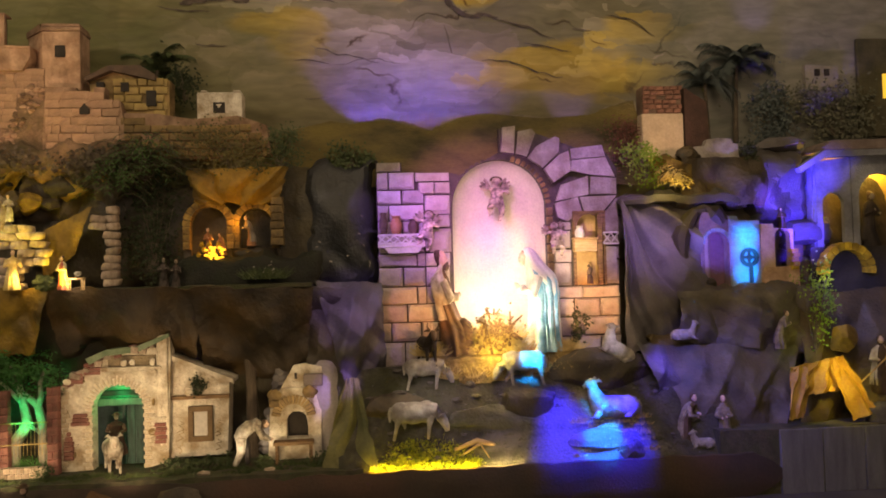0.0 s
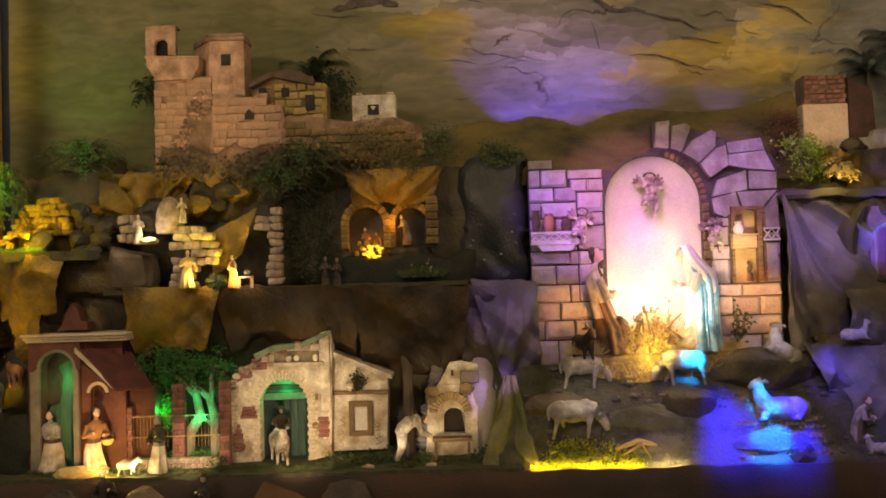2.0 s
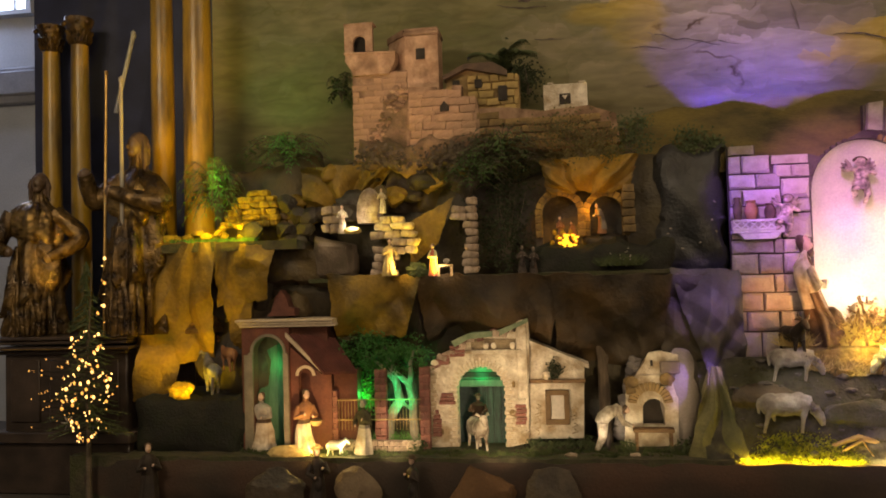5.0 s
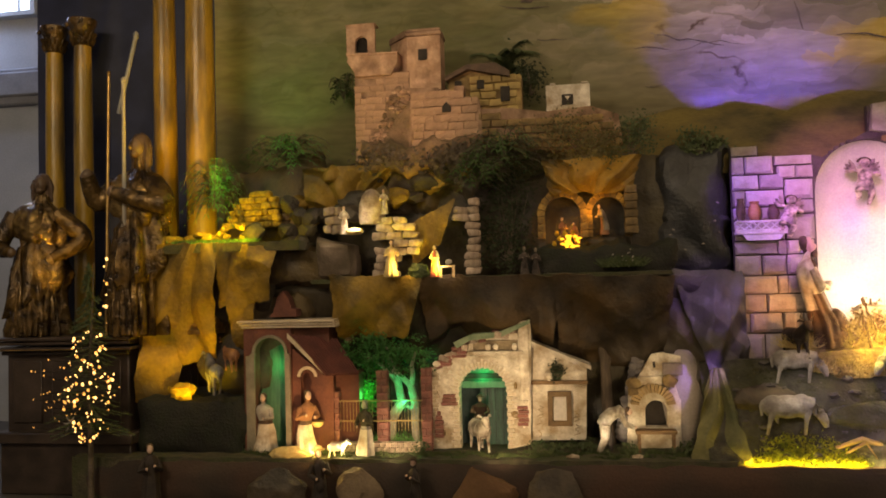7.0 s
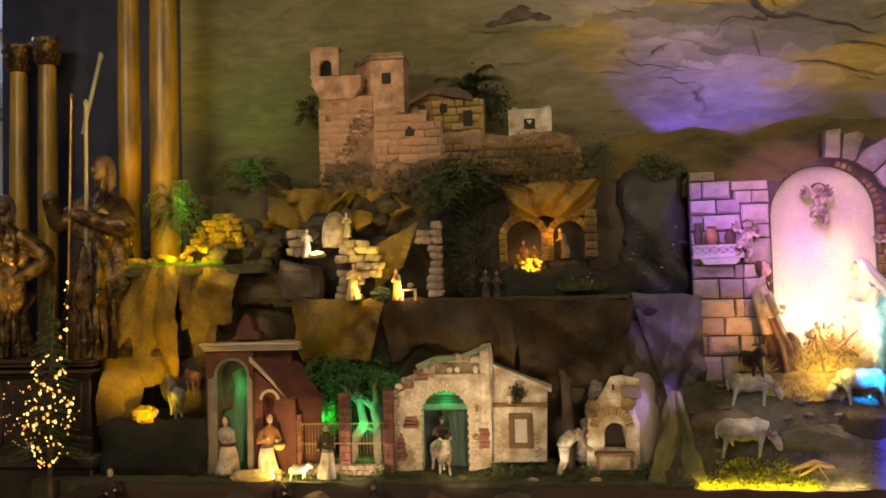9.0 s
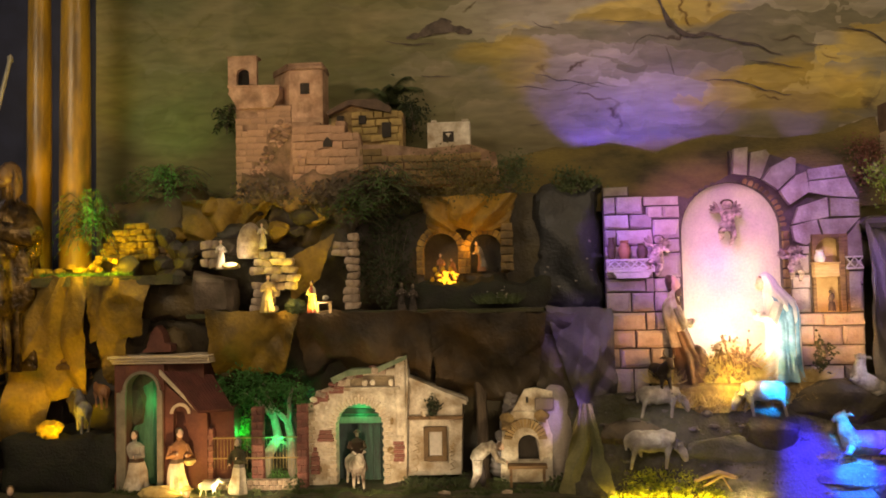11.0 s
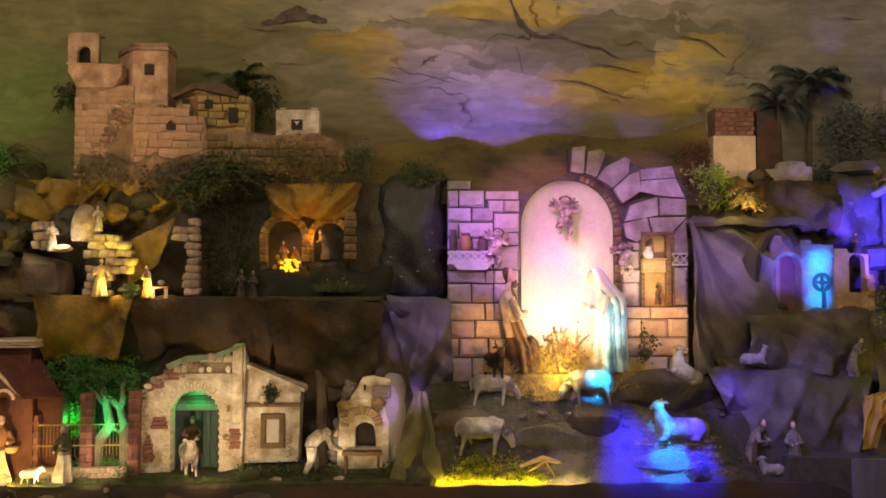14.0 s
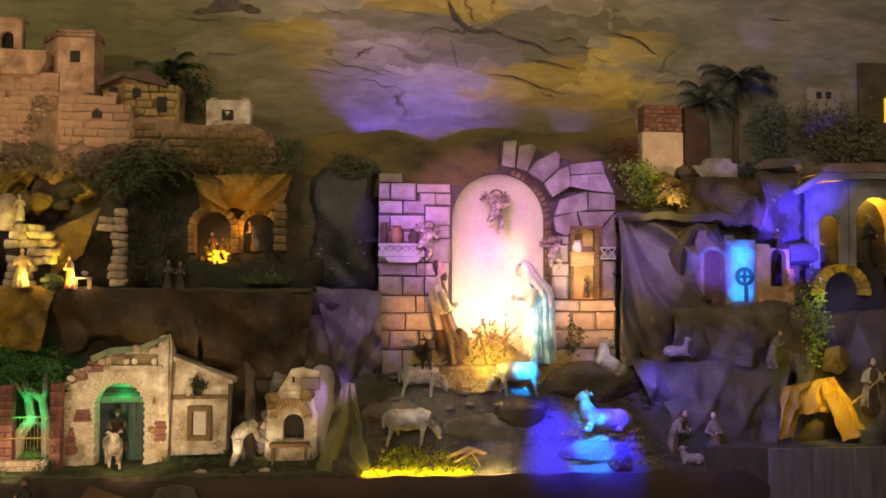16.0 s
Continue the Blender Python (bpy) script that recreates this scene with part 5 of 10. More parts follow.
# low painted ridge before the cloth, which hides the blue sky lamps
rng = random.Random(3)
ridge = [(-0.72, 2.44), (-0.5, 2.52), (-0.226, 2.585), (-0.06, 2.562), (0.129, 2.604), (0.307, 2.575), (0.485, 2.515), (0.701, 2.606), (0.881, 2.635), (1.096, 2.607), (1.312, 2.59), (1.637, 2.61), (1.82, 2.68), (1.98, 2.72), (2.05, 2.42)]
fine = [(a[0] + (b[0] - a[0]) * k / 6, a[1] + (b[1] - a[1]) * k / 6 + 0.014 * noise.noise(Vector((a[0] * 9 + k * 1.3, 4, 0)))) for a, b in zip(ridge, ridge[1:]) for k in range(6)]
tagged(finish("painted_ridge", prism(bmesh.new(), [(-0.72, 2.1)] + fine + [(2.05, 2.1)] + [(0.944 + 0.342 * math.cos(radians(a)), 1.945 + 0.342 * math.sin(radians(a))) for a in range(28, 153, 8)], 5.66, 5.675), surface("olive_brown_ridge_paint", (0.05, 0.042, 0.018), (0.135, 0.105, 0.045), 6, 0.9, 0.5, stretch=(0.6, 1, 1.5), blotch=(0.16, 0.12, 0.03), blotch_scale=3)), "low board painted as olive-brown hills", "hill")

# the stepped stand: boarded terraces under moss and rock paper
def terrace(name, x0, x1, y0, y1, z0, z1, label, seed=1, amp=0.012):
    bm = bmesh.new()
    nx, ny = max(2, round((x1 - x0) / 0.06)), max(2, round((y1 - y0) / 0.06))
    top = [[bm.verts.new((x0 + (x1 - x0) * i / nx, y0 + (y1 - y0) * j / ny + (0.02 * noise.noise(Vector((i * 0.3, seed, 0))) if j == 0 else 0), z1 + amp * noise.noise(Vector((i * 0.4, j * 0.4, seed))))) for i in range(nx + 1)] for j in range(ny + 1)]
    bot = [[bm.verts.new((v.co.x, v.co.y, z0)) for v in row] for row in (top[0], top[-1])]
    for j in range(ny):
        for i in range(nx):
            bm.faces.new((top[j][i], top[j][i + 1], top[j + 1][i + 1], top[j + 1][i]))
    for i in range(nx):
        bm.faces.new((bot[0][i], bot[0][i + 1], top[0][i + 1], top[0][i]))
        bm.faces.new((bot[1][i + 1], bot[1][i], top[-1][i], top[-1][i + 1]))
        bm.faces.new((bot[0][i + 1], bot[0][i], bot[1][i], bot[1][i + 1]))
    for k in (0, nx):
        bm.faces.new([bot[0][k]] + [top[j][k] for j in range(ny + 1)] + [bot[1][k]])
    return setting(name, bm, SOIL, label, "terrace")


LOW = 0.3
terrace("ground", -4.4, -0.05, 4.98, 5.9, 0.0, LOW, "dark moss-covered lower terrace of the nativity scene")
SHELF = 1.455
terrace("ground_2", -2.769, -0.353, 5.26, 5.9, SHELF - 0.025, SHELF, "dark moss-covered upper shelf of the nativity scene", 3)
# sand strewn in patches over the dark earth of the meadow
def earth_and_sand():
    m = surface("earth_with_sand", (0.028, 0.026, 0.021), (0.078, 0.069, 0.054), 14, 0.95, 0.8, blotch=(0.05, 0.05, 0.024), blotch_scale=6)
    nodes, links = m.node_tree.nodes, m.node_tree.links
    bsdf = nodes["Principled BSDF"]
    earth = bsdf.inputs["Base Color"].links[0].from_socket
    coord, split = nodes.new("ShaderNodeTexCoord"), nodes.new("ShaderNodeSeparateXYZ")
    links.new(coord.outputs["Object"], split.inputs[0])

    def calc(kind, a, b, c=None):
        n = nodes.new("ShaderNodeMath")
        n.operation = kind
        for k, v in enumerate((a, b, c)):
            if v is None:
                continue
            if isinstance(v, (int, float)):
                n.inputs[k].default_value = v
            else:
                links.new(v, n.inputs[k])
        return n.outputs[0]

    def patch(x, y, rx, ry):
        u = calc("MULTIPLY", calc("SUBTRACT", split.outputs[0], x), 1 / rx)
        v = calc("MULTIPLY", calc("SUBTRACT", split.outputs[1], y), 1 / ry)
        return calc("SUBTRACT", 1.0, calc("SQRT", calc("ADD", calc("POWER", u, 2), calc("POWER", v, 2)), 0))

    wide = calc("MAXIMUM", patch(SAND_X - 0.05, 5.06, 0.56, 0.10), patch(SAND_X - 0.12, 5.17, 0.34, 0.05))
    wide = calc("MAXIMUM", wide, patch(SAND_X - 0.62, 5.09, 0.24, 0.035))
    rough, fine = nodes.new("ShaderNodeTexNoise"), nodes.new("ShaderNodeTexNoise")
    for n, k in ((rough, 9), (fine, 45)):
        n.inputs["Scale"].default_value, n.inputs["Detail"].default_value = k, 5.0
        links.new(coord.outputs["Object"], n.inputs["Vector"])
    edge = calc("ADD", calc("MULTIPLY_ADD", calc("SUBTRACT", rough.outputs["Fac"], 0.5), 1.1, wide), calc("MULTIPLY", calc("SUBTRACT", fine.outputs["Fac"], 0.5), 0.7))
    ramp, mix = nodes.new("ShaderNodeMapRange"), nodes.new("ShaderNodeMix")
    ramp.inputs["From Min"].default_value, ramp.inputs["From Max"].default_value = -0.05, 0.45
    links.new(edge, ramp.inputs["Value"])
    mix.data_type = "RGBA"
    links.new(ramp.outputs[0], mix.inputs[0])
    links.new(earth, mix.inputs[6])
    mix.inputs[7].default_value = (0.135, 0.12, 0.10, 1)
    links.new(mix.outputs[2], bsdf.inputs["Base Color"])
    return m


# sloping meadow in front of the stable
bm = bmesh.new()
nx, ny = 160, 60
SAND_X = 1.433


def meadow(x, y):
    s = min(1, max(0, (y - 5.02) / 0.28))
    z = 0.265 + 0.60 * s ** 1.1
    lumps = 0.07 * noise.noise(Vector((x * 3.2, y * 4, 0.3))) + 0.05 * (folds_at(x, y * 2, 4, 4) - 0.5)
    return z + lumps * (0.25 + 0.75 * math.sin(math.pi * min(1, s * 0.9 + 0.05)))
top = [[bm.verts.new((-0.2 + 2.5 * i / nx, 5.02 + 0.88 * j / ny, meadow(-0.2 + 2.5 * i / nx, 5.02 + 0.88 * j / ny))) for i in range(nx + 1)] for j in range(ny + 1)]
for j in range(ny):
    for i in range(nx):
        bm.faces.new((top[j][i], top[j][i + 1], top[j + 1][i + 1], top[j + 1][i]))
low = [bm.verts.new((v.co.x, 5.02, 0)) for v in top[0]]
for i in range(nx):
    bm.faces.new((low[i], low[i + 1], top[0][i + 1], top[0][i]))
setting("ground_3", bm, earth_and_sand(), "dark earth slope with moss in front of the stable", "ground")
terrace("ground_4", 2.25, 4.9, 5.0, 5.9, 0.0, 0.42, "dark moss-covered terrace below the eastern hill", 5)

# boards that close the stand below its lip
bm = bmesh.new()
crumple(bm, -4.3, 2.66, 0.0, 0.275, 4.965, 0.018, 8, 2.6, 0.06, 0.03, 0.012)
setting("skirting", bm, surface("brown_paper_skirt", (0.022, 0.016, 0.012), (0.05, 0.033, 0.023), 3, 0.85, 0.4, blotch=(0.06, 0.03, 0.018), blotch_scale=2), "dark brown crumpled paper along the stand's lip", "skirting")

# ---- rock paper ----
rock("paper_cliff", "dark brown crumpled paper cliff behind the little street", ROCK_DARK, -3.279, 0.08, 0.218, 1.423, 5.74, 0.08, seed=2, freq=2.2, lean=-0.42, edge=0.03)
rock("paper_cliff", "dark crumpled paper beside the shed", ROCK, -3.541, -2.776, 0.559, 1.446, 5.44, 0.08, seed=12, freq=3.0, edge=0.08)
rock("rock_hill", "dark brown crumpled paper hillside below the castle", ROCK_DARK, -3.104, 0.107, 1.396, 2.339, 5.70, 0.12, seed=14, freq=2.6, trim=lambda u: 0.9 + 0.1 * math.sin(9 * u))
rock("rock_pillar", "dark grey crumpled paper pillar beside the stable", ROCK_SLATE, -0.41, 0.079, 1.396, 2.298, 5.6, 0.10, seed=19, freq=3.2, edge=0.06)
rock("rock_hill", "grey-brown crumpled paper mass under the temple", ROCK_TAUPE, 2.162, 3.089, 0.746, 1.381, 5.4, 0.10, seed=23, freq=3.0, edge=0.06)
rock("rock_hill", "dark crumpled paper hill of the eastern village", ROCK, 2.305, 4.111, 1.243, 2.281, 5.74, 0.10, seed=24, freq=2.8, edge=0.05)
rock("rock_block", "violet-lit crumpled rock behind the temple", ROCK_GREY, 2.803, 3.236, 1.749, 2.335, 5.6, 0.10, seed=26, freq=4.4, edge=0.05)
rock("paper_cliff", "dark brown crumpled rock below the resting lamb", ROCK, 1.93, 2.989, 0.319, 1.018, 5.37, 0.09, seed=27, freq=3.2, edge=0.05)
rock("paper_cliff", "dark rock paper behind the bridge", ROCK, 3.078, 4.117, 0.267, 1.501, 5.54, 0.09, seed=30, freq=3.0)
drape("rock_drape", "ochre paper fold hanging below the upper shelf", ROCK_OCHRE, ((-2.63, 5.19, 1.483), (-1.968, 5.2, 1.464), (-2.108, 5.36, 1.067), (-2.592, 5.36, 1.037)), 5, 0.05, 0.04, 3)
drape("rock_drape", "dark brown paper fold hanging below the upper shelf", ROCK_BROWN, ((-2.006, 5.2, 1.465), (-1.053, 5.2, 1.441), (-1.13, 5.5, 1.002), (-1.976, 5.5, 1.016)), 6, 0.05, 0.05, 4)
drape("rock_drape", "dark brown paper fold hanging below the upper shelf", ROCK_BROWN, ((-1.108, 5.2, 1.442), (-0.342, 5.2, 1.424), (-0.418, 5.52, 0.837), (-1.08, 5.55, 0.803)), 6, 0.05, 0.05, 5)
# dark backing stands in for shade in the panels' gaps
drape("rock_drape", "dark paper backing for the shaded gaps in the ochre panels", ROCK_DARK, ((-3.80, 5.24, 1.735), (-2.93, 5.24, 1.70), (-3.25, 5.48, 0.891), (-4.05, 5.48, 0.864)), 9, 0.04, 0.0, 6)
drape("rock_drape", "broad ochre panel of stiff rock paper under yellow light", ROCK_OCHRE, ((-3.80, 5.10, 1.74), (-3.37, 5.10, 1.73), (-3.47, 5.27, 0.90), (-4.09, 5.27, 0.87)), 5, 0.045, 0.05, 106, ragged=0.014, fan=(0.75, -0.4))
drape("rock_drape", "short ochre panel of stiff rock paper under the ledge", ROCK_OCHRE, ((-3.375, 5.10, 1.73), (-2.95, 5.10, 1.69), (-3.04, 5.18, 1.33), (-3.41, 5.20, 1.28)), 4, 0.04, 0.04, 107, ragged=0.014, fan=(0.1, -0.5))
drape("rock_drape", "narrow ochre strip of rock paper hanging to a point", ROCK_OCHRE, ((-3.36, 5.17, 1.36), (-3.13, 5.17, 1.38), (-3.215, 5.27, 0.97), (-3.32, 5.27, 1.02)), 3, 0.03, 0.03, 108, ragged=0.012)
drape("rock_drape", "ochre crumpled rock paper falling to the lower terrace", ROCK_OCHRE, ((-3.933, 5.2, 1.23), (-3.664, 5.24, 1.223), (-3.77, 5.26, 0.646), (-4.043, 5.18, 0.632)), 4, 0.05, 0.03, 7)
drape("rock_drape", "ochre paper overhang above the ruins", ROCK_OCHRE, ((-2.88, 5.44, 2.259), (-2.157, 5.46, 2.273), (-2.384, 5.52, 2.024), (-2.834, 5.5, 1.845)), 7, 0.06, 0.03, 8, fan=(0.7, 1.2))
drape("rock_drape", "brown paper overhang above the ruins", ROCK, ((-2.228, 5.5, 2.258), (-1.58, 5.5, 2.233), (-1.68, 5.58, 1.894), (-2.297, 5.58, 1.928)), 6, 0.05, 0.03, 9)
rng = random.Random(88)
for k in range(16):
    u = k / 15
    x, z = -2.90 + 1.25 * u + rng.uniform(-0.04, 0.04), rng.choice((1.93, 2.02, 2.12, 2.2))
    boulder("angular ochre-brown rock above the ruins" if k % 3 == 0 else "angular dark rock above the ruins", (x, 5.47 + rng.uniform(-0.02, 0.03), z), (rng.uniform(0.06, 0.13), 0.06, rng.uniform(0.05, 0.10)), ROCK_OCHRE if k % 3 == 0 else (ROCK, ROCK_DARK)[k % 2])
for k in range(7):
    boulder("dark angular rock beside the yellow-lit wall", (-2.93 + 0.07 * (k % 3) + rng.uniform(-0.02, 0.02), 5.30, 1.72 + 0.09 * (k // 2)), (0.07, 0.05, 0.065), ROCK_DARK)
drape("rock_drape", "orange-lit paper overhang above the twin caves", ROCK_OCHRE, ((-1.163, 5.42, 2.231), (-0.505, 5.42, 2.235), (-0.577, 5.46, 1.992), (-1.122, 5.46, 2.001)), 8, 0.06, 0.05, 10, fan=(0.5, 1.3))
drape("rock_drape", "ochre paper sheet hanging between the ruins", ROCK_OCHRE, ((-2.083, 5.34, 1.822), (-1.76, 5.37, 1.99), (-1.873, 5.38, 1.683), (-2.064, 5.36, 1.525)), 2.5, 0.018, 0.02, 11, ragged=0.012)
drape("rock_drape", "grey paper draped in long folds beside the stable", GREY_PAPER, ((1.795, 5.46, 1.982), (2.299, 5.48, 1.939), (2.444, 5.4, 1.02), (1.782, 5.44, 0.901)), 9, 0.07, 0.05, 12, fan=(-0.05, -0.15))
drape("rock_drape", "dark brown paper fold under the low white ruin", ROCK, ((2.27, 5.50, 2.27), (2.86, 5.53, 2.27), (2.84, 5.47, 1.90), (2.22, 5.45, 1.96)), 6, 0.06, 0.03, 21)
drape("rock_drape", "grey paper fold beside the brook", ROCK_GREY, ((1.788, 5.24, 0.985), (2.039, 5.28, 0.956), (2.124, 5.24, 0.567), (1.96, 5.2, 0.554)), 9, 0.06, 0.01, 13)
drape("rock_drape", "brown paper folded over the rock below the lamb", ROCK_TAUPE, ((2.004, 5.26, 0.958), (2.962, 5.28, 0.95), (2.769, 5.16, 0.353), (2.061, 5.16, 0.364)), 7, 0.05, 0.04, 14)
drape("rock_drape", "grey-brown paper folds below the temple", ROCK_TAUPE, ((2.137, 5.34, 1.322), (3.124, 5.34, 1.321), (3.021, 5.24, 0.875), (2.071, 5.28, 0.975)), 8, 0.05, 0.04, 15)
OLIVE_PAPER = surface("olive_rock_paper", (0.085, 0.080, 0.026), (0.21, 0.19, 0.075), 6, 0.7, 0.6, blotch=(0.07, 0.075, 0.03), blotch_scale=5)
drape("rock_drape", "olive-grey peaked fold of rock paper beside the bake house", OLIVE_PAPER, ((-0.15, 5.23, 0.83), (-0.07, 5.23, 0.83), (0.05, 5.04, 0.28), (-0.31, 5.05, 0.28)), 6, 0.03, 0.02, 16, fan=(0.5, -0.4))
drape("rock_drape", "grey-lilac paper fold hanging beside the stable wall", ROCK_GREY, ((-0.34, 5.40, 1.46), (0.10, 5.40, 1.44), (0.13, 5.24, 0.70), (-0.16, 5.30, 0.80)), 6, 0.11, 0.05, 17)
drape("rock_drape", "dark paper fold behind the bake house", ROCK_DARK, ((-0.42, 5.44, 1.36), (-0.16, 5.44, 1.36), (-0.05, 5.36, 0.60), (-0.40, 5.46, 0.70)), 6, 0.05, 0.04, 19)
drape("rock_drape", "dark paper under the temple ledge", ROCK, ((3.009, 5.36, 1.26), (3.881, 5.4, 1.318), (3.697, 5.16, 0.377), (2.88, 5.18, 0.385)), 8, 0.05, 0.05, 18)
rock("boulder", "angular grey-brown rock on the upper shelf", surface("grey_brown_rock", (0.10, 0.075, 0.052), (0.21, 0.155, 0.11), 6, 0.8, 0.7, blotch=(0.07, 0.05, 0.03), blotch_scale=5), -2.731, -2.454, 1.455, 1.757, 5.27, 0.05, seed=81, freq=5, edge=0.02, trim=lambda u: 1 - 0.25 * u)
rock("paper_cliff", "dark crumpled paper below the narrow ledge", ROCK, -3.263, -2.561, 1.416, 1.693, 5.32, 0.05, seed=82, freq=5, edge=0.03)
boulder("dark boulder beside the brook", (1.672, 5.045, 0.315), (0.088, 0.05, 0.085), ROCK_TAUPE)
tagged(finish("low_ruin", prism(bmesh.new(), [(2.297, 2.24), (2.313, 2.325), (2.38, 2.352), (2.455, 2.354), (2.477, 2.403), (2.56, 2.412), (2.653, 2.406), (2.672, 2.372), (2.707, 2.368), (2.717, 2.24)], 5.54, 5.62), surface("white_rock", (0.36, 0.31, 0.27), (0.55, 0.49, 0.43), 9, 0.9, 0.8, blotch=(0.25, 0.21, 0.18), blotch_scale=9)), "low broken white wall on the eastern hill", "ruin")
boulder("smooth lavender-lit rock behind the temple", (3.06, 5.62, 2.37), (0.18, 0.06, 0.06), GREY_PAPER)
boulder("dark boulder on the eastern hill", (2.342, 5.58, 2.288), (0.093, 0.08, 0.07), ROCK)
boulder("yellow-lit rock beside the bush", (3.235, 5.2, 0.956), (0.101, 0.07, 0.109), ROCK_OCHRE)
boulder("grey rock beside the cloth", (3.41, 5.06, 0.447), (0.116, 0.07, 0.093))
boulder("pale rock in front of the stand", (-2.362, 4.88, 0.106), (0.155, 0.06, 0.155), surface("tan_rock", (0.13, 0.09, 0.055), (0.20, 0.145, 0.09), 7, 0.9, 0.5))
boulder("reddish rock in front of the stand", (-2.892, 4.9, 0.072), (0.186, 0.05, 0.178), ROCK)
boulder("brown rock in front of the stand", (-1.577, 4.9, 0.083), (0.233, 0.05, 0.171), surface("russet_rock", (0.09, 0.045, 0.02), (0.15, 0.08, 0.035), 6, 0.9, 0.5))
boulder("brown rock in front of the stand", (-1.129, 4.9, 0.076), (0.213, 0.05, 0.171), ROCK)

# ---- the altar ----
altar = thing("altar", (-4.696, 5.6, 0.191), "tall dark altarpiece with ochre marbled columns and gilded capitals", "altar")
def column(px_x, top, foot, radius, y, cap):
    col = bmesh.new()
    h = top - foot
    lathe(col, [(radius * 1.05, 0), (radius * 1.02, h * 0.2), (radius * 0.97, h * 0.7), (radius * 0.88, h)], (px_x, y, foot), 28)
    c = part("column", col, GILT_MARBLE, altar)
    base = bmesh.new()
    lathe(base, [(radius * 1.5, -0.10), (radius * 1.5, -0.07), (radius * 1.25, -0.06), (radius * 1.38, -0.035), (radius * 1.12, -0.02), (radius * 1.18, 0.0), (radius * 1.02, 0.015)], (px_x, y, foot), 24)
    part("column_base", base, GILT, c)
    if cap:
        k = bmesh.new()
        lathe(k, [(radius * 0.9, 0), (radius * 1.05, 0.01), (radius * 0.95, 0.02), (radius * 1.0, 0.09), (radius * 1.35, 0.17), (radius * 1.5, 0.19), (radius * 1.5, 0.215)], (px_x, y, top), 24)
        for i in range(16):
            a = 2 * math.pi * i / 16
            for row, (r, z) in enumerate(((1.0, 0.05), (1.1, 0.10))):
                p = Vector((px_x + radius * r * math.cos(a + row * 0.2), y + radius * r * math.sin(a + row * 0.2), top + z))
                out = Vector((math.cos(a + row * 0.2), math.sin(a + row * 0.2), 0))
                tube(k, [p - out * 0.005 + Vector((0, 0, -0.035)), p + out * 0.01, p + out * 0.022 + Vector((0, 0, 0.012))], [0.010, 0.012, 0.005], 5)
        for s in (-1, 1):
            blob(k, (px_x + s * radius * 1.35, y - radius * 0.8, top + 0.17), (radius * 0.28, radius * 0.2, radius * 0.28), 0, 1, 0, 2)
        part("capital", k, STATUE_GILT, c, "carved capital with curled leaves")
    return c


cx, cz = -5.118, 3.371
column(cx, cz, 1.18, 0.074, 5.85, True)
cx, cz = -4.799, 3.379
column(cx, cz, 1.18, 0.074, 5.75, True)
cx, cz = -3.958, 3.987
column(cx, cz, 1.2, 0.085, 5.5, True)
cx, cz = -3.618, 3.906
column(cx, cz, 1.2, 0.105, 5.38, True)
bm = bmesh.new()
x0, x1, z0, z1 = -5.344, -4.029, 3.625, 4.097
box(bm, x0, x1 + 0.35, 5.75, 6.25, z1 - 0.02, z1 + 0.14, 0.01)
box(bm, x0 - 0.05, x1 + 0.4, 5.7, 6.3, z1 + 0.14, z1 + 0.19, 0.015)
box(bm, x0, x1 + 0.35, 5.78, 6.25, z1 + 0.19, z1 + 0.5, 0.01)
part("entablature", bm, ALTAR_DARK, altar)
bm = bmesh.new()
x0, x1, z0, z1 = -5.415, -3.832, 1.2, 3.762
box(bm, x0 + 0.02, x1 + 0.12, 6.02, 6.3, z0 - 0.9, z1 + 0.5)
part("back_panel", bm, ALTAR_BLUE, altar, "dark blue-black recessed panel")
for wing in (0, 1):
    bm = bmesh.new()
    x0, x1, z0, z1 = -5.013, -4.064, 1.081, 1.194
    if wing:
        x0, x1 = x1 + 0.07, x1 + 0.65
    back = 0.45 * wing
    for k, (dz, out) in enumerate(((0.0, 0.05), (-0.03, 0.035), (-0.07, 0.06), (-0.10, 0.02))):
        part("moulding", box(bmesh.new(), x0 - out, x1 + out, 5.12 - out + back, 6.2, 1.08 + dz, 1.105 + dz, 0.006), ALTAR_DARK, altar)
    box(bm, x0, x1, 5.14 + back, 6.2, 0.42, 1.0, 0.01)
    for k in range(3):
        u = x0 + (x1 - x0) * (0.06 + 0.32 * k)
        part("panel", box(bmesh.new(), u, u + (x1 - x0) * 0.24, 5.125 + back, 5.139 + back, 0.50, 0.94, 0.006), ALTAR_DARK, altar)
    part("moulding", box(bmesh.new(), x0 - 0.06, x1 + 0.06, 5.06 + back, 6.2, 0.36, 0.44, 0.01), ALTAR_DARK, altar)
    part("plinth", box(bmesh.new(), x0 - 0.03, x1 + 0.03, 5.1 + back, 6.2, 0.0, 0.36, 0.01), ALTAR_DARK, altar)
    part("pedestal", bm, ALTAR_DARK, altar)
    part("gilt_edge", box(bmesh.new(), x0 - 0.03, x1 + 0.03, 5.052 + back, 5.075 + back, 1.018, 1.024), GILT, altar)


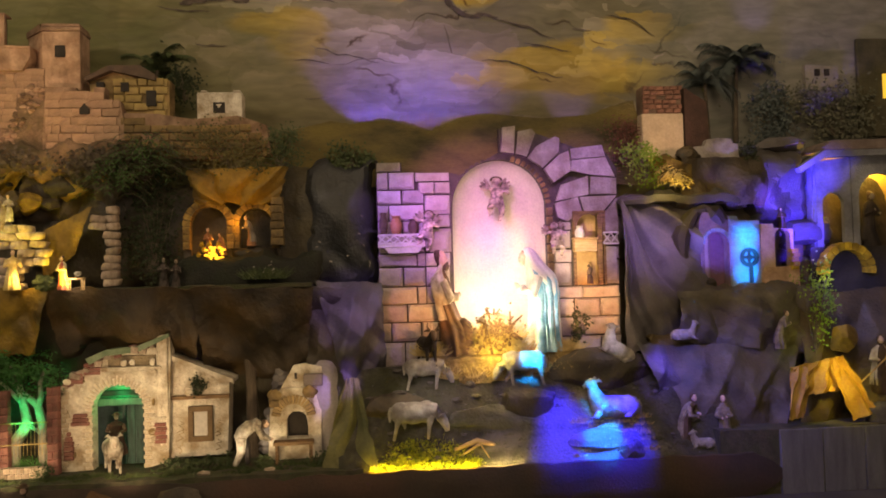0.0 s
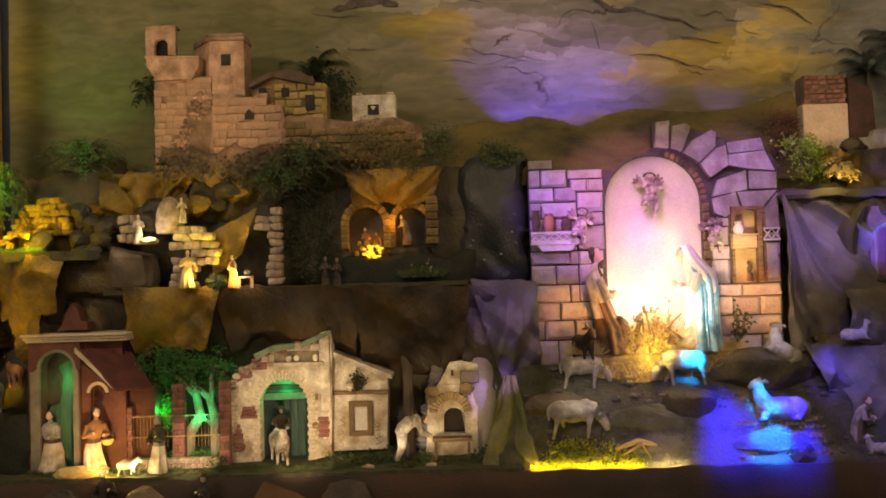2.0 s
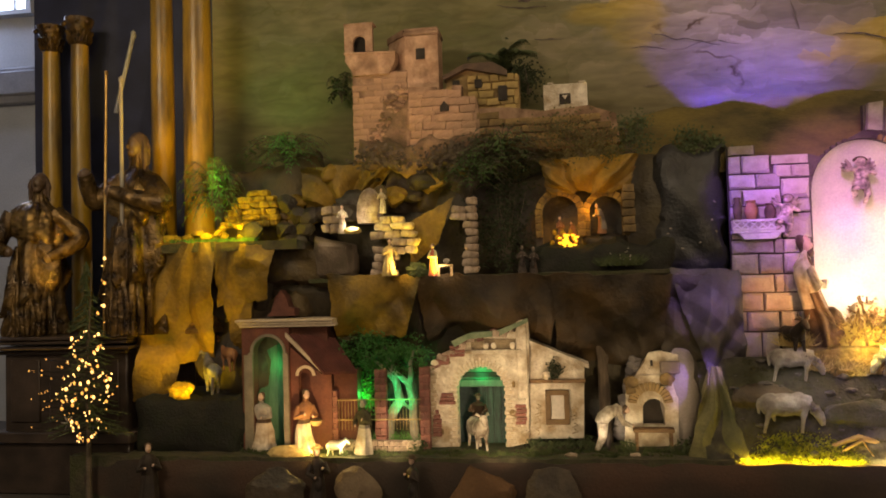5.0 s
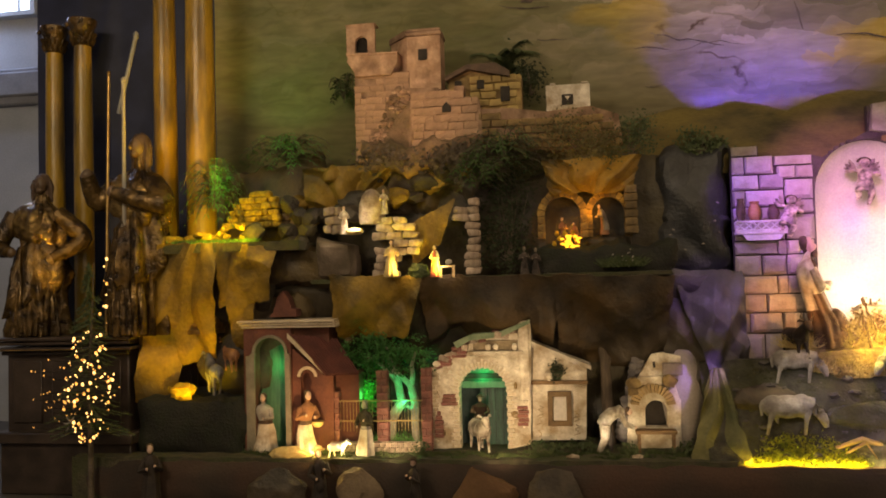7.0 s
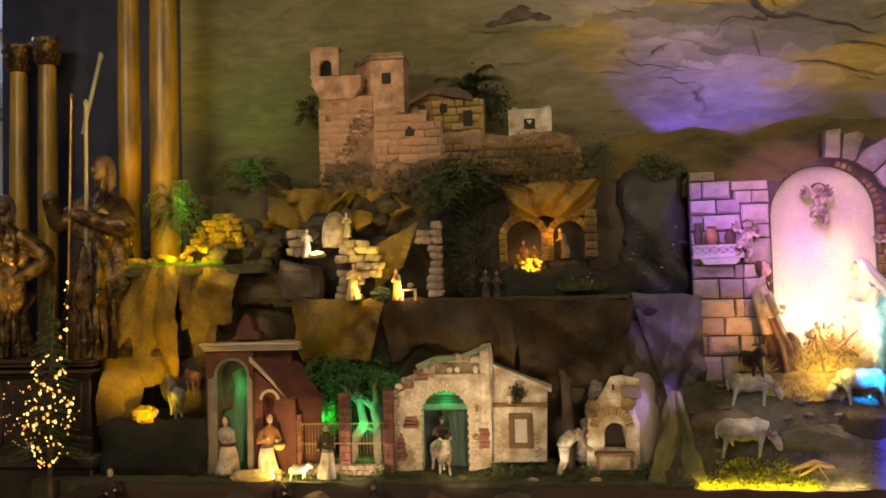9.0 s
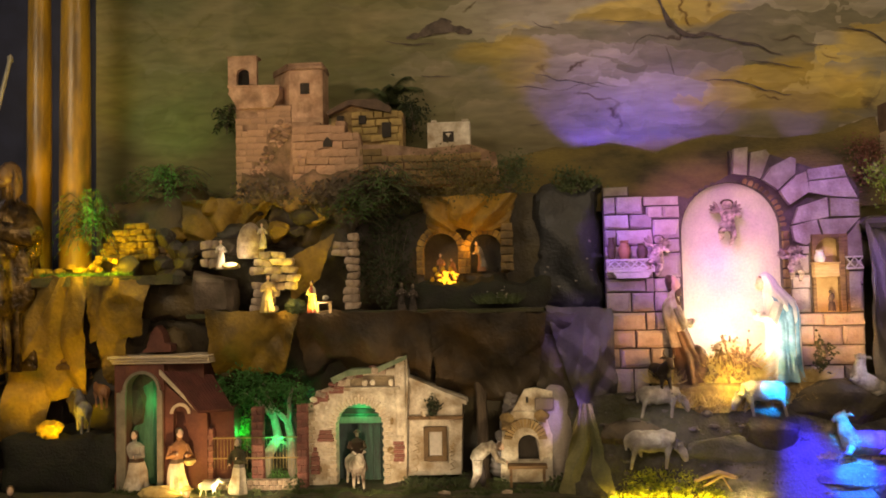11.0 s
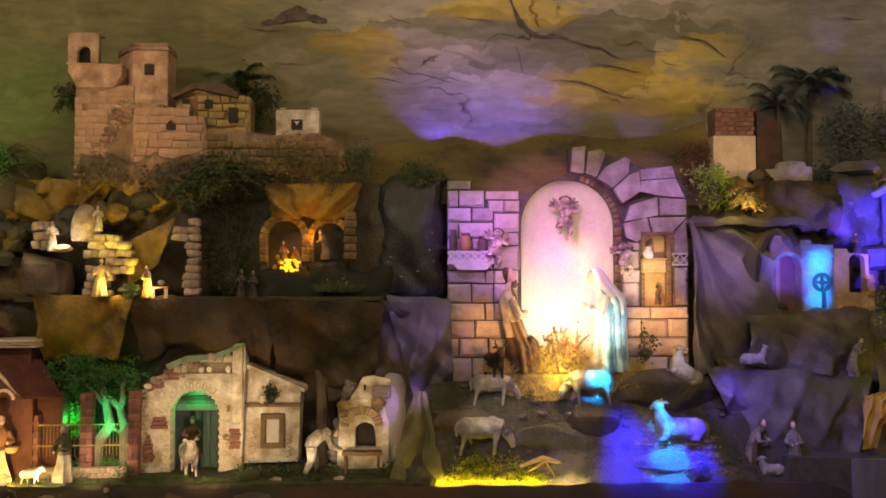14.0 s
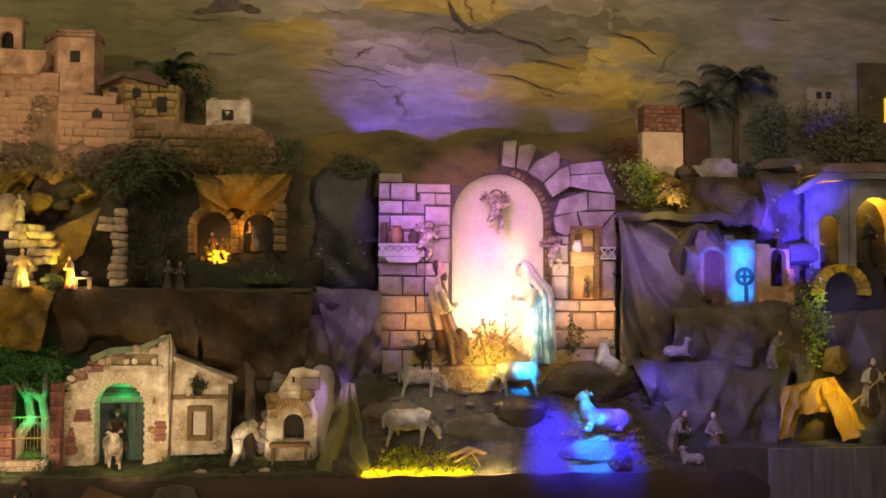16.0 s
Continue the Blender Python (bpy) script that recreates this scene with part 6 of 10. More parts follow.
def gilt_statue(label, base, h, arm, turn, seed):
    """A robed saint of dark gilded wood with deep folds, a slanting mantle, a shawl and long hair, one carved mesh."""
    bm = bmesh.new()
    loft(bm, [(z * h, x * h, y * h, r * h) for z, x, y, r in ((0, 0, 0, 0.155), (0.04, 0, 0, 0.162), (0.14, 0.005, 0, 0.148), (0.26, 0.01, 0, 0.136), (0.38, 0.014, 0, 0.126), (0.48, 0.015, 0, 0.116), (0.56, 0.015, 0, 0.110), (0.64, 0.018, -0.005, 0.122), (0.70, 0.022, -0.01, 0.130), (0.745, 0.026, -0.012, 0.112), (0.785, 0.03, -0.014, 0.068), (0.81, 0.032, -0.016, 0.042), (0.87, 0.034, -0.02, 0.036))], 96, 0, 10, 0.20, seed, 0.82)
    # mantle swung round the hips, its hem slanting
    first = len(bm.verts)
    loft(bm, [(z * h, x * h, y * h, r * h) for z, x, y, r in ((0.20, 0.01, -0.01, 0.150), (0.23, 0.01, -0.012, 0.168), (0.34, 0.012, -0.014, 0.156), (0.46, 0.014, -0.014, 0.140), (0.55, 0.015, -0.012, 0.128), (0.58, 0.015, -0.01, 0.110))], 90, 0, 8, 0.26, seed + 2, 0.84)
    for v in list(bm.verts)[first:]:
        v.co.z += 0.55 * v.co.x + 0.02 * h * math.sin(v.co.x * 40 / h)
    # shawl over the shoulders
    first = len(bm.verts)
    loft(bm, [(z * h, x * h, y * h, r * h) for z, x, y, r in ((0.56, 0.018, -0.012, 0.128), (0.585, 0.018, -0.012, 0.146), (0.66, 0.02, -0.012, 0.150), (0.72, 0.024, -0.012, 0.142), (0.765, 0.028, -0.014, 0.104), (0.80, 0.032, -0.014, 0.056))], 84, 3, 7, 0.20, seed + 5, 0.80)
    for v in list(bm.verts)[first:]:
        v.co.z -= 0.30 * v.co.x
    # long folds falling down the front
    rng = random.Random(seed)
    for k in range(9):
        x = (-0.11 + 0.028 * k) * h
        y = -math.sqrt(max(0.0, (0.15 * h) ** 2 - x * x)) * 0.84
        sway = rng.uniform(-0.03, 0.03) * h
        smooth_tube(bm, [(x + sway, y + 0.01 * h, (0.42 + 0.05 * (k % 3)) * h), (x + 0.5 * sway, y - 0.004 * h, 0.26 * h), (x - 0.3 * sway, y - 0.008 * h, 0.12 * h), (x, y - 0.004 * h, 0.01 * h)], [0.006 * h, 0.016 * h, 0.019 * h, 0.016 * h], 9)
    c = Vector((0.036 * h, -0.036 * h, 0.912 * h))
    blob(bm, c, (0.036 * h, 0.044 * h, 0.054 * h), 0.05, 6, 1, 3)
    blob(bm, c + Vector((-0.004 * h, -0.042 * h, -0.006 * h)), (0.008 * h, 0.012 * h, 0.015 * h), 0, 1, 1, 2)
    blob(bm, c + Vector((0, -0.022 * h, -0.036 * h)), (0.024 * h, 0.022 * h, 0.022 * h), 0.05, 6, 1, 2)
    blob(bm, c + Vector((0.002 * h, 0.018 * h, 0.018 * h)), (0.048 * h, 0.046 * h, 0.052 * h), 0.12, 9, 2, 3)
    blob(bm, c + Vector((0.002 * h, 0.030 * h, -0.040 * h)), (0.050 * h, 0.036 * h, 0.075 * h), 0.30, 11, 2, 3)
    for k in range(11):
        a = math.pi * (-0.06 + 1.12 * k / 10)
        o = c + Vector((0.046 * h * math.cos(a), 0.004 * h + 0.040 * h * max(0, math.sin(a)), 0.030 * h))
        sway = rng.uniform(-0.010, 0.010) * h
        out = 0.012 * h * math.cos(a)
        smooth_tube(bm, [o, o + Vector((out + sway, 0.002 * h, -0.045 * h)), o + Vector((0.2 * out - sway, 0.008 * h, -0.09 * h)), o + Vector((1.3 * out + sway, 0.0, rng.uniform(-0.16, -0.12) * h))], [0.007 * h, 0.012 * h, 0.010 * h, 0.004 * h], 8, 2)
    for s, pts in ((-1, arm[0]), (1, arm[1])):
        joint = [(s * 0.115 * h, -0.02 * h, 0.73 * h)] + [(x * h, y * h, z * h) for x, y, z in pts]
        smooth_tube(bm, joint, [0.058 * h, 0.056 * h, 0.030 * h], 14)
        x, y, z = pts[-1]
        blob(bm, (x * h, y * h, z * h), (0.026 * h, 0.026 * h, 0.032 * h), 0.1, 5, 1, 2)
    for v in bm.verts:
        k = 0.007 * h * noise.noise(v.co * 13 / h + Vector((seed, 0, 0))) + 0.004 * h * noise.noise(v.co * 31 / h)
        v.co += Vector((v.co.x, v.co.y, 0)).normalized() * k * (1 if v.co.z < 0.84 * h else 0.25)
    ob = finish("gilded_statue", bm, [STATUE_GILT, surface("aged_gilt_face", (0.07, 0.042, 0.022), (0.14, 0.088, 0.045), 10, 0.45, 0.3), HAIR, surface("bright_old_gold_shawl", (0.14, 0.080, 0.022), (0.55, 0.36, 0.12), 20, 0.24, 1.0, metal=0.75, fine=50, blotch=(0.05, 0.03, 0.015), blotch_scale=7)])
    ob.matrix_basis = Matrix.Translation(base) @ Euler((0, 0, radians(turn))).to_matrix().to_4x4()
    return tagged(ob, label, "statue", "statues before the altar")


gilt_statue("dark gilded wooden statue of a draped figure, hand on hip", (-4.877, 5.3, 1.105), 1.22, [[(-0.2, -0.06, 0.55), (-0.1, -0.14, 0.5)], [(0.27, -0.02, 0.58), (0.12, -0.12, 0.46)]], 15, 3)
gilt_statue("dark gilded wooden statue of a draped figure holding a staff", (-4.025, 5.24, 1.105), 1.46, [[(-0.2, -0.08, 0.66), (-0.18, -0.16, 0.78)], [(0.22, -0.06, 0.62), (0.02, -0.17, 0.68)]], -20, 7)


def staff(label, top, foot, r, mat):
    bm = bmesh.new()
    tube(bm, [foot, top], r, 8)
    blob(bm, top, (r * 1.5, r * 1.5, r * 2.5), 0, 1, 0, 1)
    return tagged(finish("staff", bm, mat), label, "staff")
staff("thin gilded rod standing before the altar", (-4.168, 5.1, 2.952), (-4.21, 5.1, 1.105), 0.010, GILT)
staff("pale wooden staff held by the gilded statue", (-4.009, 5.02, 2.873), (-4.059, 5.09, 1.105), 0.013, surface("pale_rod", (0.25, 0.22, 0.18), (0.36, 0.32, 0.27), 9, 0.6, 0.1))
staff("short pale rod leaning behind the statue", (-4.247, 5.6, 3.383), (-4.402, 5.6, 2.786), 0.016, surface("grey_rod", (0.2, 0.2, 0.2), (0.3, 0.3, 0.3), 9, 0.6, 0.1))

# little fir with lights before the altar
tree = thing("christmas_tree", (-4.207, 4.9, 0.0), "small dark fir hung with tiny warm lights", "christmas tree")
tx, ty = tree.location.x, 4.9
bm = bmesh.new()
tube(bm, [(tx, ty, 0.0), (tx, ty, 0.9), (tx + 0.04, ty, 1.62)], [0.02, 0.014, 0.003], 8)
part("trunk", bm, TRUNK, tree)
rng = random.Random(4)
bm, lights, cable = bmesh.new(), bmesh.new(), bmesh.new()
spots = []
for k in range(150):
    v = k / 150
    z = 0.46 + 1.12 * v ** 1.25
    r = 0.36 * (1 - v) ** 0.9 + 0.015
    a = rng.uniform(0, 6.28)
    p = Vector((tx, ty, z + 0.05))
    tip = Vector((tx + r * math.cos(a) * rng.uniform(0.6, 1.05), ty + 0.6 * r * math.sin(a), z - 0.06 * r))
    tube(bm, [p, tip], [0.006, 0.002], 4)
    for q in range(16):
        c = p.lerp(tip, 0.25 + 0.75 * q / 16)
        d = Vector((rng.uniform(-1, 1), rng.uniform(-1, 1), rng.uniform(-0.6, 0.8))).normalized() * 0.03
        w = d.orthogonal().normalized() * 0.003
        bm.faces.new([bm.verts.new(x) for x in (c - w, c + d, c + w)])
part("foliage", bm, LEAF_DARK, tree)
dim = bmesh.new()
for k in range(175):
    if k < 12:
        u = k / 12 + rng.uniform(-0.05, 0.05)
        c = Vector((-4.05 - 0.06 * u + rng.gauss(0, 0.022), ty - 0.05, 1.66 - 0.62 * u))
    elif k < 138:
        a, r = rng.uniform(0, 6.28), math.sqrt(rng.random())
        z = 0.80 + 0.37 * r * math.sin(a)
        c = Vector((-4.13 + 0.19 * r * math.cos(a) * (1.05 - 0.5 * max(0, z - 0.8)), ty - 0.14 + rng.uniform(-0.05, 0.05), z))
    else:
        c = Vector((rng.uniform(-4.62, -4.30), ty + rng.uniform(-0.05, 0.1), rng.uniform(0.50, 0.98)))
    spots.append(c)
    s = rng.choice((0.004, 0.005, 0.006, 0.010)) if k < 138 else rng.uniform(0.003, 0.0055)
    blob(lights if k < 138 and k % 5 < 3 else dim, c, (s, s, s * 1.3), 0, 1, 0, 1)
part("bulb_chain", dim, FIRE_DIM, tree, "dim amber bulbs")["kind"] = "stuff"
part("bulb_chain", lights, FIRE, tree, "tiny glowing warm bulbs")["kind"] = "stuff"
spots.sort(key=lambda c: c.z)
tube(cable, [c + Vector((0, 0.012, -0.006)) for c in spots], 0.002, 4)
part("cable", cable, DARK, tree)
star = bmesh.new()
x, z = -4.313, 0.547
for k in range(6):
    a = math.pi * k / 3
    tube(star, [(x, 4.84, z), (x + 0.05 * math.cos(a), 4.84, z + 0.05 * math.sin(a))], [0.008, 0.004], 5)
part("star", star, WOOL, tree, "white star ornament")

# ---- the castle on the hill ----
castle = thing("model_castle", (-2.103, 5.5, 2.3), "pinkish stone model castle with towers and broken walls", "castle")
CASTLE_CORE = surface("castle_joint", (0.24, 0.145, 0.09), (0.38, 0.25, 0.165), 9, 0.95, 0.6, blotch=(0.15, 0.09, 0.055), blotch_scale=8)
tower = part("tower", box(bmesh.new(), -2.478, -2.078, 5.464, 5.68, 2.285, 2.92, 0.004), CASTLE_CORE, castle)
courses(tower, -2.478, -2.25, 2.289, 2.925, 5.46, 14, 3, CASTLE, "stone", 3, 0.003, 0.001, wild=0.6, gone=0.10)
courses(tower, -2.25, -2.078, 2.701, 2.911, 5.46, 5, 2, CASTLE, "stone", 13, 0.003, 0.001, wild=0.5)
EARTHY = surface("worn_brown_plaster", (0.13, 0.08, 0.045), (0.26, 0.165, 0.10), 9, 0.95, 0.9, blotch=(0.085, 0.065, 0.03), blotch_scale=7)
# broken flank: rubble that slants from the keep down to the tower's foot
rng = random.Random(51)
for k in range(64):
    u = 0.28 + 0.72 * k / 64
    x, z = -2.06 - 0.27 * u + rng.uniform(-0.05, 0.07), 2.93 - 0.52 * u + rng.uniform(-0.03, 0.03)
    part("rubble_stone", crag(bmesh.new(), (x, 5.452 + rng.uniform(-0.012, 0.01), z), (rng.uniform(0.012, 0.028), 0.014, rng.uniform(0.008, 0.018)), k, 8), rng.choice((CASTLE, EARTHY, CASTLE_CORE)), castle)
part("worn_patch", crumple(bmesh.new(), -2.27, -2.03, 2.277, 2.70, 5.456, 0.014, 91, 12, 0.02, 0.01, 0.05), EARTHY, castle, "crumbled brown plaster")
part("worn_patch", crumple(bmesh.new(), -2.46, -1.566, 2.20, 2.42, 5.425, 0.03, 92, 9, 0.02, 0.02, 0.07), EARTHY, castle, "crumbled brown plaster")
x0, x1, z0, z1 = -2.517, -2.154, 2.918, 3.064
bm = bmesh.new()
lean = [(0.055, -0.02), (0.050, 0.0), (0.034, 0.03), (0.014, 0.06), (0.002, 0.078), (-0.006, 0.086), (-0.006, 0.10), (0.0, 0.102)]
prism(bm, [(x0 + a, z0 + b) for a, b in lean] + [(x0, z1), (x1, z1 - 0.012), (x1, z0 + 0.07), (x1 - 0.05, z0 - 0.02)], 5.43, 5.66)
prism(bm, [(x0 - 0.008, z1 - 0.012), (x0 - 0.008, z1 + 0.002), (x1 + 0.004, z1 - 0.010), (x1 + 0.004, z1 - 0.024)], 5.42, 5.67)
for k in range(5):
    box(bm, x0 + 0.06 + 0.06 * k, x0 + 0.075 + 0.06 * k, 5.424, 5.432, z0 + 0.02 + 0.012 * (k % 2), z0 + 0.024 + 0.012 * (k % 2))
part("gallery", bm, CASTLE, castle, "projecting gallery with a moulded rim")
x0, x1, z0, z1 = -2.525, -2.318, 3.067, 3.267
belfry = bmesh.new()
arch_wall(belfry, [(x0, z0), (x0, z1), (x1, z1), (x1, z0)], (x0 + x1) / 2 + 0.004, 0.092, z0 + 0.004, z0 + 0.075, 5.44, 5.475)
box(belfry, x0 - 0.006, x1 + 0.006, 5.435, 5.545, z1, z1 + 0.012, 0.003)
b = part("belfry", belfry, CASTLE, castle, "open bell arch")
part("opening", box(bmesh.new(), x0 + 0.02, x1 - 0.01, 5.50, 5.51, z0 + 0.01, z1 - 0.02), DARK, b, "dark bell opening")
# square keep with overhanging cap
x0, x1, z0, z1 = -2.095, -1.851, 2.772, 3.167
keep = bmesh.new()
box(keep, x0, x1, 5.47, 5.66, z0, z1, 0.004)
def receding(bm, near, far, z0, z1n, z1f, deep):
    """An upright wall face that runs back from the plan point near to far, its top sloping between the two heights."""
    (xa, ya), (xb, yb) = near, far
    corners = [(xa, ya, z0), (xb, yb, z0), (xb, yb, z1f), (xa, ya, z1n)]
    vs = [bm.verts.new(c) for c in corners] + [bm.verts.new((x, y + deep, z)) for x, y, z in corners]
    for f in ((0, 1, 2, 3), (7, 6, 5, 4), (0, 4, 5, 1), (1, 5, 6, 2), (2, 6, 7, 3), (3, 7, 4, 0)):
        bm.faces.new([vs[i] for i in f])


receding(keep, (x0 + 0.002, 5.472), (-2.245, 5.64), 2.79, z1, z1 + 0.005, 0.05)
k = part("keep", keep, CASTLE, castle, "square keep")
cap = box(box(bmesh.new(), x0 - 0.008, x1 + 0.006, 5.455, 5.67, z1, z1 + 0.028, 0.006), x0, x1, 5.46, 5.66, z1 + 0.028, z1 + 0.05, 0.006)
receding(cap, (x0 - 0.006, 5.458), (-2.258, 5.64), z1, z1 + 0.045, z1 + 0.04, 0.05)
part("cap", cap, CASTLE_CORE, k)
wx0, wx1, wz0, wz1 = -2.011, -1.946, 2.993, 3.07
part("window", box(bmesh.new(), wx0, wx1, 5.462, 5.48, wz0, wz1), DARK, k, "small dark window")
# ruined curtain wall
low_wall = part("wall", prism(bmesh.new(), [(-2.09, 2.269), (-2.066, 2.79), (-1.867, 2.781), (-1.858, 2.739), (-1.80, 2.735), (-1.795, 2.69), (-1.764, 2.69), (-1.753, 2.785), (-1.687, 2.781), (-1.69, 2.706), (-1.587, 2.688), (-1.57, 2.558), (-1.564, 2.242)], 5.435, 5.56), CASTLE_CORE, castle, "broken battlement wall")
x0, x1, z0, z1 = -2.066, -1.595, 2.256, 2.752
courses(low_wall, x0, x1, z0, z1, 5.43, 9, 4, CASTLE, "stone", 8, 0.006, 0.002, wild=0.55, gone=0.10, inside=lambda x, z: not (x > x0 + 0.72 * (x1 - x0) and z > z1 - 0.03))
ax, az = -1.81, 2.636
part("loophole", prism(bmesh.new(), [(ax - 0.03, az - 0.035), (ax - 0.03, az), (ax, az + 0.035), (ax + 0.03, az), (ax + 0.03, az - 0.035)], 5.405, 5.43), DARK, low_wall)
# ochre house with a hipped roof
HOUSE_STONE = surface("yellow_house_stone", (0.34, 0.24, 0.07), (0.52, 0.39, 0.15), 9, 0.9, 0.6, per_piece=0.2, blotch=(0.20, 0.13, 0.05), blotch_scale=8)
house = part("house", prism(bmesh.new(), [(-1.814, 2.57), (-1.806, 2.845), (-1.658, 2.915), (-1.292, 2.85), (-1.295, 2.519)], 5.525, 5.68), CASTLE_OCHRE, castle, "ochre house with a flat roof")
x0, x1, z0, z1 = -1.656, -1.298, 2.53, 2.862
courses(house, x0, x1, z0, z1, 5.52, 6, 4, HOUSE_STONE, "stone", 9, 0.012, 0.004)
part("roof", prism(bmesh.new(), [(-1.828, 2.86), (-1.672, 2.938), (-1.471, 2.94), (-1.37, 2.877), (-1.371, 2.837), (-1.657, 2.905), (-1.82, 2.835)], 5.47, 5.70), HAIR, house, "dark jutting eaves")
for box_ in ((-1.76, -1.711, 2.772, 2.832), (-1.603, -1.551, 2.769, 2.829), (-1.438, -1.374, 2.67, 2.774)):
    part("window", box(bmesh.new(), box_[0], box_[1], 5.495, 5.515, box_[2], box_[3]), DARK, house)
# long rampart
rampart = part("rampart", prism(bmesh.new(), [(-1.603, 2.314), (-1.594, 2.615), (-1.366, 2.608), (-1.134, 2.57), (-0.827, 2.59), (-0.641, 2.524), (-0.618, 2.33), (-0.989, 2.304)], 5.455, 5.6), CASTLE_CORE, castle, "low ochre rampart")
x0, x1, z0, z1 = -1.59, -0.637, 2.311, 2.584
courses(rampart, x0, x1, z0, z1, 5.45, 5, 9, CASTLE_OCHRE, "stone", 10, 0.014, 0.005, wild=0.5, inside=lambda x, z: z < z1 - 0.03 or x < x0 + 0.2)

cottage = thing("model_cottage", (-0.981, 5.6, 2.584), "small whitewashed flat-roofed model house", "house")
x0, x1, z0, z1 = -1.128, -0.822, 2.555, 2.783
bm = box(bmesh.new(), x0, x1, 5.6, 5.74, z0, z1, 0.005)
part("wall", bm, WHITEWASH, cottage)
part("parapet", box(bmesh.new(), x0 + 0.03, x0 + 0.07, 5.59, 5.62, z1, z1 + 0.012, 0.003), WHITEWASH, cottage)
part("parapet", box(bmesh.new(), x1 - 0.06, x1 - 0.01, 5.59, 5.62, z1, z1 + 0.012, 0.003), WHITEWASH, cottage)
wx0, wx1, wz0, wz1 = -1.017, -0.939, 2.639, 2.711
part("window", prism(bmesh.new(), [(wx0, wz0), (wx0, wz1), (wx1, wz1), (wx1, wz0)], 5.59, 5.61), DARK, cottage)
part("shutter", prism(bmesh.new(), [(wx0 + 0.02, wz1 - 0.015), (wx1 - 0.02, wz1 - 0.015), ((wx0 + wx1) / 2, wz0 + 0.03)], 5.58, 5.588), WHITEWASH, cottage)

# plants of the upper hill
fern("fern", "green fern on the hill beside the columns", (-3.46, 5.25, 1.99), 0.23, 0.36, 70, LEAF, 1, leaf=0.034, droop=0.5)
fern("fern", "spreading green fern on the dark hill", (-3.0, 5.5, 2.30), 0.34, 0.26, 70, LEAF, 2, leaf=0.034, droop=0.45)
fern("shrub", "dark green shrub below the castle", (-1.435, 5.42, 2.175), 0.34, 0.31, 130, SHRUB_GREEN, 3, leaf=0.034)
fern("shrub", "dark green shrub below the castle wall", (-1.613, 5.4, 2.064), 0.26, 0.30, 90, SHRUB_GREEN, 4, leaf=0.034)
OLIVE = surface("olive_leaf", (0.06, 0.055, 0.018), (0.13, 0.11, 0.035), 18, 0.8, 0.2)
bush("shrub", "brownish shrub on the rampart", (-0.873, 5.42, 2.378), (0.24, 0.08, 0.155), 1500, OLIVE, 0.022, 5)
bush("shrub", "dark shrub at the rampart's end", (-0.571, 5.46, 2.368), (0.155, 0.08, 0.14), 900, LEAF_DARK, 0.022, 15)
bush("shrub", "dry dark shrub at the castle's foot", (-1.8, 5.38, 2.29), (0.291, 0.06, 0.078), 420, TRUNK, 0.042, 6, clumps=24)
bush("shrub", "dry dark shrub at the tower's foot", (-2.24, 5.38, 2.29), (0.233, 0.06, 0.062), 320, TRUNK, 0.042, 7, clumps=22)
palm("dark model palm behind the ochre house", (-1.43, 5.76, 2.706), 0.27, 0.25, LEAF_DARK, 2, 16)
bush("shrub", "dark bush beside the ochre house", (-1.24, 5.74, 2.88), (0.10, 0.05, 0.13), 420, LEAF_DIM, 0.03, 9)
fern("shrub", "dark bush behind the castle tower", (-2.632, 5.7, 2.783), 0.101, 0.233, 20, LEAF_DARK, 8)
bush("shrub", "dark bush beside the stable pillar", (-0.096, 5.62, 2.336), (0.163, 0.05, 0.085), 500, LEAF_DARK, 0.03, 18)

# ---- the upper shelf ----
ROUND = {}


def field_stone(parent, x, y, z, w, d, h, mat, seed, turn):
    """A rounded, rough-squared stone; alike stones share one mesh."""
    key = (round(w, 2), round(h, 2), mat.name, seed % 4)
    if key not in ROUND:
        bm, rng = bmesh.new(), random.Random(seed % 4 + round(w * 100) * 7 + round(h * 100))
        r = bmesh.ops.create_icosphere(bm, subdivisions=2, radius=1)
        skew = [rng.uniform(-0.14, 0.14) for _ in range(4)]
        for v in r["verts"]:
            c = [math.copysign(abs(k) ** 0.34, k) for k in v.co]
            v.co = Vector((c[0] * (1 + skew[0] * c[2]) + skew[1] * c[2], c[1], c[2] * (1 + skew[2] * c[0]) + skew[3] * c[0])) * (1 + 0.08 * noise.noise(v.co * 2 + Vector((seed, 0, 0))))
            v.co = Vector((v.co.x * w / 2, v.co.y * d / 2, v.co.z * h / 2))
        me = bpy.data.meshes.new("block")
        bm.to_mesh(me)
        bm.free()
        for p in me.polygons:
            p.use_smooth = True
        me.materials.append(mat)
        ROUND[key] = me
    ob = new("block", ROUND[key])
    ob.parent = parent
    ob.matrix_basis = Matrix.Translation(Vector((x, y, z)) - parent.location) @ Euler((0, turn, 0)).to_matrix().to_4x4()
    return ob


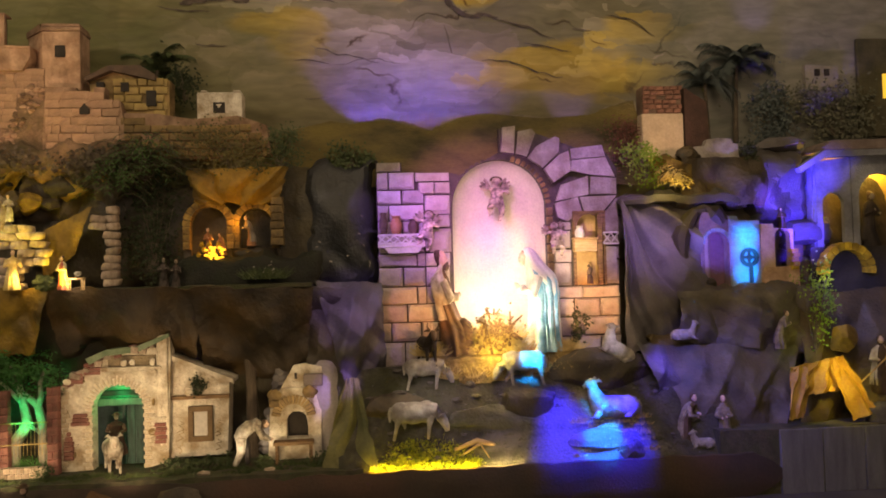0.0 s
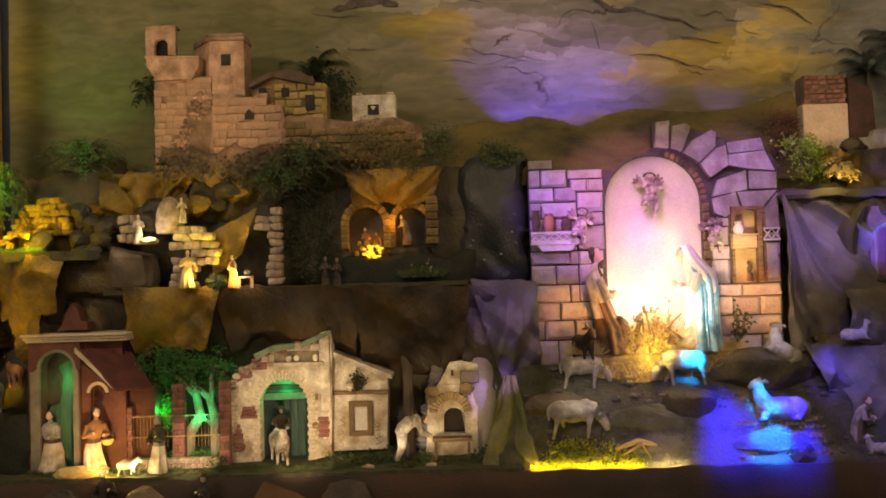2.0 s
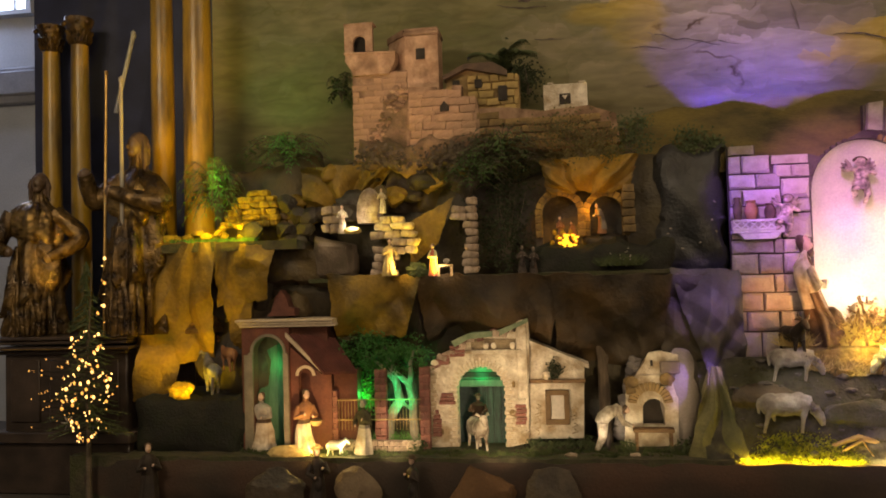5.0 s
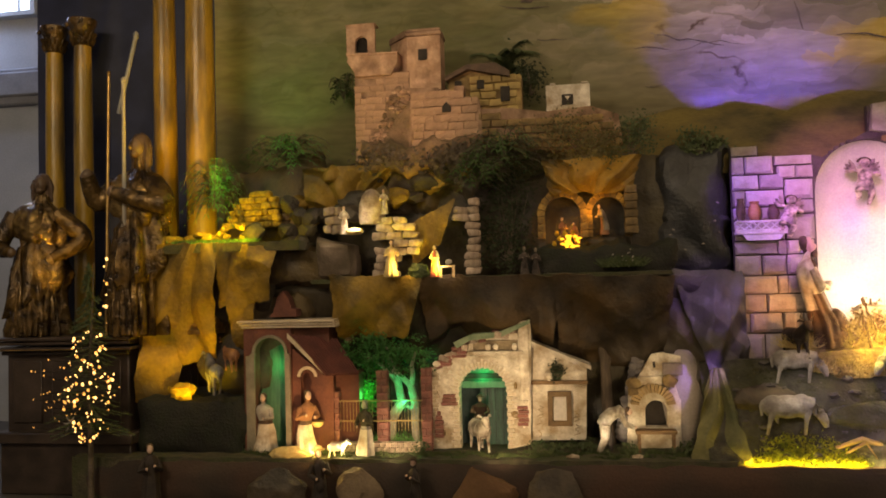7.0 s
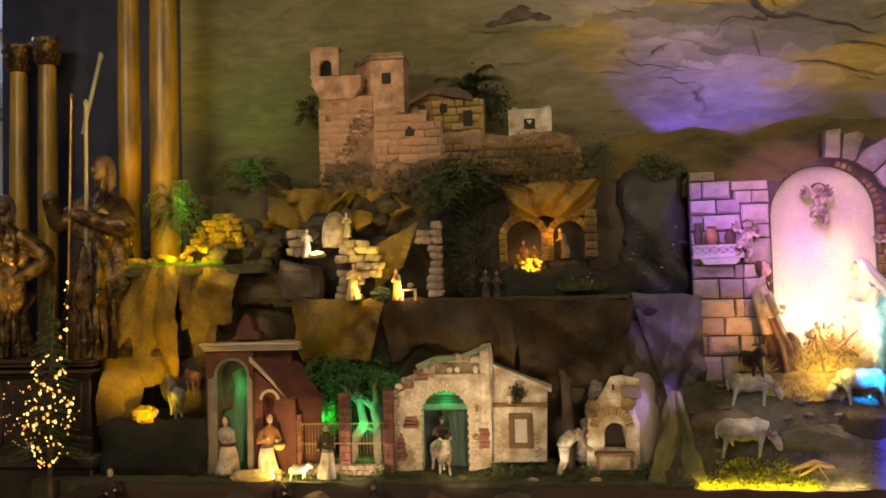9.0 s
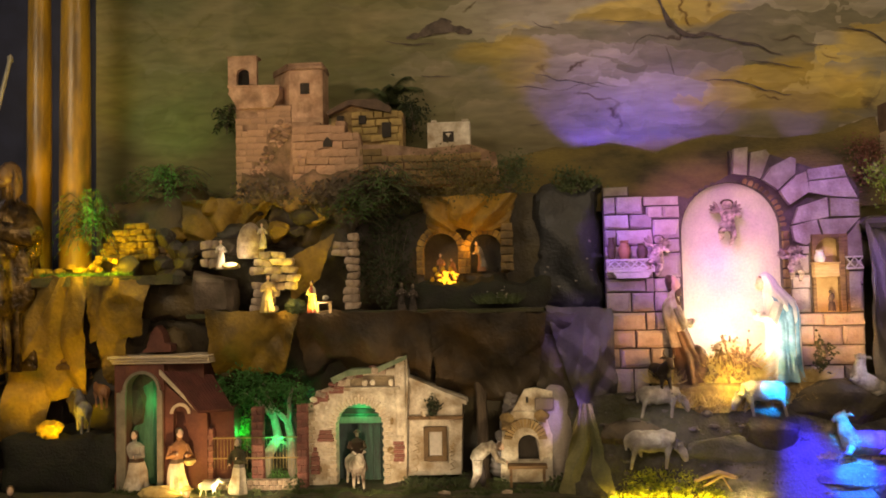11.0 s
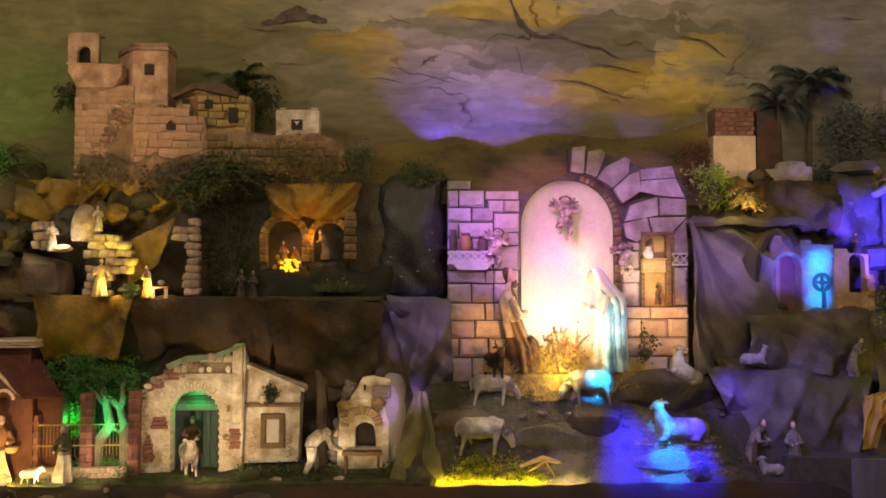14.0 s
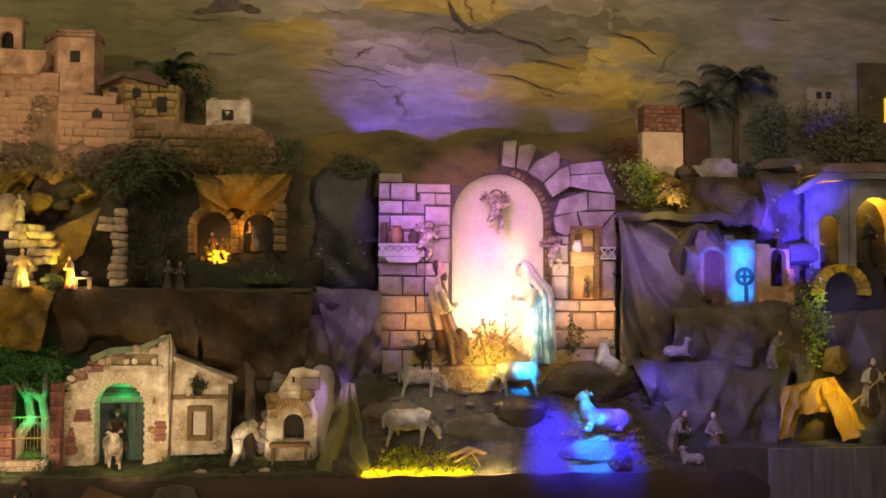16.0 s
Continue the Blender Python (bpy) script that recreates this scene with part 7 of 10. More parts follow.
def cairn(name, label, category, base, courses_of, y, mat, seed=1):
    """A ruin of rough-squared stones: rows of (left, right, bottom, top, count), each stone its own."""
    root = thing(name, base, label, category)
    rng = random.Random(seed)
    for x0, x1, z0, z1, n in courses_of:
        cuts = [0.0] + sorted((i + rng.uniform(-0.28, 0.28)) / n for i in range(1, n)) + [1.0]
        for a, b in zip(cuts, cuts[1:]):
            w = (x1 - x0) * (b - a)
            field_stone(root, x0 + (x1 - x0) * (a + b) / 2, y + 0.03 + rng.uniform(-0.014, 0.014), (z0 + z1) / 2 + rng.uniform(-0.004, 0.004), w * 1.02, 0.08, (z1 - z0) * rng.uniform(0.92, 1.06), mat, rng.randrange(4), rng.uniform(-0.10, 0.10))
    return root


PALE_BLOCK = surface("pale_ruin_block", (0.38, 0.29, 0.22), (0.60, 0.48, 0.37), 14, 0.9, 0.7, per_piece=0.22, blotch=(0.24, 0.17, 0.12), blotch_scale=16)
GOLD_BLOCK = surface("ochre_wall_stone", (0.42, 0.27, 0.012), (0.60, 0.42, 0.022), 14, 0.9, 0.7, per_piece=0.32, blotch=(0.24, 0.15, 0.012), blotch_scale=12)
def rows_between(x0, x1, z0, z1, ns):
    h = (z1 - z0) / len(ns)
    out = []
    for i, (a, b, n) in enumerate(ns):
        out.append((x0 + a * (x1 - x0), x0 + b * (x1 - x0), z0 + i * h, z0 + (i + 1) * h, n))
    return out


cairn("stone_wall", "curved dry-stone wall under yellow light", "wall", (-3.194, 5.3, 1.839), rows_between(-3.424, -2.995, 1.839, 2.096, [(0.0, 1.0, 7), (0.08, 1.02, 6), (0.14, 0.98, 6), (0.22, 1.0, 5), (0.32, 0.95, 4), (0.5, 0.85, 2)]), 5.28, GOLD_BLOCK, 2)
# dark rock added where the wall has a dark hole
boulder("dark boulder before the yellow-lit wall", (-3.16, 5.20, 1.79), (0.085, 0.04, 0.075), ROCK_DARK)
cairn("stone_wall", "dark end of the dry-stone wall", "wall", (-2.929, 5.34, 1.831), rows_between(-3.02, -2.853, 1.831, 1.991, [(0.0, 1.0, 2), (0.0, 0.9, 2), (0.1, 0.8, 2)]), 5.34, CASTLE_OCHRE, 3)
cairn("block_ruin", "ruined corner of pale blocks", "ruin", (-2.611, 5.32, 1.778), rows_between(-2.678, -2.551, 1.778, 1.96, [(0, 1, 2), (0.05, 1.0, 1), (0, 1, 2)]), 5.3, PALE_BLOCK, 4)
cairn("block_ruin", "tall stepped ruin of pale blocks", "ruin", (-2.179, 5.28, 1.459), rows_between(-2.332, -1.989, 1.458, 1.875, [(0, 0.55, 2), (0.05, 0.5, 2), (0.1, 0.6, 2), (0.05, 0.95, 3), (0.45, 1.0, 2), (0.02, 0.95, 3), (0.1, 0.9, 2), (0.22, 0.72, 2)]), 5.26, PALE_BLOCK, 5)
ruin = cairn("pillar_ruin", "broken pale pillar with the start of an arch", "ruin", (-1.67, 5.4, 1.463), rows_between(-1.788, -1.599, 1.464, 1.989, [(0.45, 1.0, 1), (0.4, 1.0, 1), (0.42, 1.0, 1), (0.5, 1.0, 1), (0.55, 1.0, 1), (0.55, 1.0, 1), (0.45, 1.0, 1), (0.0, 1.0, 2), (0.05, 0.95, 2), (0.6, 1.0, 1)]), 5.38, PALE_BLOCK, 6)
bm = bmesh.new()
lathe(bm, [(0.085, 0), (0.093, 0.054), (0.089, 0.132), (0.066, 0.202), (0.035, 0.236), (0.008, 0.248)], (-2.343, 5.34, 1.832), 20)
tagged(finish("clay_oven", bm, PALE_BLOCK), "pale egg-shaped clay oven beside the ruin", "oven")

figure("shepherd_figure", "small pale-clothed clay figure under a lamp", (-2.508, 5.22, 1.761), 0.202, CREAM_ROBE, facing=20, arms="front", group="figures among the ruins")
bm = bmesh.new()
blob(bm, (-2.431, 5.2, 1.78), (0.07, 0.03, 0.023), 0.4, 9)
tagged(finish("hay_mound", bm, STRAW), "small heap of bright straw", "straw")
figure("shepherd_figure", "seated clay figure in yellow robe", (-2.176, 5.18, 1.462), 0.256, STRAW, facing=35, group="figures among the ruins", wide=1.3)
figure("shepherd_figure", "standing clay figure in red robe", (-1.88, 5.18, 1.454), 0.217, RED_ROBE, CREAM_ROBE, facing=-30, group="figures among the ruins")
figure("shepherd_figure", "small clay figure beside the clay oven", (-2.247, 5.3, 1.896), 0.178, CREAM_ROBE, facing=20, group="figures among the ruins")
def stool_table(label, base, w, h, mat=WOOD_LIGHT, d=0.06):
    t = thing("small_table", base, label, "table")
    x, y, z = base
    part("tabletop", box(bmesh.new(), x - w / 2, x + w / 2, y - d / 2, y + d / 2, z + h - h * 0.16, z + h, 0.003), mat, t)
    for sx in (-1, 1):
        for sy in (-1, 1):
            part("leg", box(bmesh.new(), x + sx * w * 0.42 - h * 0.06, x + sx * w * 0.42 + h * 0.06, y + sy * d * 0.35 - h * 0.06, y + sy * d * 0.35 + h * 0.06, z, z + h * 0.85), mat, t)
    return t
stool_table("tiny wooden table with a white cloth bundle", (-1.8, 5.18, 1.451), 0.101, 0.078)
tagged(finish("bundle", blob(bmesh.new(), (-1.79, 5.18, 1.552), (0.023, 0.015, 0.019), 0.3, 8), WOOL), "tiny white bundle on a small table", "bundle")
tagged(finish("shrub", blob(bmesh.new(), (-1.994, 5.2, 1.499), (0.07, 0.04, 0.05), 0.5, 9, level=3), LEAF_DARK), "low dark moss cushion beside the ruin", "plant")
# shade round these two is put into dark robe and skin
for px_, a in (((-1.297, 5.3, 1.433), 10), ((-1.223, 5.32, 1.423), -15)):
    figure("shepherd_figure", "dark clay figure standing in shade", px_, 0.213, surface("shaded_robe", (0.03, 0.022, 0.018), (0.085, 0.062, 0.05), 15, 0.8, 0.3), facing=a, skin=DULL_ROBE, group="figures among the ruins")

bush("shrub", "dark leafy undergrowth beside the caves", (-1.415, 5.52, 1.85), (0.186, 0.05, 0.31), 1300, LEAF_DIM, 0.026, 45, clumps=30)
# twin caves with stone arches
ARCH_OCHRE = surface("ochre_arch_stone", (0.26, 0.155, 0.035), (0.42, 0.28, 0.075), 12, 0.9, 0.8, per_piece=0.3, blotch=(0.14, 0.085, 0.03), blotch_scale=9)
caves = thing("twin_cave", (-0.898, 5.5, 1.615), "twin arched cave of ochre stones lit orange from within", "cave")
bm = bmesh.new()
x0, x1, z0, z1 = -1.218, -0.544, 1.576, 2.06
c1, s1 = -1.039, 1.859
c2, s2 = -0.731, 1.858
prism(bm, [(x0, z0), (x0, z1 - 0.05), (x0 + 0.12, z1 + 0.06), (x1 - 0.1, z1 + 0.06), (x1, z1 - 0.05), (x1, z0)], 5.62, 5.66)
# the cave's inner shade is put into this dark back wall
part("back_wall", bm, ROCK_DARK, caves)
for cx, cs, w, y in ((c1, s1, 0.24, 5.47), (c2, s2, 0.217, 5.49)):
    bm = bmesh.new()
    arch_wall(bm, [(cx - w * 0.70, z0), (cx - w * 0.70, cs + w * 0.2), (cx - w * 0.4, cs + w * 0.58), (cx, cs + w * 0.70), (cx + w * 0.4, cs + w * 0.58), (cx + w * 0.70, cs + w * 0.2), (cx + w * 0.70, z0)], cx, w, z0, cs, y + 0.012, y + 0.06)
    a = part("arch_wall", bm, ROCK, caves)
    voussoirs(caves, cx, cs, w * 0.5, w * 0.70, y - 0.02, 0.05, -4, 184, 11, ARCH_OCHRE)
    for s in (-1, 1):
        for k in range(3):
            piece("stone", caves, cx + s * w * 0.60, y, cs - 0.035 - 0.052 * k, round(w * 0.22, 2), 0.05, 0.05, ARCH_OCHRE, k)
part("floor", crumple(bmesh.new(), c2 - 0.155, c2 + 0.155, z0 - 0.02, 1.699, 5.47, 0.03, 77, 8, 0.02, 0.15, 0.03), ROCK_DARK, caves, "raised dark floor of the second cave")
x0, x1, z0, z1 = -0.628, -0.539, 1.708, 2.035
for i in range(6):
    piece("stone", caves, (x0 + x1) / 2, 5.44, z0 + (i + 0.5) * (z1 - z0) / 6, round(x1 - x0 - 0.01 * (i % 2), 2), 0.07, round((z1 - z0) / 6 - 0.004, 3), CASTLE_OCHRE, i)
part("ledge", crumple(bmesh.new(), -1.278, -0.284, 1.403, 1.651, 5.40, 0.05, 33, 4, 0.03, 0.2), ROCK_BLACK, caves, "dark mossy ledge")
figure("smith_figure", "clay figure at a glowing fire in the cave", (-1.042, 5.44, 1.648), 0.194, BROWN_ROBE, facing=40, group="figures in the caves")
figure("smith_figure", "clay figure bending towards the fire", (-0.943, 5.45, 1.653), 0.155, BROWN_ROBE, facing=-50, bend=0.15, group="figures in the caves")
figure("smith_figure", "clay figure in the second cave, bent to its work", (-0.76, 5.46, 1.708), 0.217, BROWN_ROBE, DULL_ROBE, facing=-65, bend=0.14, group="figures in the caves")
bm = bmesh.new()
rng = random.Random(4)
for k in range(26):
    ex, ey, ez = (-0.985, 5.385, 1.645)
    blob(bm, (ex + rng.gauss(0, 0.034), ey + rng.gauss(0, 0.012), ez + rng.uniform(-0.03, 0.06)), (rng.uniform(0.008, 0.016), 0.012, rng.uniform(0.006, 0.013)), 0.4, 9)
tagged(finish("embers", bm, glow("ember", (1.0, 0.55, 0.03), 1.6)), "heap of glowing yellow embers", "fire")
rng = random.Random(27)
for k in range(9):
    px_, py_, pz_ = (-1.068, 5.41, 1.648)
    bm = bmesh.new()
    lathe(bm, [(0.006, 0), (0.014, 0.008), (0.017, 0.02), (0.010, 0.03), (0.012, 0.036)], (px_ + 0.018 * k - 0.03, py_ + 0.02 * (k % 2), pz_ - 0.01 + 0.035 * ((k * 5) % 3)), 12)
    tagged(finish("pot", bm, GOLD_BLOCK), "tiny ochre clay pot beside the cave fire", "pot", "pots in the cave")
rng = random.Random(9)
bm = bmesh.new()
for k in range(14):
    x, y, z = (-0.657, 5.28, 1.544)
    blob(bm, (x + rng.uniform(-0.08, 0.08), y + rng.uniform(-0.03, 0.03), z + rng.uniform(-0.07, 0.07)), (0.006, 0.006, 0.006), 0, 1, 0, 1)
tagged(finish("white_flowers", bm, WOOL), "scattered tiny white flowers in dark moss", "flowers", kind="stuff")
bm = bmesh.new()
tuft(bm, (-0.657, 5.3, 1.489), 0.14, 0.09, 500, rng)
tagged(finish("moss", bm, LEAF_DARK), "dark moss on the cave's ledge", "moss", kind="stuff")
bm = bmesh.new()
for k in range(7):
    x, y, z = (-0.166, 5.5, 1.722)
    blob(bm, (x + rng.uniform(-0.17, 0.17), y - 0.02, z + rng.uniform(-0.22, 0.22)), (0.012, 0.006, 0.006), 0.3, 5, 0, 1, rng.uniform(-0.6, 0.6))
tagged(finish("white_blossom", bm, WOOL), "scattered white blossoms on the dark rock pillar", "flowers", kind="stuff")

# straw and rocks round the yellow wall
bm = bmesh.new()
rng = random.Random(12)
for k in range(26):
    x, y, z = (-3.762, 5.2, 1.751)
    u = rng.random()
    blob(bm, (x + u * 0.6, 5.2 + rng.uniform(-0.05, 0.05), z + rng.uniform(0.0, 0.02 + 0.09 * u)), (rng.uniform(0.02, 0.05), 0.025, rng.uniform(0.012, 0.03)), 0.4, 7, 0, 2)
tagged(finish("rubble", bm, GOLD_BLOCK), "loose ochre stones piled before the wall", "stones", kind="stuff")
bm = bmesh.new()
for k in range(12):
    x, y, z = (-3.742, 5.16, 1.733)
    tuft(bm, (x + 0.055 * k, 5.15, z), 0.05, 0.035, 70, rng)
tagged(finish("grass", bm, LEAF), "strip of green moss along the ledge", "grass", kind="stuff")
terrace("ground_5", -3.827, -2.792, 5.1, 5.55, 1.665, 1.728, "narrow mossy ledge before the yellow wall", 7)
rock("paper_cliff", "dark crumpled paper hill behind the yellow wall", ROCK, -3.56, -2.794, 1.695, 2.414, 5.58, 0.08, seed=41, freq=3.4, trim=lambda u: 0.75 + 0.25 * u)

# ---- the little street on the lower terrace ----
red = thing("red_house", (-2.919, 5.2, 0.383), "red-brown model house with a green-lit arch and cream cornice", "house")
x0, x1, z0, z1 = -3.227, -2.888, 0.379, 1.137
bm = bmesh.new()
cx, cs = -3.036, 0.964
arch_wall(bm, [(x0, LOW), (x0, z1), (x1, z1), (x1, LOW)], cx, 0.217, LOW, cs, 5.17, 5.25)
box(bm, x1 - 0.03, x1, 5.252, 5.42, LOW, z1)
box(bm, x0, x0 + 0.03, 5.252, 5.42, LOW, z1)
front = part("wall", bm, RED_PLASTER, red)
part("arch_back", box(bmesh.new(), x0 + 0.03, x1 - 0.03, 5.36, 5.38, LOW, z1 - 0.02), GREEN_DOOR, red, "green wall inside the arch")
bm = bmesh.new()
for i in range(15):
    a0, a1 = math.pi * i / 15, math.pi * (i + 1) / 15
    r0, r1 = 0.109, 0.128
    prism(bm, [(cx + r * math.cos(a), cs + r * math.sin(a)) for r, a in ((r0, a0), (r1, a0), (r1, a1), (r0, a1))], 5.155, 5.172)
box(bm, cx - 0.14, cx - 0.105, 5.15, 5.175, cs - 0.015, cs, 0.002)
box(bm, cx + 0.105, cx + 0.14, 5.15, 5.175, cs - 0.015, cs, 0.002)
box(bm, cx - 0.17, cx - 0.109, 5.150, 5.169, LOW, cs - 0.015)
box(bm, cx + 0.109, cx + 0.145, 5.150, 5.169, LOW, cs - 0.015)
part("arch_trim", bm, surface("grey_brown_trim", (0.17, 0.145, 0.10), (0.28, 0.24, 0.17), 9, 0.85, 0.4), red)
for k, (dz, out) in enumerate(((0.0, 0.012), (0.018, 0.022), (0.036, 0.034))):
    bm = bmesh.new()
    box(bm, x0 - out, -2.569, 5.165 - out, 5.44, z1 + dz, z1 + dz + 0.018, 0.004)
    part("cornice", bm, CREAM_TRIM, red)
# wing behind, with its gable slope facing the street
wx0, wx1, wz0, wz1 = -2.906, -2.64, 0.368, 1.119
bm = bmesh.new()
box(bm, wx0, wx1, 5.24, 5.44, LOW, z1, 0.003)
box(bm, -2.66, -2.44, 5.26, 5.40, LOW, 0.835, 0.003)
part("wing", bm, RED_PLASTER, red)
roof = bmesh.new()
ra, rb, rc, rd = Vector((-2.869, 5.13, 1.105)), Vector((-2.60, 5.3, 1.06)), Vector((-2.43, 5.22, 0.838)), Vector((-2.622, 5.08, 0.846))
under = Vector((0, 0, -0.012))
prism_corners = [v + under + Vector((0, dy, dz)) for dy, dz in ((0, 0), (0.004, -0.014)) for v in (ra, rb, rc, rd)]
vs = [roof.verts.new(v) for v in prism_corners]
for f in ((0, 1, 2, 3), (7, 6, 5, 4), (0, 4, 5, 1), (1, 5, 6, 2), (2, 6, 7, 3), (3, 7, 4, 0)):
    roof.faces.new([vs[i] for i in f])
ROOF_RED = surface("dull_red_roof", (0.065, 0.018, 0.014), (0.115, 0.034, 0.026), 10, 0.9, 0.5)
lean_to = part("roof", roof, ROOF_RED, red, "sloping red tiled lean-to roof")
for k in range(13):
    u0, u1 = k / 13, (k + 1) / 13
    part("tile", tube(bmesh.new(), [ra.lerp(rb, (u0 + u1) / 2) + under, rd.lerp(rc, (u0 + u1) / 2) + under], 0.007, 7), ROOF_RED, lean_to)
part("eave", prism(bmesh.new(), [(-2.888, 1.103), (-2.647, 0.863), (-2.647, 0.837), (-2.889, 1.072)], 5.10, 5.119), CREAM_TRIM, red)
bm = bmesh.new()
cx, cs = -2.781, 0.804
arch_wall(bm, [(wx0, LOW), (wx0, 1.015), (-2.668, 0.813), (-2.60, 0.813), (-2.60, LOW)], cx, 0.101, LOW, cs, 5.19, 5.225)
p = part("porch", bm, RED_PLASTER, red)
part("niche_trim", voussoir_ring(cx, cs, 0.05, 0.07, 5.18, 5.192), CREAM_TRIM, red)
bm = bmesh.new()
tx, tz = -2.909, 1.209
prism(bm, [(tx - 0.16, tz), (tx - 0.13, tz + 0.03), (tx - 0.10, tz + 0.13), (tx - 0.06, tz + 0.18), (tx - 0.02, tz + 0.13), (tx + 0.0, tz + 0.06), (tx + 0.04, tz + 0.05), (tx + 0.04, tz)], 5.24, 5.34)
part("finial", bm, RED_PLASTER, red, "small domed turret")

# brick pillars and fence of the garden
garden = thing("garden_fence", (-2.325, 5.2, 0.385), "brass garden railing on a pale stone footing between brick pillars", "fence")
def brick_pillar(parent, bx, y=5.2):
    x0, x1, z0, z1 = bx
    n = 11
    core = part("pillar", box(bmesh.new(), x0 + 0.004, x1 - 0.004, y + 0.004, y + 0.05, LOW, z1), PILLAR_JOINT, parent)
    for i in range(n):
        h = (z1 - LOW) / n
        if i % 2:
            piece("brick", core, (x0 + x1) / 2, y + 0.02, LOW + (i + 0.5) * h, round(x1 - x0, 2), 0.05, round(h - 0.004, 3), BRICK, i)
        else:
            for s in (0.25, 0.75):
                piece("brick", core, x0 + s * (x1 - x0), y + 0.02, LOW + (i + 0.5) * h, round((x1 - x0) / 2 - 0.004, 2), 0.05, round(h - 0.004, 3), BRICK, i)
    return core
brick_pillar(garden, (-2.632, -2.564, 0.372, 0.699))
brick_pillar(garden, (-2.313, -2.231, 0.369, 0.834), 5.22)
brick_pillar(garden, (-2.011, -1.938, 0.366, 0.847), 5.24)
x0, x1, z0, z1 = -2.568, -1.997, 0.433, 0.636
for z in (z1, z0 + 0.07):
    bm = bmesh.new()
    tube(bm, [(x0, 5.2, z), (x1, 5.22, z)], 0.005, 6)
    part("rail", bm, IRON, garden)
for i in range(26):
    u = (i + 0.5) / 26
    if 0.44 < u < 0.60:
        continue
    bm = bmesh.new()
    x = x0 + u * (x1 - x0)
    tube(bm, [(x, 5.2 + 0.02 * u, z0 + 0.0), (x, 5.2 + 0.02 * u, z1 + 0.006)], 0.0016, 5)
    part("bar", bm, IRON, garden)
for i in range(15):
    x = -2.617 + i * 0.042
    for r in range(2):
        piece("stone", garden, x + r * 0.015, 5.19, LOW + 0.018 + r * 0.034, 0.04, 0.05, 0.032, PALE_BLOCK, i + r)

tree = thing("garden_tree", (-2.247, 5.36, 0.353), "small model tree lit bright green from below", "tree")
bx, by, bz = (-2.207, 5.36, 0.349)
bm = bmesh.new()
tube(bm, [(-2.26, 5.34, LOW), (-2.244, 5.34, 0.49), (-2.163, 5.34, 0.611), (-2.19, 5.35, 0.73), (-2.225, 5.36, 0.86), (-2.27, 5.36, 0.98)], [0.045, 0.040, 0.034, 0.026, 0.020, 0.010], 9)
tube(bm, [(-2.07, 5.36, LOW + 0.02), (-2.075, 5.35, 0.50), (-2.07, 5.35, 0.588), (-2.105, 5.35, 0.724), (-2.20, 5.36, 0.80), (-2.27, 5.37, 0.87)], [0.032, 0.030, 0.032, 0.024, 0.018, 0.008], 9)
tube(bm, [(-2.163, 5.33, 0.60), (-2.09, 5.33, 0.56), (-2.05, 5.33, 0.62)], [0.030, 0.024, 0.016], 8)
tube(bm, [(-2.10, 5.35, 0.71), (-2.085, 5.35, 0.78), (-2.09, 5.35, 0.86), (-2.06, 5.35, 0.95)], [0.020, 0.018, 0.014, 0.007], 8)
tube(bm, [(-2.20, 5.35, 0.74), (-2.30, 5.34, 0.86), (-2.40, 5.34, 0.92)], [0.016, 0.012, 0.006], 7)
part("trunk", bm, surface("pale_bark", (0.20, 0.18, 0.14), (0.32, 0.29, 0.22), 14, 0.9, 0.7), tree)
bm = bmesh.new()
rng = random.Random(21)
for c in range(96):
    a = rng.uniform(0, 6.28)
    cc = Vector((-2.27 + max(-0.29, min(0.29, rng.gauss(0, 0.16))), by + rng.uniform(-0.10, 0.08), 0.93 + max(-0.13, min(0.15, rng.gauss(0, 0.07)))))
    for q in range(26):
        p = cc + Vector((rng.gauss(0, 0.028), rng.gauss(0, 0.025), rng.gauss(0, 0.022)))
        d = Vector((rng.uniform(-1, 1), rng.uniform(-1, 0.3), rng.uniform(-0.9, 0.5))).normalized() * rng.uniform(0.018, 0.036)
        w = d.orthogonal().normalized() * 0.006
        bm.faces.new([bm.verts.new(v) for v in (p, p + d * 0.5 + w, p + d, p + d * 0.5 - w)])
part("crown", bm, surface("deep_green_leaf", (0.02, 0.085, 0.012), (0.05, 0.16, 0.03), 18, 0.6, 0.2), tree)
bm = bmesh.new()
for q in range(7):
    p = Vector((bx - 0.12 + 0.05 * q, by - 0.03, LOW))
    tuft(bm, p, 0.06, 0.13, 40, rng, 0.006)
part("undergrowth", bm, LEAF, tree)

bush("shrub", "green-lit shrub behind the garden railing", (-2.43, 5.40, 0.70), (0.10, 0.05, 0.14), 420, LEAF, 0.03, 77)

bush("shrub", "dark green shrub behind the gate", (-1.52, 5.56, 1.13), (0.16, 0.05, 0.09), 600, SHRUB_GREEN, 0.03, 78)

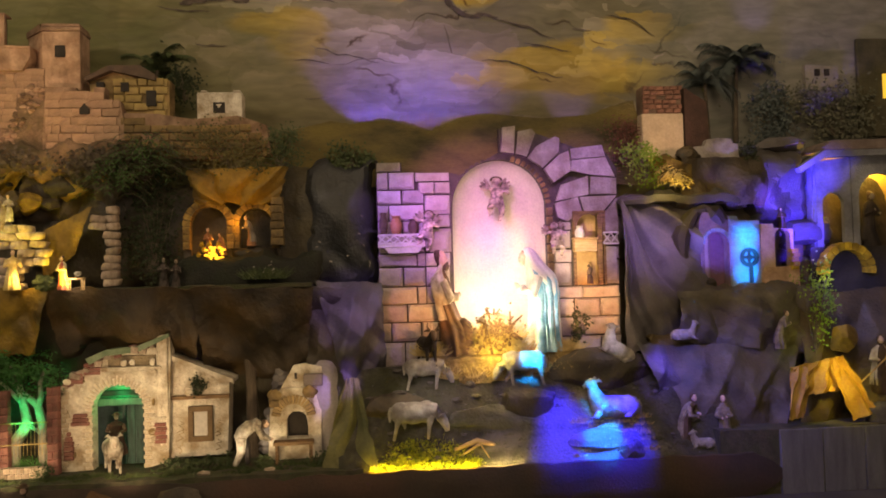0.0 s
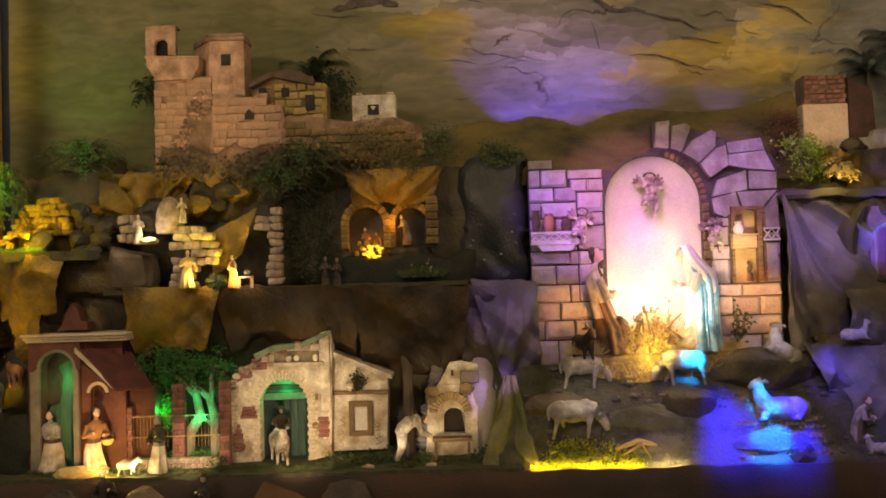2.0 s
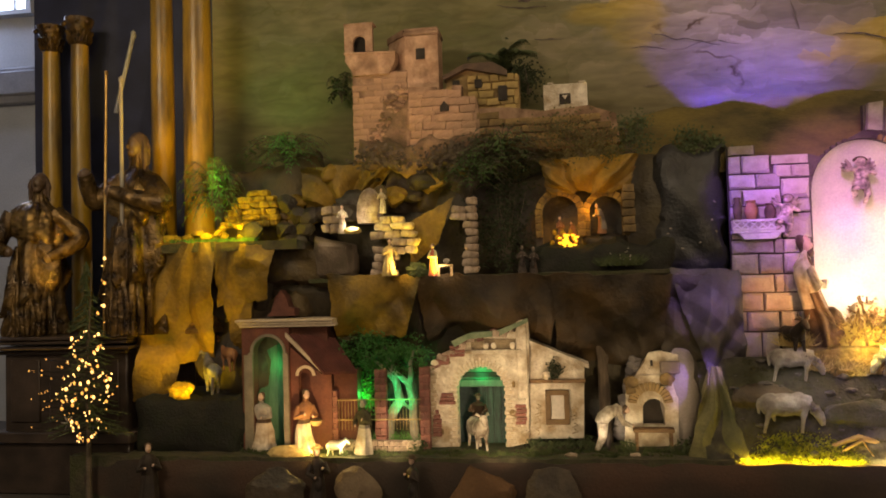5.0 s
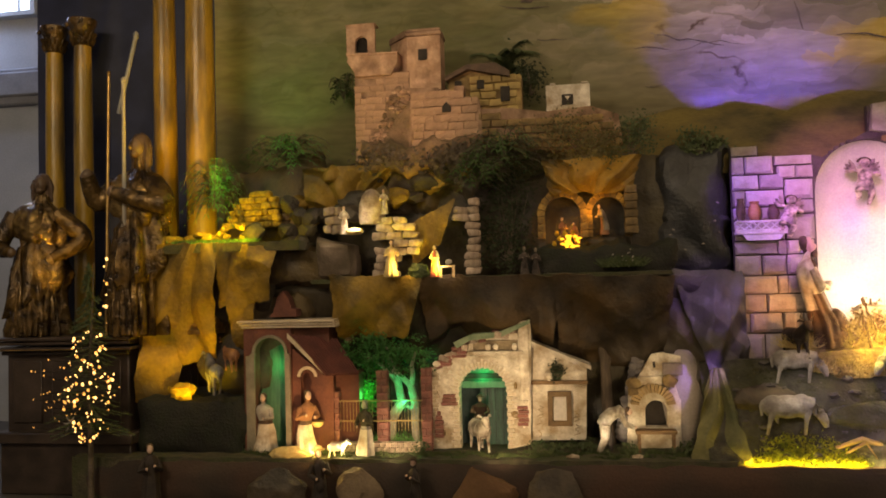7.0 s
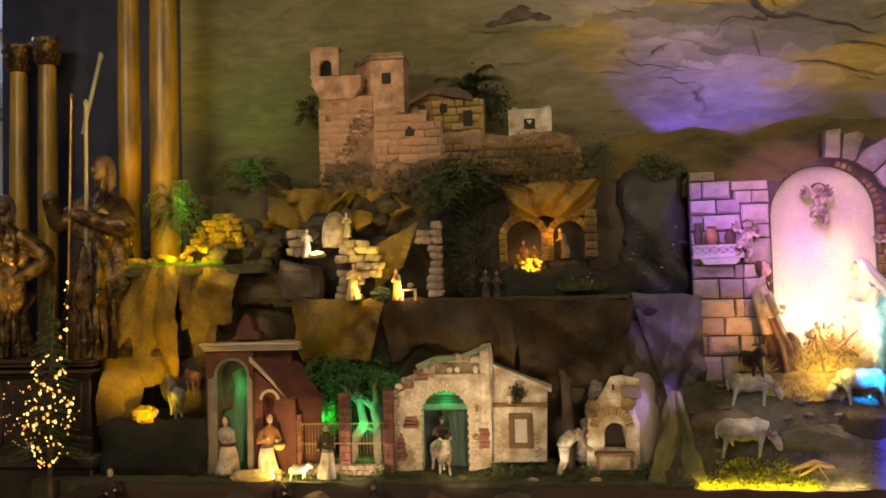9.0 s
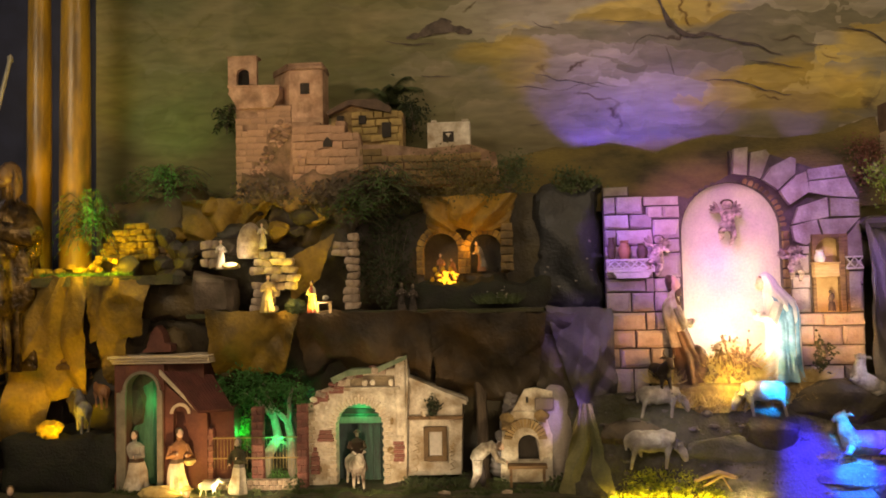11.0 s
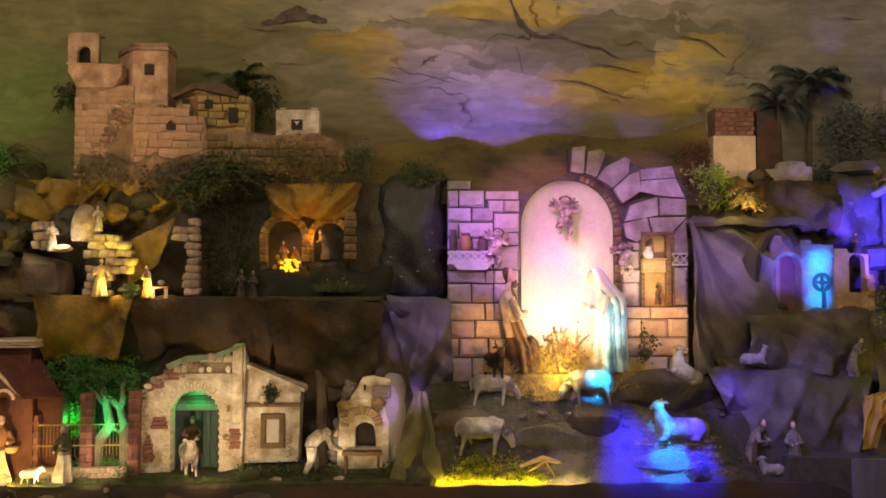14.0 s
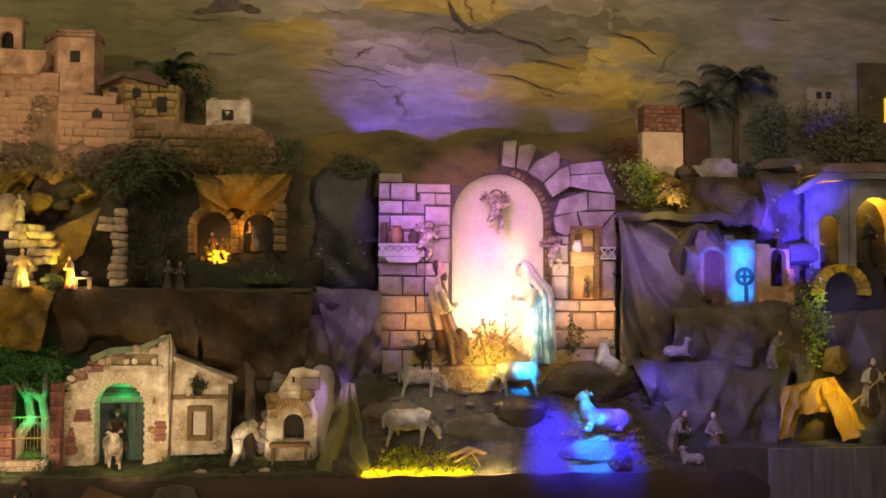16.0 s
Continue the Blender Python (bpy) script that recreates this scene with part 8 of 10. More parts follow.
# ruined gate
gate = thing("ruined_gate", (-1.62, 5.34, 0.302), "ruined plaster gatehouse with a green wooden door and worn red bricks", "gatehouse")
bm = bmesh.new()
gx, gs = -1.603, 0.675
arch_wall(bm, [(-1.957, 0.297), (-1.95, 0.8), (-1.89, 0.875), (-1.791, 0.943), (-1.689, 1.002), (-1.672, 1.047), (-1.359, 1.065), (-1.346, 1.132), (-1.274, 1.146), (-1.27, 1.018), (-1.293, 0.327)], gx, 0.326, 0.297, gs, 5.325, 5.44, steps=18)
wall = part("wall", bm, WHITEWASH, gate)
rng = random.Random(31)
for i in range(27):
    a = math.pi * (i + 0.5) / 27
    r = 0.180 + 0.014 * (i % 2)
    piece("stone", wall, gx + r * math.cos(a), 5.350, gs + r * math.sin(a), 0.017, 0.06, 0.050 + 0.010 * (i % 2), GATE_STONE, i, math.pi / 2 - a + rng.uniform(-0.08, 0.08))
for s in (-1, 1):
    for i in range(14):
        z = LOW + (i + 0.5) * (gs - LOW) / 14
        piece("stone", wall, gx + s * (0.180 + 0.014 * (i % 2)), 5.350, z, 0.050 + 0.010 * (i % 2), 0.06, 0.023, GATE_STONE, i, rng.uniform(-0.05, 0.05))
# little bricked-up doorway and impost at the gate's foot
for i in range(6):
    w_ = 0.06 if i < 4 else 0.06 - 0.018 * (i - 3)
    piece("brick", wall, -1.905, 5.316, 0.385 + 0.03 * i, round(w_, 2), 0.03, 0.026, BRICK, i)
for i in range(3):
    piece("brick", wall, -1.83, 5.314, 0.60 + 0.026 * i, 0.11 - 0.015 * i, 0.05, 0.022, BRICK, i)
for box_, n in ((((-1.377, -1.302, 0.449, 0.584)), 5), (((-1.886, -1.812, 0.852, 0.921)), 3), (((-1.81, -1.706, 0.904, 0.98)), 3)):
    a, b, c, d = box_
    for i in range(n):
        piece("brick", wall, (a + b) / 2 + 0.006 * (i % 2), 5.325, c + (i + 0.5) * (d - c) / n, round(b - a, 2), 0.03, round((d - c) / n - 0.003, 3), BRICK, i)
edge = [Vector((a, 0, b)) for a, b in [(-1.951, 0.792), (-1.886, 0.875), (-1.791, 0.943), (-1.681, 1.01), (-1.519, 1.06), (-1.359, 1.072)]]
for i in range(26):
    u = i / 26 * (len(edge) - 1)
    q = edge[int(u)].lerp(edge[int(u) + 1], u % 1)
    piece("stone" if i % 3 else "brick", wall, q.x + rng.uniform(-0.01, 0.01), 5.36 + rng.uniform(-0.03, 0.03), q.z + rng.uniform(-0.022, 0.012), rng.choice((0.04, 0.05, 0.07)), 0.07, rng.choice((0.025, 0.035, 0.045)), PALE_BLOCK if i % 3 else BRICK, i, rng.uniform(-0.5, 0.3))
for i in range(22):
    z = LOW + 0.02 + i * 0.03
    piece("stone", wall, -1.941 + rng.uniform(-0.012, 0.02), 5.335, min(z, edge[0].z), rng.choice((0.03, 0.045)), 0.05, rng.choice((0.022, 0.03)), WHITEWASH, i, rng.uniform(-0.25, 0.25))
part("ledge", box(bmesh.new(), -1.70, -1.324, 5.295, 5.33, 0.925, 0.95, 0.004), WHITEWASH, gate)
part("frieze", box(bmesh.new(), -1.66, -1.36, 5.318, 5.335, 0.95, 1.02, 0.003), surface("tan_frieze", (0.20, 0.15, 0.085), (0.34, 0.26, 0.16), 14, 0.9, 0.8, blotch=(0.10, 0.07, 0.04), blotch_scale=10), gate, "worn tan frieze")
for k in range(26):
    part("plaster_flake", crag(bmesh.new(), (rng.uniform(-1.93, -1.80) if k % 2 else rng.uniform(-1.40, -1.30), 5.322, rng.uniform(0.36, 0.88)), (rng.uniform(0.008, 0.03), 0.008, rng.uniform(0.008, 0.022)), k, 7), rng.choice((GATE_STONE, WHITEWASH, CASTLE_OCHRE)), gate)
for k, x in enumerate((-1.56, -1.51, -1.38)):
    part("carving", crag(bmesh.new(), (x, 5.312, 0.975), (0.018, 0.012, 0.022), k, 9), GATE_STONE, gate)
part("pilaster", box(bmesh.new(), -1.353, -1.285, 5.305, 5.34, 0.624, 1.147, 0.006), WHITEWASH, gate)
part("roof_sheet", prism(bmesh.new(), [(-1.792, 1.01), (-1.674, 1.061), (-1.482, 1.077), (-1.275, 1.156), (-1.275, 1.13), (-1.468, 1.042), (-1.675, 1.023), (-1.77, 0.971)], 5.30, 5.48), surface("green_moss_roof", (0.10, 0.14, 0.08), (0.22, 0.26, 0.16), 12, 0.9, 0.5), gate, "mossy green roof edge")
TEAL_DOOR = surface("dark_teal_boards", (0.014, 0.045, 0.034), (0.035, 0.095, 0.070), 9, 0.55, 0.4, stretch=(5, 1, 1), blotch=(0.012, 0.022, 0.024), blotch_scale=6)
# passage shade is put into this dark sheet behind the door
part("door_back", box(bmesh.new(), -1.821, -1.41, 5.49, 5.52, LOW, 0.90), surface("dark_blue_green_wall", (0.012, 0.022, 0.026), (0.032, 0.055, 0.058), 8, 0.8, 0.4), gate, "dark sheet for the shaded passage behind the half-open door")
part("tympanum", box(bmesh.new(), -1.79, -1.42, 5.462, 5.488, 0.736, 0.90), GREEN_DOOR, gate, "pale green boards in the arch head")
for i in range(4):
    x = -1.640 + i * 0.054
    part("board", box(bmesh.new(), x, x + 0.051, 5.455 + 0.004 * (i % 2), 5.468 + 0.004 * (i % 2), LOW, 0.687, 0.002), TEAL_DOOR, gate)
part("lintel", box(bmesh.new(), -1.797, -1.438, 5.43, 5.455, 0.688, 0.735, 0.003), GREEN_DOOR, gate)
part("beam", box(bmesh.new(), -1.756, -1.462, 5.44, 5.461, 0.752, 0.785, 0.003), DARK, gate, "dark cross beam")

# white house beside the gate
white = thing("white_house", (-1.112, 5.4, 0.348), "white plastered house with a brown window frame and half gable", "house")
bm = prism(bmesh.new(), [(-1.311, 0.341), (-1.29, 0.983), (-0.912, 0.827), (-0.929, 0.349)], 5.385, 5.56)
w = part("wall", bm, WHITEWASH, white)
part("roof", prism(bmesh.new(), [(-1.296, 1.015), (-0.883, 0.839), (-0.883, 0.813), (-1.297, 0.98)], 5.36, 5.58), WHITEWASH, white, "pale sloping verge")
part("ledge", box(bmesh.new(), -1.297, -0.908, 5.355, 5.384, 0.718, 0.742, 0.003), WOOD, white, "brown ledge under the gable")
fx0, fx1, fz0, fz1 = -1.176, -1.018, 0.442, 0.671
bm = bmesh.new()
t = 0.035
for a, b, c, d in ((fx0, fx1, fz1 - t, fz1), (fx0, fx1, fz0, fz0 + t), (fx0, fx0 + t, fz0 + t, fz1 - t), (fx1 - t, fx1, fz0 + t, fz1 - t)):
    box(bm, a, b, 5.36, 5.386, c, d, 0.002)
wf = part("window", bm, surface("dark_brown_frame", (0.09, 0.050, 0.018), (0.16, 0.095, 0.035), 10, 0.7, 0.3), white, "brown window frame")
part("panel", box(bmesh.new(), fx0 + t, fx1 - t, 5.376, 5.384, fz0 + t, fz1 - t), PLASTER, wf, "blank pale panel")
rng = random.Random(5)
for k in range(6):
    bm = bmesh.new()
    sx, sz = (fx0 - 0.05 if k % 2 else fx1 + 0.03), fz0 + rng.uniform(-0.05, 0.22)
    pts = [(sx + 0.02 * math.sin(2.2 * q) + rng.uniform(-0.008, 0.008), 5.383, sz - 0.014 * q) for q in range(6)]
    tube(bm, pts, 0.0025, 5)
    part("crack", bm, CASTLE_OCHRE, white)
jar_pot = lathe(bmesh.new(), [(0.016, 0), (0.026, 0.012), (0.030, 0.034), (0.022, 0.046), (0.026, 0.052)], (-1.165, 5.362, 0.742), 16)
tagged(finish("flower_pot", jar_pot, GATE_STONE), "small white pot on the white house's ledge", "pot")
bush("shrub", "dark little plant on the white house's ledge", (-1.105, 5.362, 0.80), (0.05, 0.02, 0.05), 200, LEAF_DIM, 0.022, 91, (-1.11, 5.365, 0.742), clumps=9)

# bake house with a round tower
oven = thing("bake_house", (-0.506, 5.4, 0.295), "small white bake house with an arched oven mouth and round tower", "house")
bm = bmesh.new()
ox, oz = -0.475, 0.541
arch_wall(bm, [(-0.668, 0.295), (-0.647, 0.671), (-0.578, 0.767), (-0.524, 0.855), (-0.493, 0.913), (-0.421, 0.92), (-0.308, 0.896), (-0.324, 0.297)], ox, 0.14, 0.431, oz, 5.365, 5.5)
wall = part("wall", bm, WHITEWASH, oven)
part("oven_mouth", box(bmesh.new(), ox - 0.08, ox + 0.08, 5.45, 5.46, 0.42, oz + 0.10), DARK, oven, "dark oven mouth")
part("sill_wall", box(bmesh.new(), -0.659, -0.321, 5.362, 5.5, LOW, 0.435), WHITEWASH, oven)
voussoirs(oven, -0.496, 0.578, 0.088, 0.142, 5.325, 0.05, 4, 176, 15, surface("brown_arch_brick", (0.26, 0.17, 0.07), (0.38, 0.26, 0.12), 14, 0.85, 0.4, per_piece=0.25), "brick")
bm = bmesh.new()
lathe(bm, [(0.062, 0), (0.101, 0.109), (0.136, 0.291), (0.147, 0.419), (0.14, 0.523), (0.109, 0.612), (0.085, 0.636), (0.016, 0.651)], (-0.295, 5.46, LOW), 28, 1, 0.7)
tube(bm, [(-0.251, 5.46, LOW + 0.581), (-0.25, 5.46, LOW + 0.698)], [0.018, 0.014], 8)
part("round_tower", bm, surface("grey_rose_plaster", (0.27, 0.23, 0.21), (0.38, 0.33, 0.31), 5, 0.85, 0.3), oven, "bulging round tower")
part("roof_slab", box(bmesh.new(), -0.427, -0.302, 5.335, 5.38, 0.774, 0.855, 0.006), surface("grey_slab", (0.16, 0.12, 0.10), (0.24, 0.19, 0.16), 10, 0.9, 0.3), oven)
bm = bmesh.new()
box(bm, -0.58, -0.422, 5.345, 5.37, 0.709, 0.768, 0.004)
part("ledge", bm, WHITEWASH, oven)
part("slit", box(bmesh.new(), -0.486, -0.471, 5.355, 5.37, 0.825, 0.862), DARK, oven)
for c_, r_ in (((-0.615, 5.33, 0.727), 0.05), ((-0.619, 5.34, 0.674), 0.039), ((-0.388, 5.33, 0.739), 0.05)):
    part("rubble_stone", blob(bmesh.new(), c_, (r_, 0.03, r_ * 0.8), 0.4, 6, 0, 2), CASTLE_OCHRE, oven)
x0, x1, z0, z1 = -0.74, -0.491, 0.29, 0.98
for i in range(15):
    u, v = rng.random(), i / 15
    part("rubble_stone", blob(bmesh.new(), (x0 + (0.12 + 0.6 * v + 0.25 * u * (1 - v)) * (x1 - x0), 5.43 + 0.02 * u, LOW + 0.06 + v * (z1 - LOW - 0.1)), (0.05, 0.05, 0.042), 0.35, 6, 0, 2), GREY_PAPER, oven)
bm = bmesh.new()
tube(bm, [(-0.775, 5.5, LOW), (-0.78, 5.5, 0.54), (-0.788, 5.5, 0.865), (-0.83, 5.5, 1.06)], [0.05, 0.042, 0.034, 0.02], 10)
tube(bm, [(-0.788, 5.5, 0.80), (-0.74, 5.49, 0.92), (-0.70, 5.49, 1.0)], [0.024, 0.016, 0.008], 8)
tagged(finish("tree_stump", bm, surface("rough_brown_bark", (0.05, 0.036, 0.024), (0.13, 0.095, 0.065), 14, 0.9, 0.9, stretch=(3, 3, 0.5))), "bare brown trunk between white house and bake house", "tree")
stool_table("low wooden bench before the oven mouth", (-0.49, 5.26, LOW), 0.256, 0.14, WOOD, 0.09)
bent_man("baker_figure", "white-clothed clay baker bending to the oven", (-0.798, 5.2, LOW), 0.357, MOTTLED_WHITE, "figures in the street")
figure("maid_figure", "clay woman in a pale dress under the arch", (-3.10, 5.20, LOW), 0.40, CREAM_ROBE, facing=-20, wide=1.5, blouse=WOOL, group="figures in the street")
figure("maid_figure", "clay woman in cream carrying a basket, lamp at her feet", (-2.752, 5.08, LOW), 0.434, CREAM_ROBE, facing=40, wide=1.1, blouse=BROWN_ROBE, load=True, group="figures in the street")
figure("elder_figure", "bearded clay man in a dark coat by the railing", (-2.36, 5.1, LOW), 0.36, CREAM_ROBE, wide=1.25, blouse=surface("dark_olive_cloak", (0.03, 0.028, 0.012), (0.09, 0.075, 0.035), 12, 0.8, 0.3), facing=-25, group="figures in the street", hair=WOOL)
figure("rider_figure", "dark clay traveller with a wide hat in the gateway", (-1.632, 5.38, LOW + 0.08), 0.27, HAIR, facing=5, hat=True, wide=1.6, skin=DULL_ROBE, group="figures in the street")
sheep("pale clay donkey standing in the gateway", (-1.62, 5.27, LOW), 0.33, 1, "stand", MOTTLED_WHITE, "donkey_figure", slim=1.05, ears=1.6, category="donkey").matrix_basis @= Euler((0, 0, radians(-66))).to_matrix().to_4x4()
sheep("small white clay dog beside the street lamp", (-2.53, 5.04, LOW), 0.15, 1, "stand", VEIL, "dog_figure", ears=0.8, category="dog")
tagged(finish("hay_mound", blob(bmesh.new(), (-2.862, 5.03, LOW + 0.02), (0.14, 0.05, 0.047), 0.35, 6, level=3), STRAW), "low heap of yellow straw beside the lamp", "straw")
for px_, ln, c in (((-1.019, 5.03, 0.314), 16, "a"), ((-0.622, 5.06, 0.31), 10, "b")):
    tagged(finish("pebble", blob(bmesh.new(), px_, (0.039, 0.02, 0.016), 0.4, 6), PALE_BLOCK), "small pale stone on the terrace edge", "stone")
sheep("white and grey clay donkey under yellow light", (-3.442, 5.16, 0.702), 0.357, -1, "stand", surface("piebald_hide", (0.016, 0.016, 0.020), (0.26, 0.25, 0.26), 8, 0.8, 0.3), "donkey_figure", slim=0.8, ears=1.8, category="donkey").matrix_basis @= Euler((0, 0, radians(55))).to_matrix().to_4x4()
sheep("brown clay ox in the shed", (-3.356, 5.24, 0.843), 0.271, -1, "stand", BROWN_ROBE, "ox_figure", True, 0.9, category="ox").matrix_basis @= Euler((0, 0, radians(50))).to_matrix().to_4x4()
# dark rock stands in for shade in the shed's hollow
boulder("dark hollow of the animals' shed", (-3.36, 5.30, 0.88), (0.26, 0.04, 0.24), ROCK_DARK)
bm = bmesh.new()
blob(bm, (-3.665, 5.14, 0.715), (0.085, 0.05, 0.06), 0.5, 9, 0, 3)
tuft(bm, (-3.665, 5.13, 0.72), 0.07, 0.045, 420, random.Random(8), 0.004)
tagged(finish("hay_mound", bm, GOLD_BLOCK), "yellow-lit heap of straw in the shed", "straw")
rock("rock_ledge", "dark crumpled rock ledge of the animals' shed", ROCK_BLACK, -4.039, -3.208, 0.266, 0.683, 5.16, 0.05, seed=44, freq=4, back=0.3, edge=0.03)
# moss at the houses' feet
for x, r in ((-1.24, 0.07), (-1.08, 0.09), (-0.93, 0.06), (-0.66, 0.05), (-0.28, 0.10), (-2.02, 0.05), (-3.28, 0.06)):
    bush("shrub", "low dark green moss clump at a house's foot", (x, 5.20, LOW + 0.035), (r, 0.04, 0.035), 240, LEAF_DARK, 0.022, round(abs(x) * 100), clumps=10)
bm = bmesh.new()
rng = random.Random(40)
for i in range(70):
    x = -3.162 + i * 0.042
    tuft(bm, (x, rng.uniform(5.03, 5.22), LOW), 0.05, rng.uniform(0.02, 0.05), 46, rng)
tagged(finish("moss", bm, surface("dark_green_moss", (0.03, 0.045, 0.012), (0.08, 0.10, 0.03), 20, 0.9, 0.3)), "dark green moss along the street", "moss", kind="stuff")
# figures below the lip; robes darkened in colour for the shade there
figure("piper_figure", "dark clay musician in shade below the lip", (-3.752, 4.86, 0.0), 0.42, HIDE_DARK, HIDE_DARK, facing=30, arms="front", group="figures below the lip")
figure("drover_figure", "clay man with a felt hat below the lip", (-2.597, 4.84, 0.0), 0.41, HIDE_DARK, facing=25, hat=True, group="figures below the lip", hair=STRAW)
figure("drover_figure", "clay man with a dark cap below the lip", (-1.984, 4.84, 0.0), 0.35, HIDE_DARK, facing=-40, hat=True, group="figures below the lip")

# ---- the stable ----
Y = 5.52
stable = thing("stable_ruin", (0.85, 5.54, 0.909), "ruined stable wall of pale blocks round an arched niche", "ruin")
BASE = 0.84
nx, ns = 0.944, 1.945
R = 0.333
bm = bmesh.new()
arch_wall(bm, [(0.092, 0.715), (0.086, 2.268), (0.266, 2.27), (0.267, 2.189), (0.609, 2.192), (0.674, 2.173), (0.955, 2.334), (0.955, 2.497), (1.189, 2.476), (1.379, 2.404), (1.511, 2.357), (1.698, 2.359), (1.801, 2.204), (1.798, 0.699)], nx, 2 * R, BASE, ns, 5.552, 5.60, steps=26)
core = part("wall", bm, MORTAR, stable, "dark joints behind the blocks")


def pale_rows(rows):
    for z_top, z_bot, splits in rows:
        for a, b in zip(splits, splits[1:]):
            yield a, b, z_bot, z_top


# left wing of the wall: (top, bottom, joints from left to right), metres
U = {k: v for k, v in zip(("w0", "w1", "w2", "w3", "w4", "w5", "w6"), (0.087, 0.167, 0.258, 0.354, 0.414, 0.487, 0.599))}
H = [2.268, 2.199, 2.075, 1.971, 1.859, 1.771, 1.635, 1.54, 1.404, 1.281, 1.158, 1.024, BASE]
left_rows = [(H[0], H[1], (U["w0"], U["w2"])), (H[1], H[2], (U["w0"], U["w1"], U["w3"])), (H[2], H[3], (U["w0"], U["w2"], U["w4"])), (H[3], H[4], (U["w0"], U["w1"], U["w4"])),
             (H[4], H[5], (U["w0"], U["w2"], U["w4"])), (H[5], H[6], (U["w0"], U["w4"])), (H[6], H[7], (U["w0"], U["w3"], U["w4"])), (H[7], H[8], (U["w0"], U["w2"], U["w4"])), (H[8], H[9], (U["w0"], U["w3"], U["w4"])),
             (H[9], H[10], (U["w0"], U["w2"] + 0.02, U["w4"] + 0.05)), (H[10], H[11], (U["w0"], U["w1"], U["w3"] + 0.02, U["w4"] + 0.04)), (H[11], H[12], (U["w0"], U["w2"], U["w4"]))]
left_rows += [(H[k], H[k + 1], (U["w4"], U["w6"] - 0.012)) for k in (5, 7, 9)] + [(H[k], H[k + 1], (U["w4"], U["w5"] + 0.01, U["w6"] - 0.012)) for k in (6, 8, 10, 11)]
mid_rows = [(H[1] - 0.005, H[1] - 0.07, (U["w3"], U["w6"])), (H[1] - 0.07, H[2] - 0.035, (U["w3"] + 0.02, U["w5"], U["w6"])), (H[2] - 0.035, H[4] + 0.04, (U["w4"], U["w6"])), (H[4] + 0.04, H[4] - 0.05, (U["w4"] + 0.01, U["w6"] - 0.01)), (H[4] - 0.05, H[6], (U["w5"] - 0.03, U["w6"]))]
i = 0
for a, b, c, d in list(pale_rows(left_rows)) + list(pale_rows(mid_rows)):
    piece("block", core, (a + b) / 2, Y + 0.02 - 0.01 * ((i * 7) % 3) / 3, (c + d) / 2, round(b - a - 0.005, 3), 0.05, round(d - c - 0.005, 3), STONE_PINK, i)
    i += 1
# right wing
V = [1.346, 1.428, 1.523, 1.646, 1.675, 1.791]
right_rows = [(H[8] - 0.03, H[8] - 0.115, (V[0] - 0.01, V[2], V[5])), (H[8] - 0.115, H[10], (V[0] - 0.01, V[1] + 0.03, V[3], V[5])), (H[10], H[11], (V[0] - 0.01, V[2], V[5])), (H[11], H[12], (V[0] - 0.01, V[1], V[3], V[5])),
              (H[7] + 0.02, H[8] - 0.03, (V[4], V[5])), (H[6] + 0.02, H[7] + 0.02, (V[4], V[5])), (H[5] - 0.05, H[6] + 0.02, (V[4], V[5]))]
right_rows += [(H[4] - 0.03, H[5], (nx + R + 0.045, V[1] + 0.02)), (H[5], H[6], (nx + R + 0.045, V[1] + 0.02)), (H[6], H[7], (nx + R + 0.045, V[1] + 0.02)), (H[7], H[8] - 0.03, (nx + R + 0.045, V[1] + 0.02))]
for a, b, c, d in pale_rows(right_rows):
    piece("block", core, (a + b) / 2, Y + 0.02, (c + d) / 2, round(b - a - 0.005, 3), 0.05, round(d - c - 0.005, 3), STONE_PINK, i)
    i += 1
for pts in ([(1.456, 2.345), (1.688, 2.372), (1.713, 2.291), (1.464, 2.272)], [(1.464, 2.264), (1.713, 2.283), (1.778, 2.144), (1.604, 2.159), (1.464, 2.19)], [(1.596, 2.147), (1.786, 2.132), (1.785, 2.022), (1.595, 2.02)], [(1.579, 2.151), (1.586, 2.02), (1.347, 1.978), (1.389, 2.092)], [(1.339, 1.962), (1.504, 2.003), (1.528, 1.906), (1.429, 1.832), (1.355, 1.864)], [(1.516, 2.003), (1.785, 2.009), (1.685, 1.899), (1.544, 1.898)], [(1.693, 1.883), (1.785, 1.989), (1.792, 1.753), (1.692, 1.752)]):
    part("block", prism(bmesh.new(), pts, Y, Y + 0.045), STONE_PINK, core)
# the great voussoirs of the broken arch
for pts in ([(0.964, 2.331), (0.977, 2.502), (1.067, 2.511), (1.054, 2.316)], [(1.07, 2.316), (1.087, 2.471), (1.185, 2.489), (1.21, 2.456), (1.144, 2.293)], [(1.156, 2.285), (1.218, 2.367), (1.35, 2.434), (1.382, 2.418), (1.374, 2.32), (1.258, 2.213)], [(1.27, 2.205), (1.382, 2.308), (1.448, 2.329), (1.46, 2.19), (1.332, 2.108), (1.307, 2.14)]):
    part("block", prism(bmesh.new(), pts, Y - 0.012, Y + 0.045), STONE_PINK, core)
voussoirs(stable, nx, ns, R, R + 0.03, Y + 0.015, 0.05, 2, 76, 11, CASTLE_OCHRE, "block")
voussoirs(stable, nx, ns, R, R + 0.014, Y + 0.02, 0.03, 76, 178, 14, MORTAR, "block")
for k in range(7):
    piece("brick", stable, nx + R + 0.022, Y + 0.02, ns - 0.04 - 0.065 * k, 0.04, 0.05, 0.058, CASTLE_OCHRE, k)
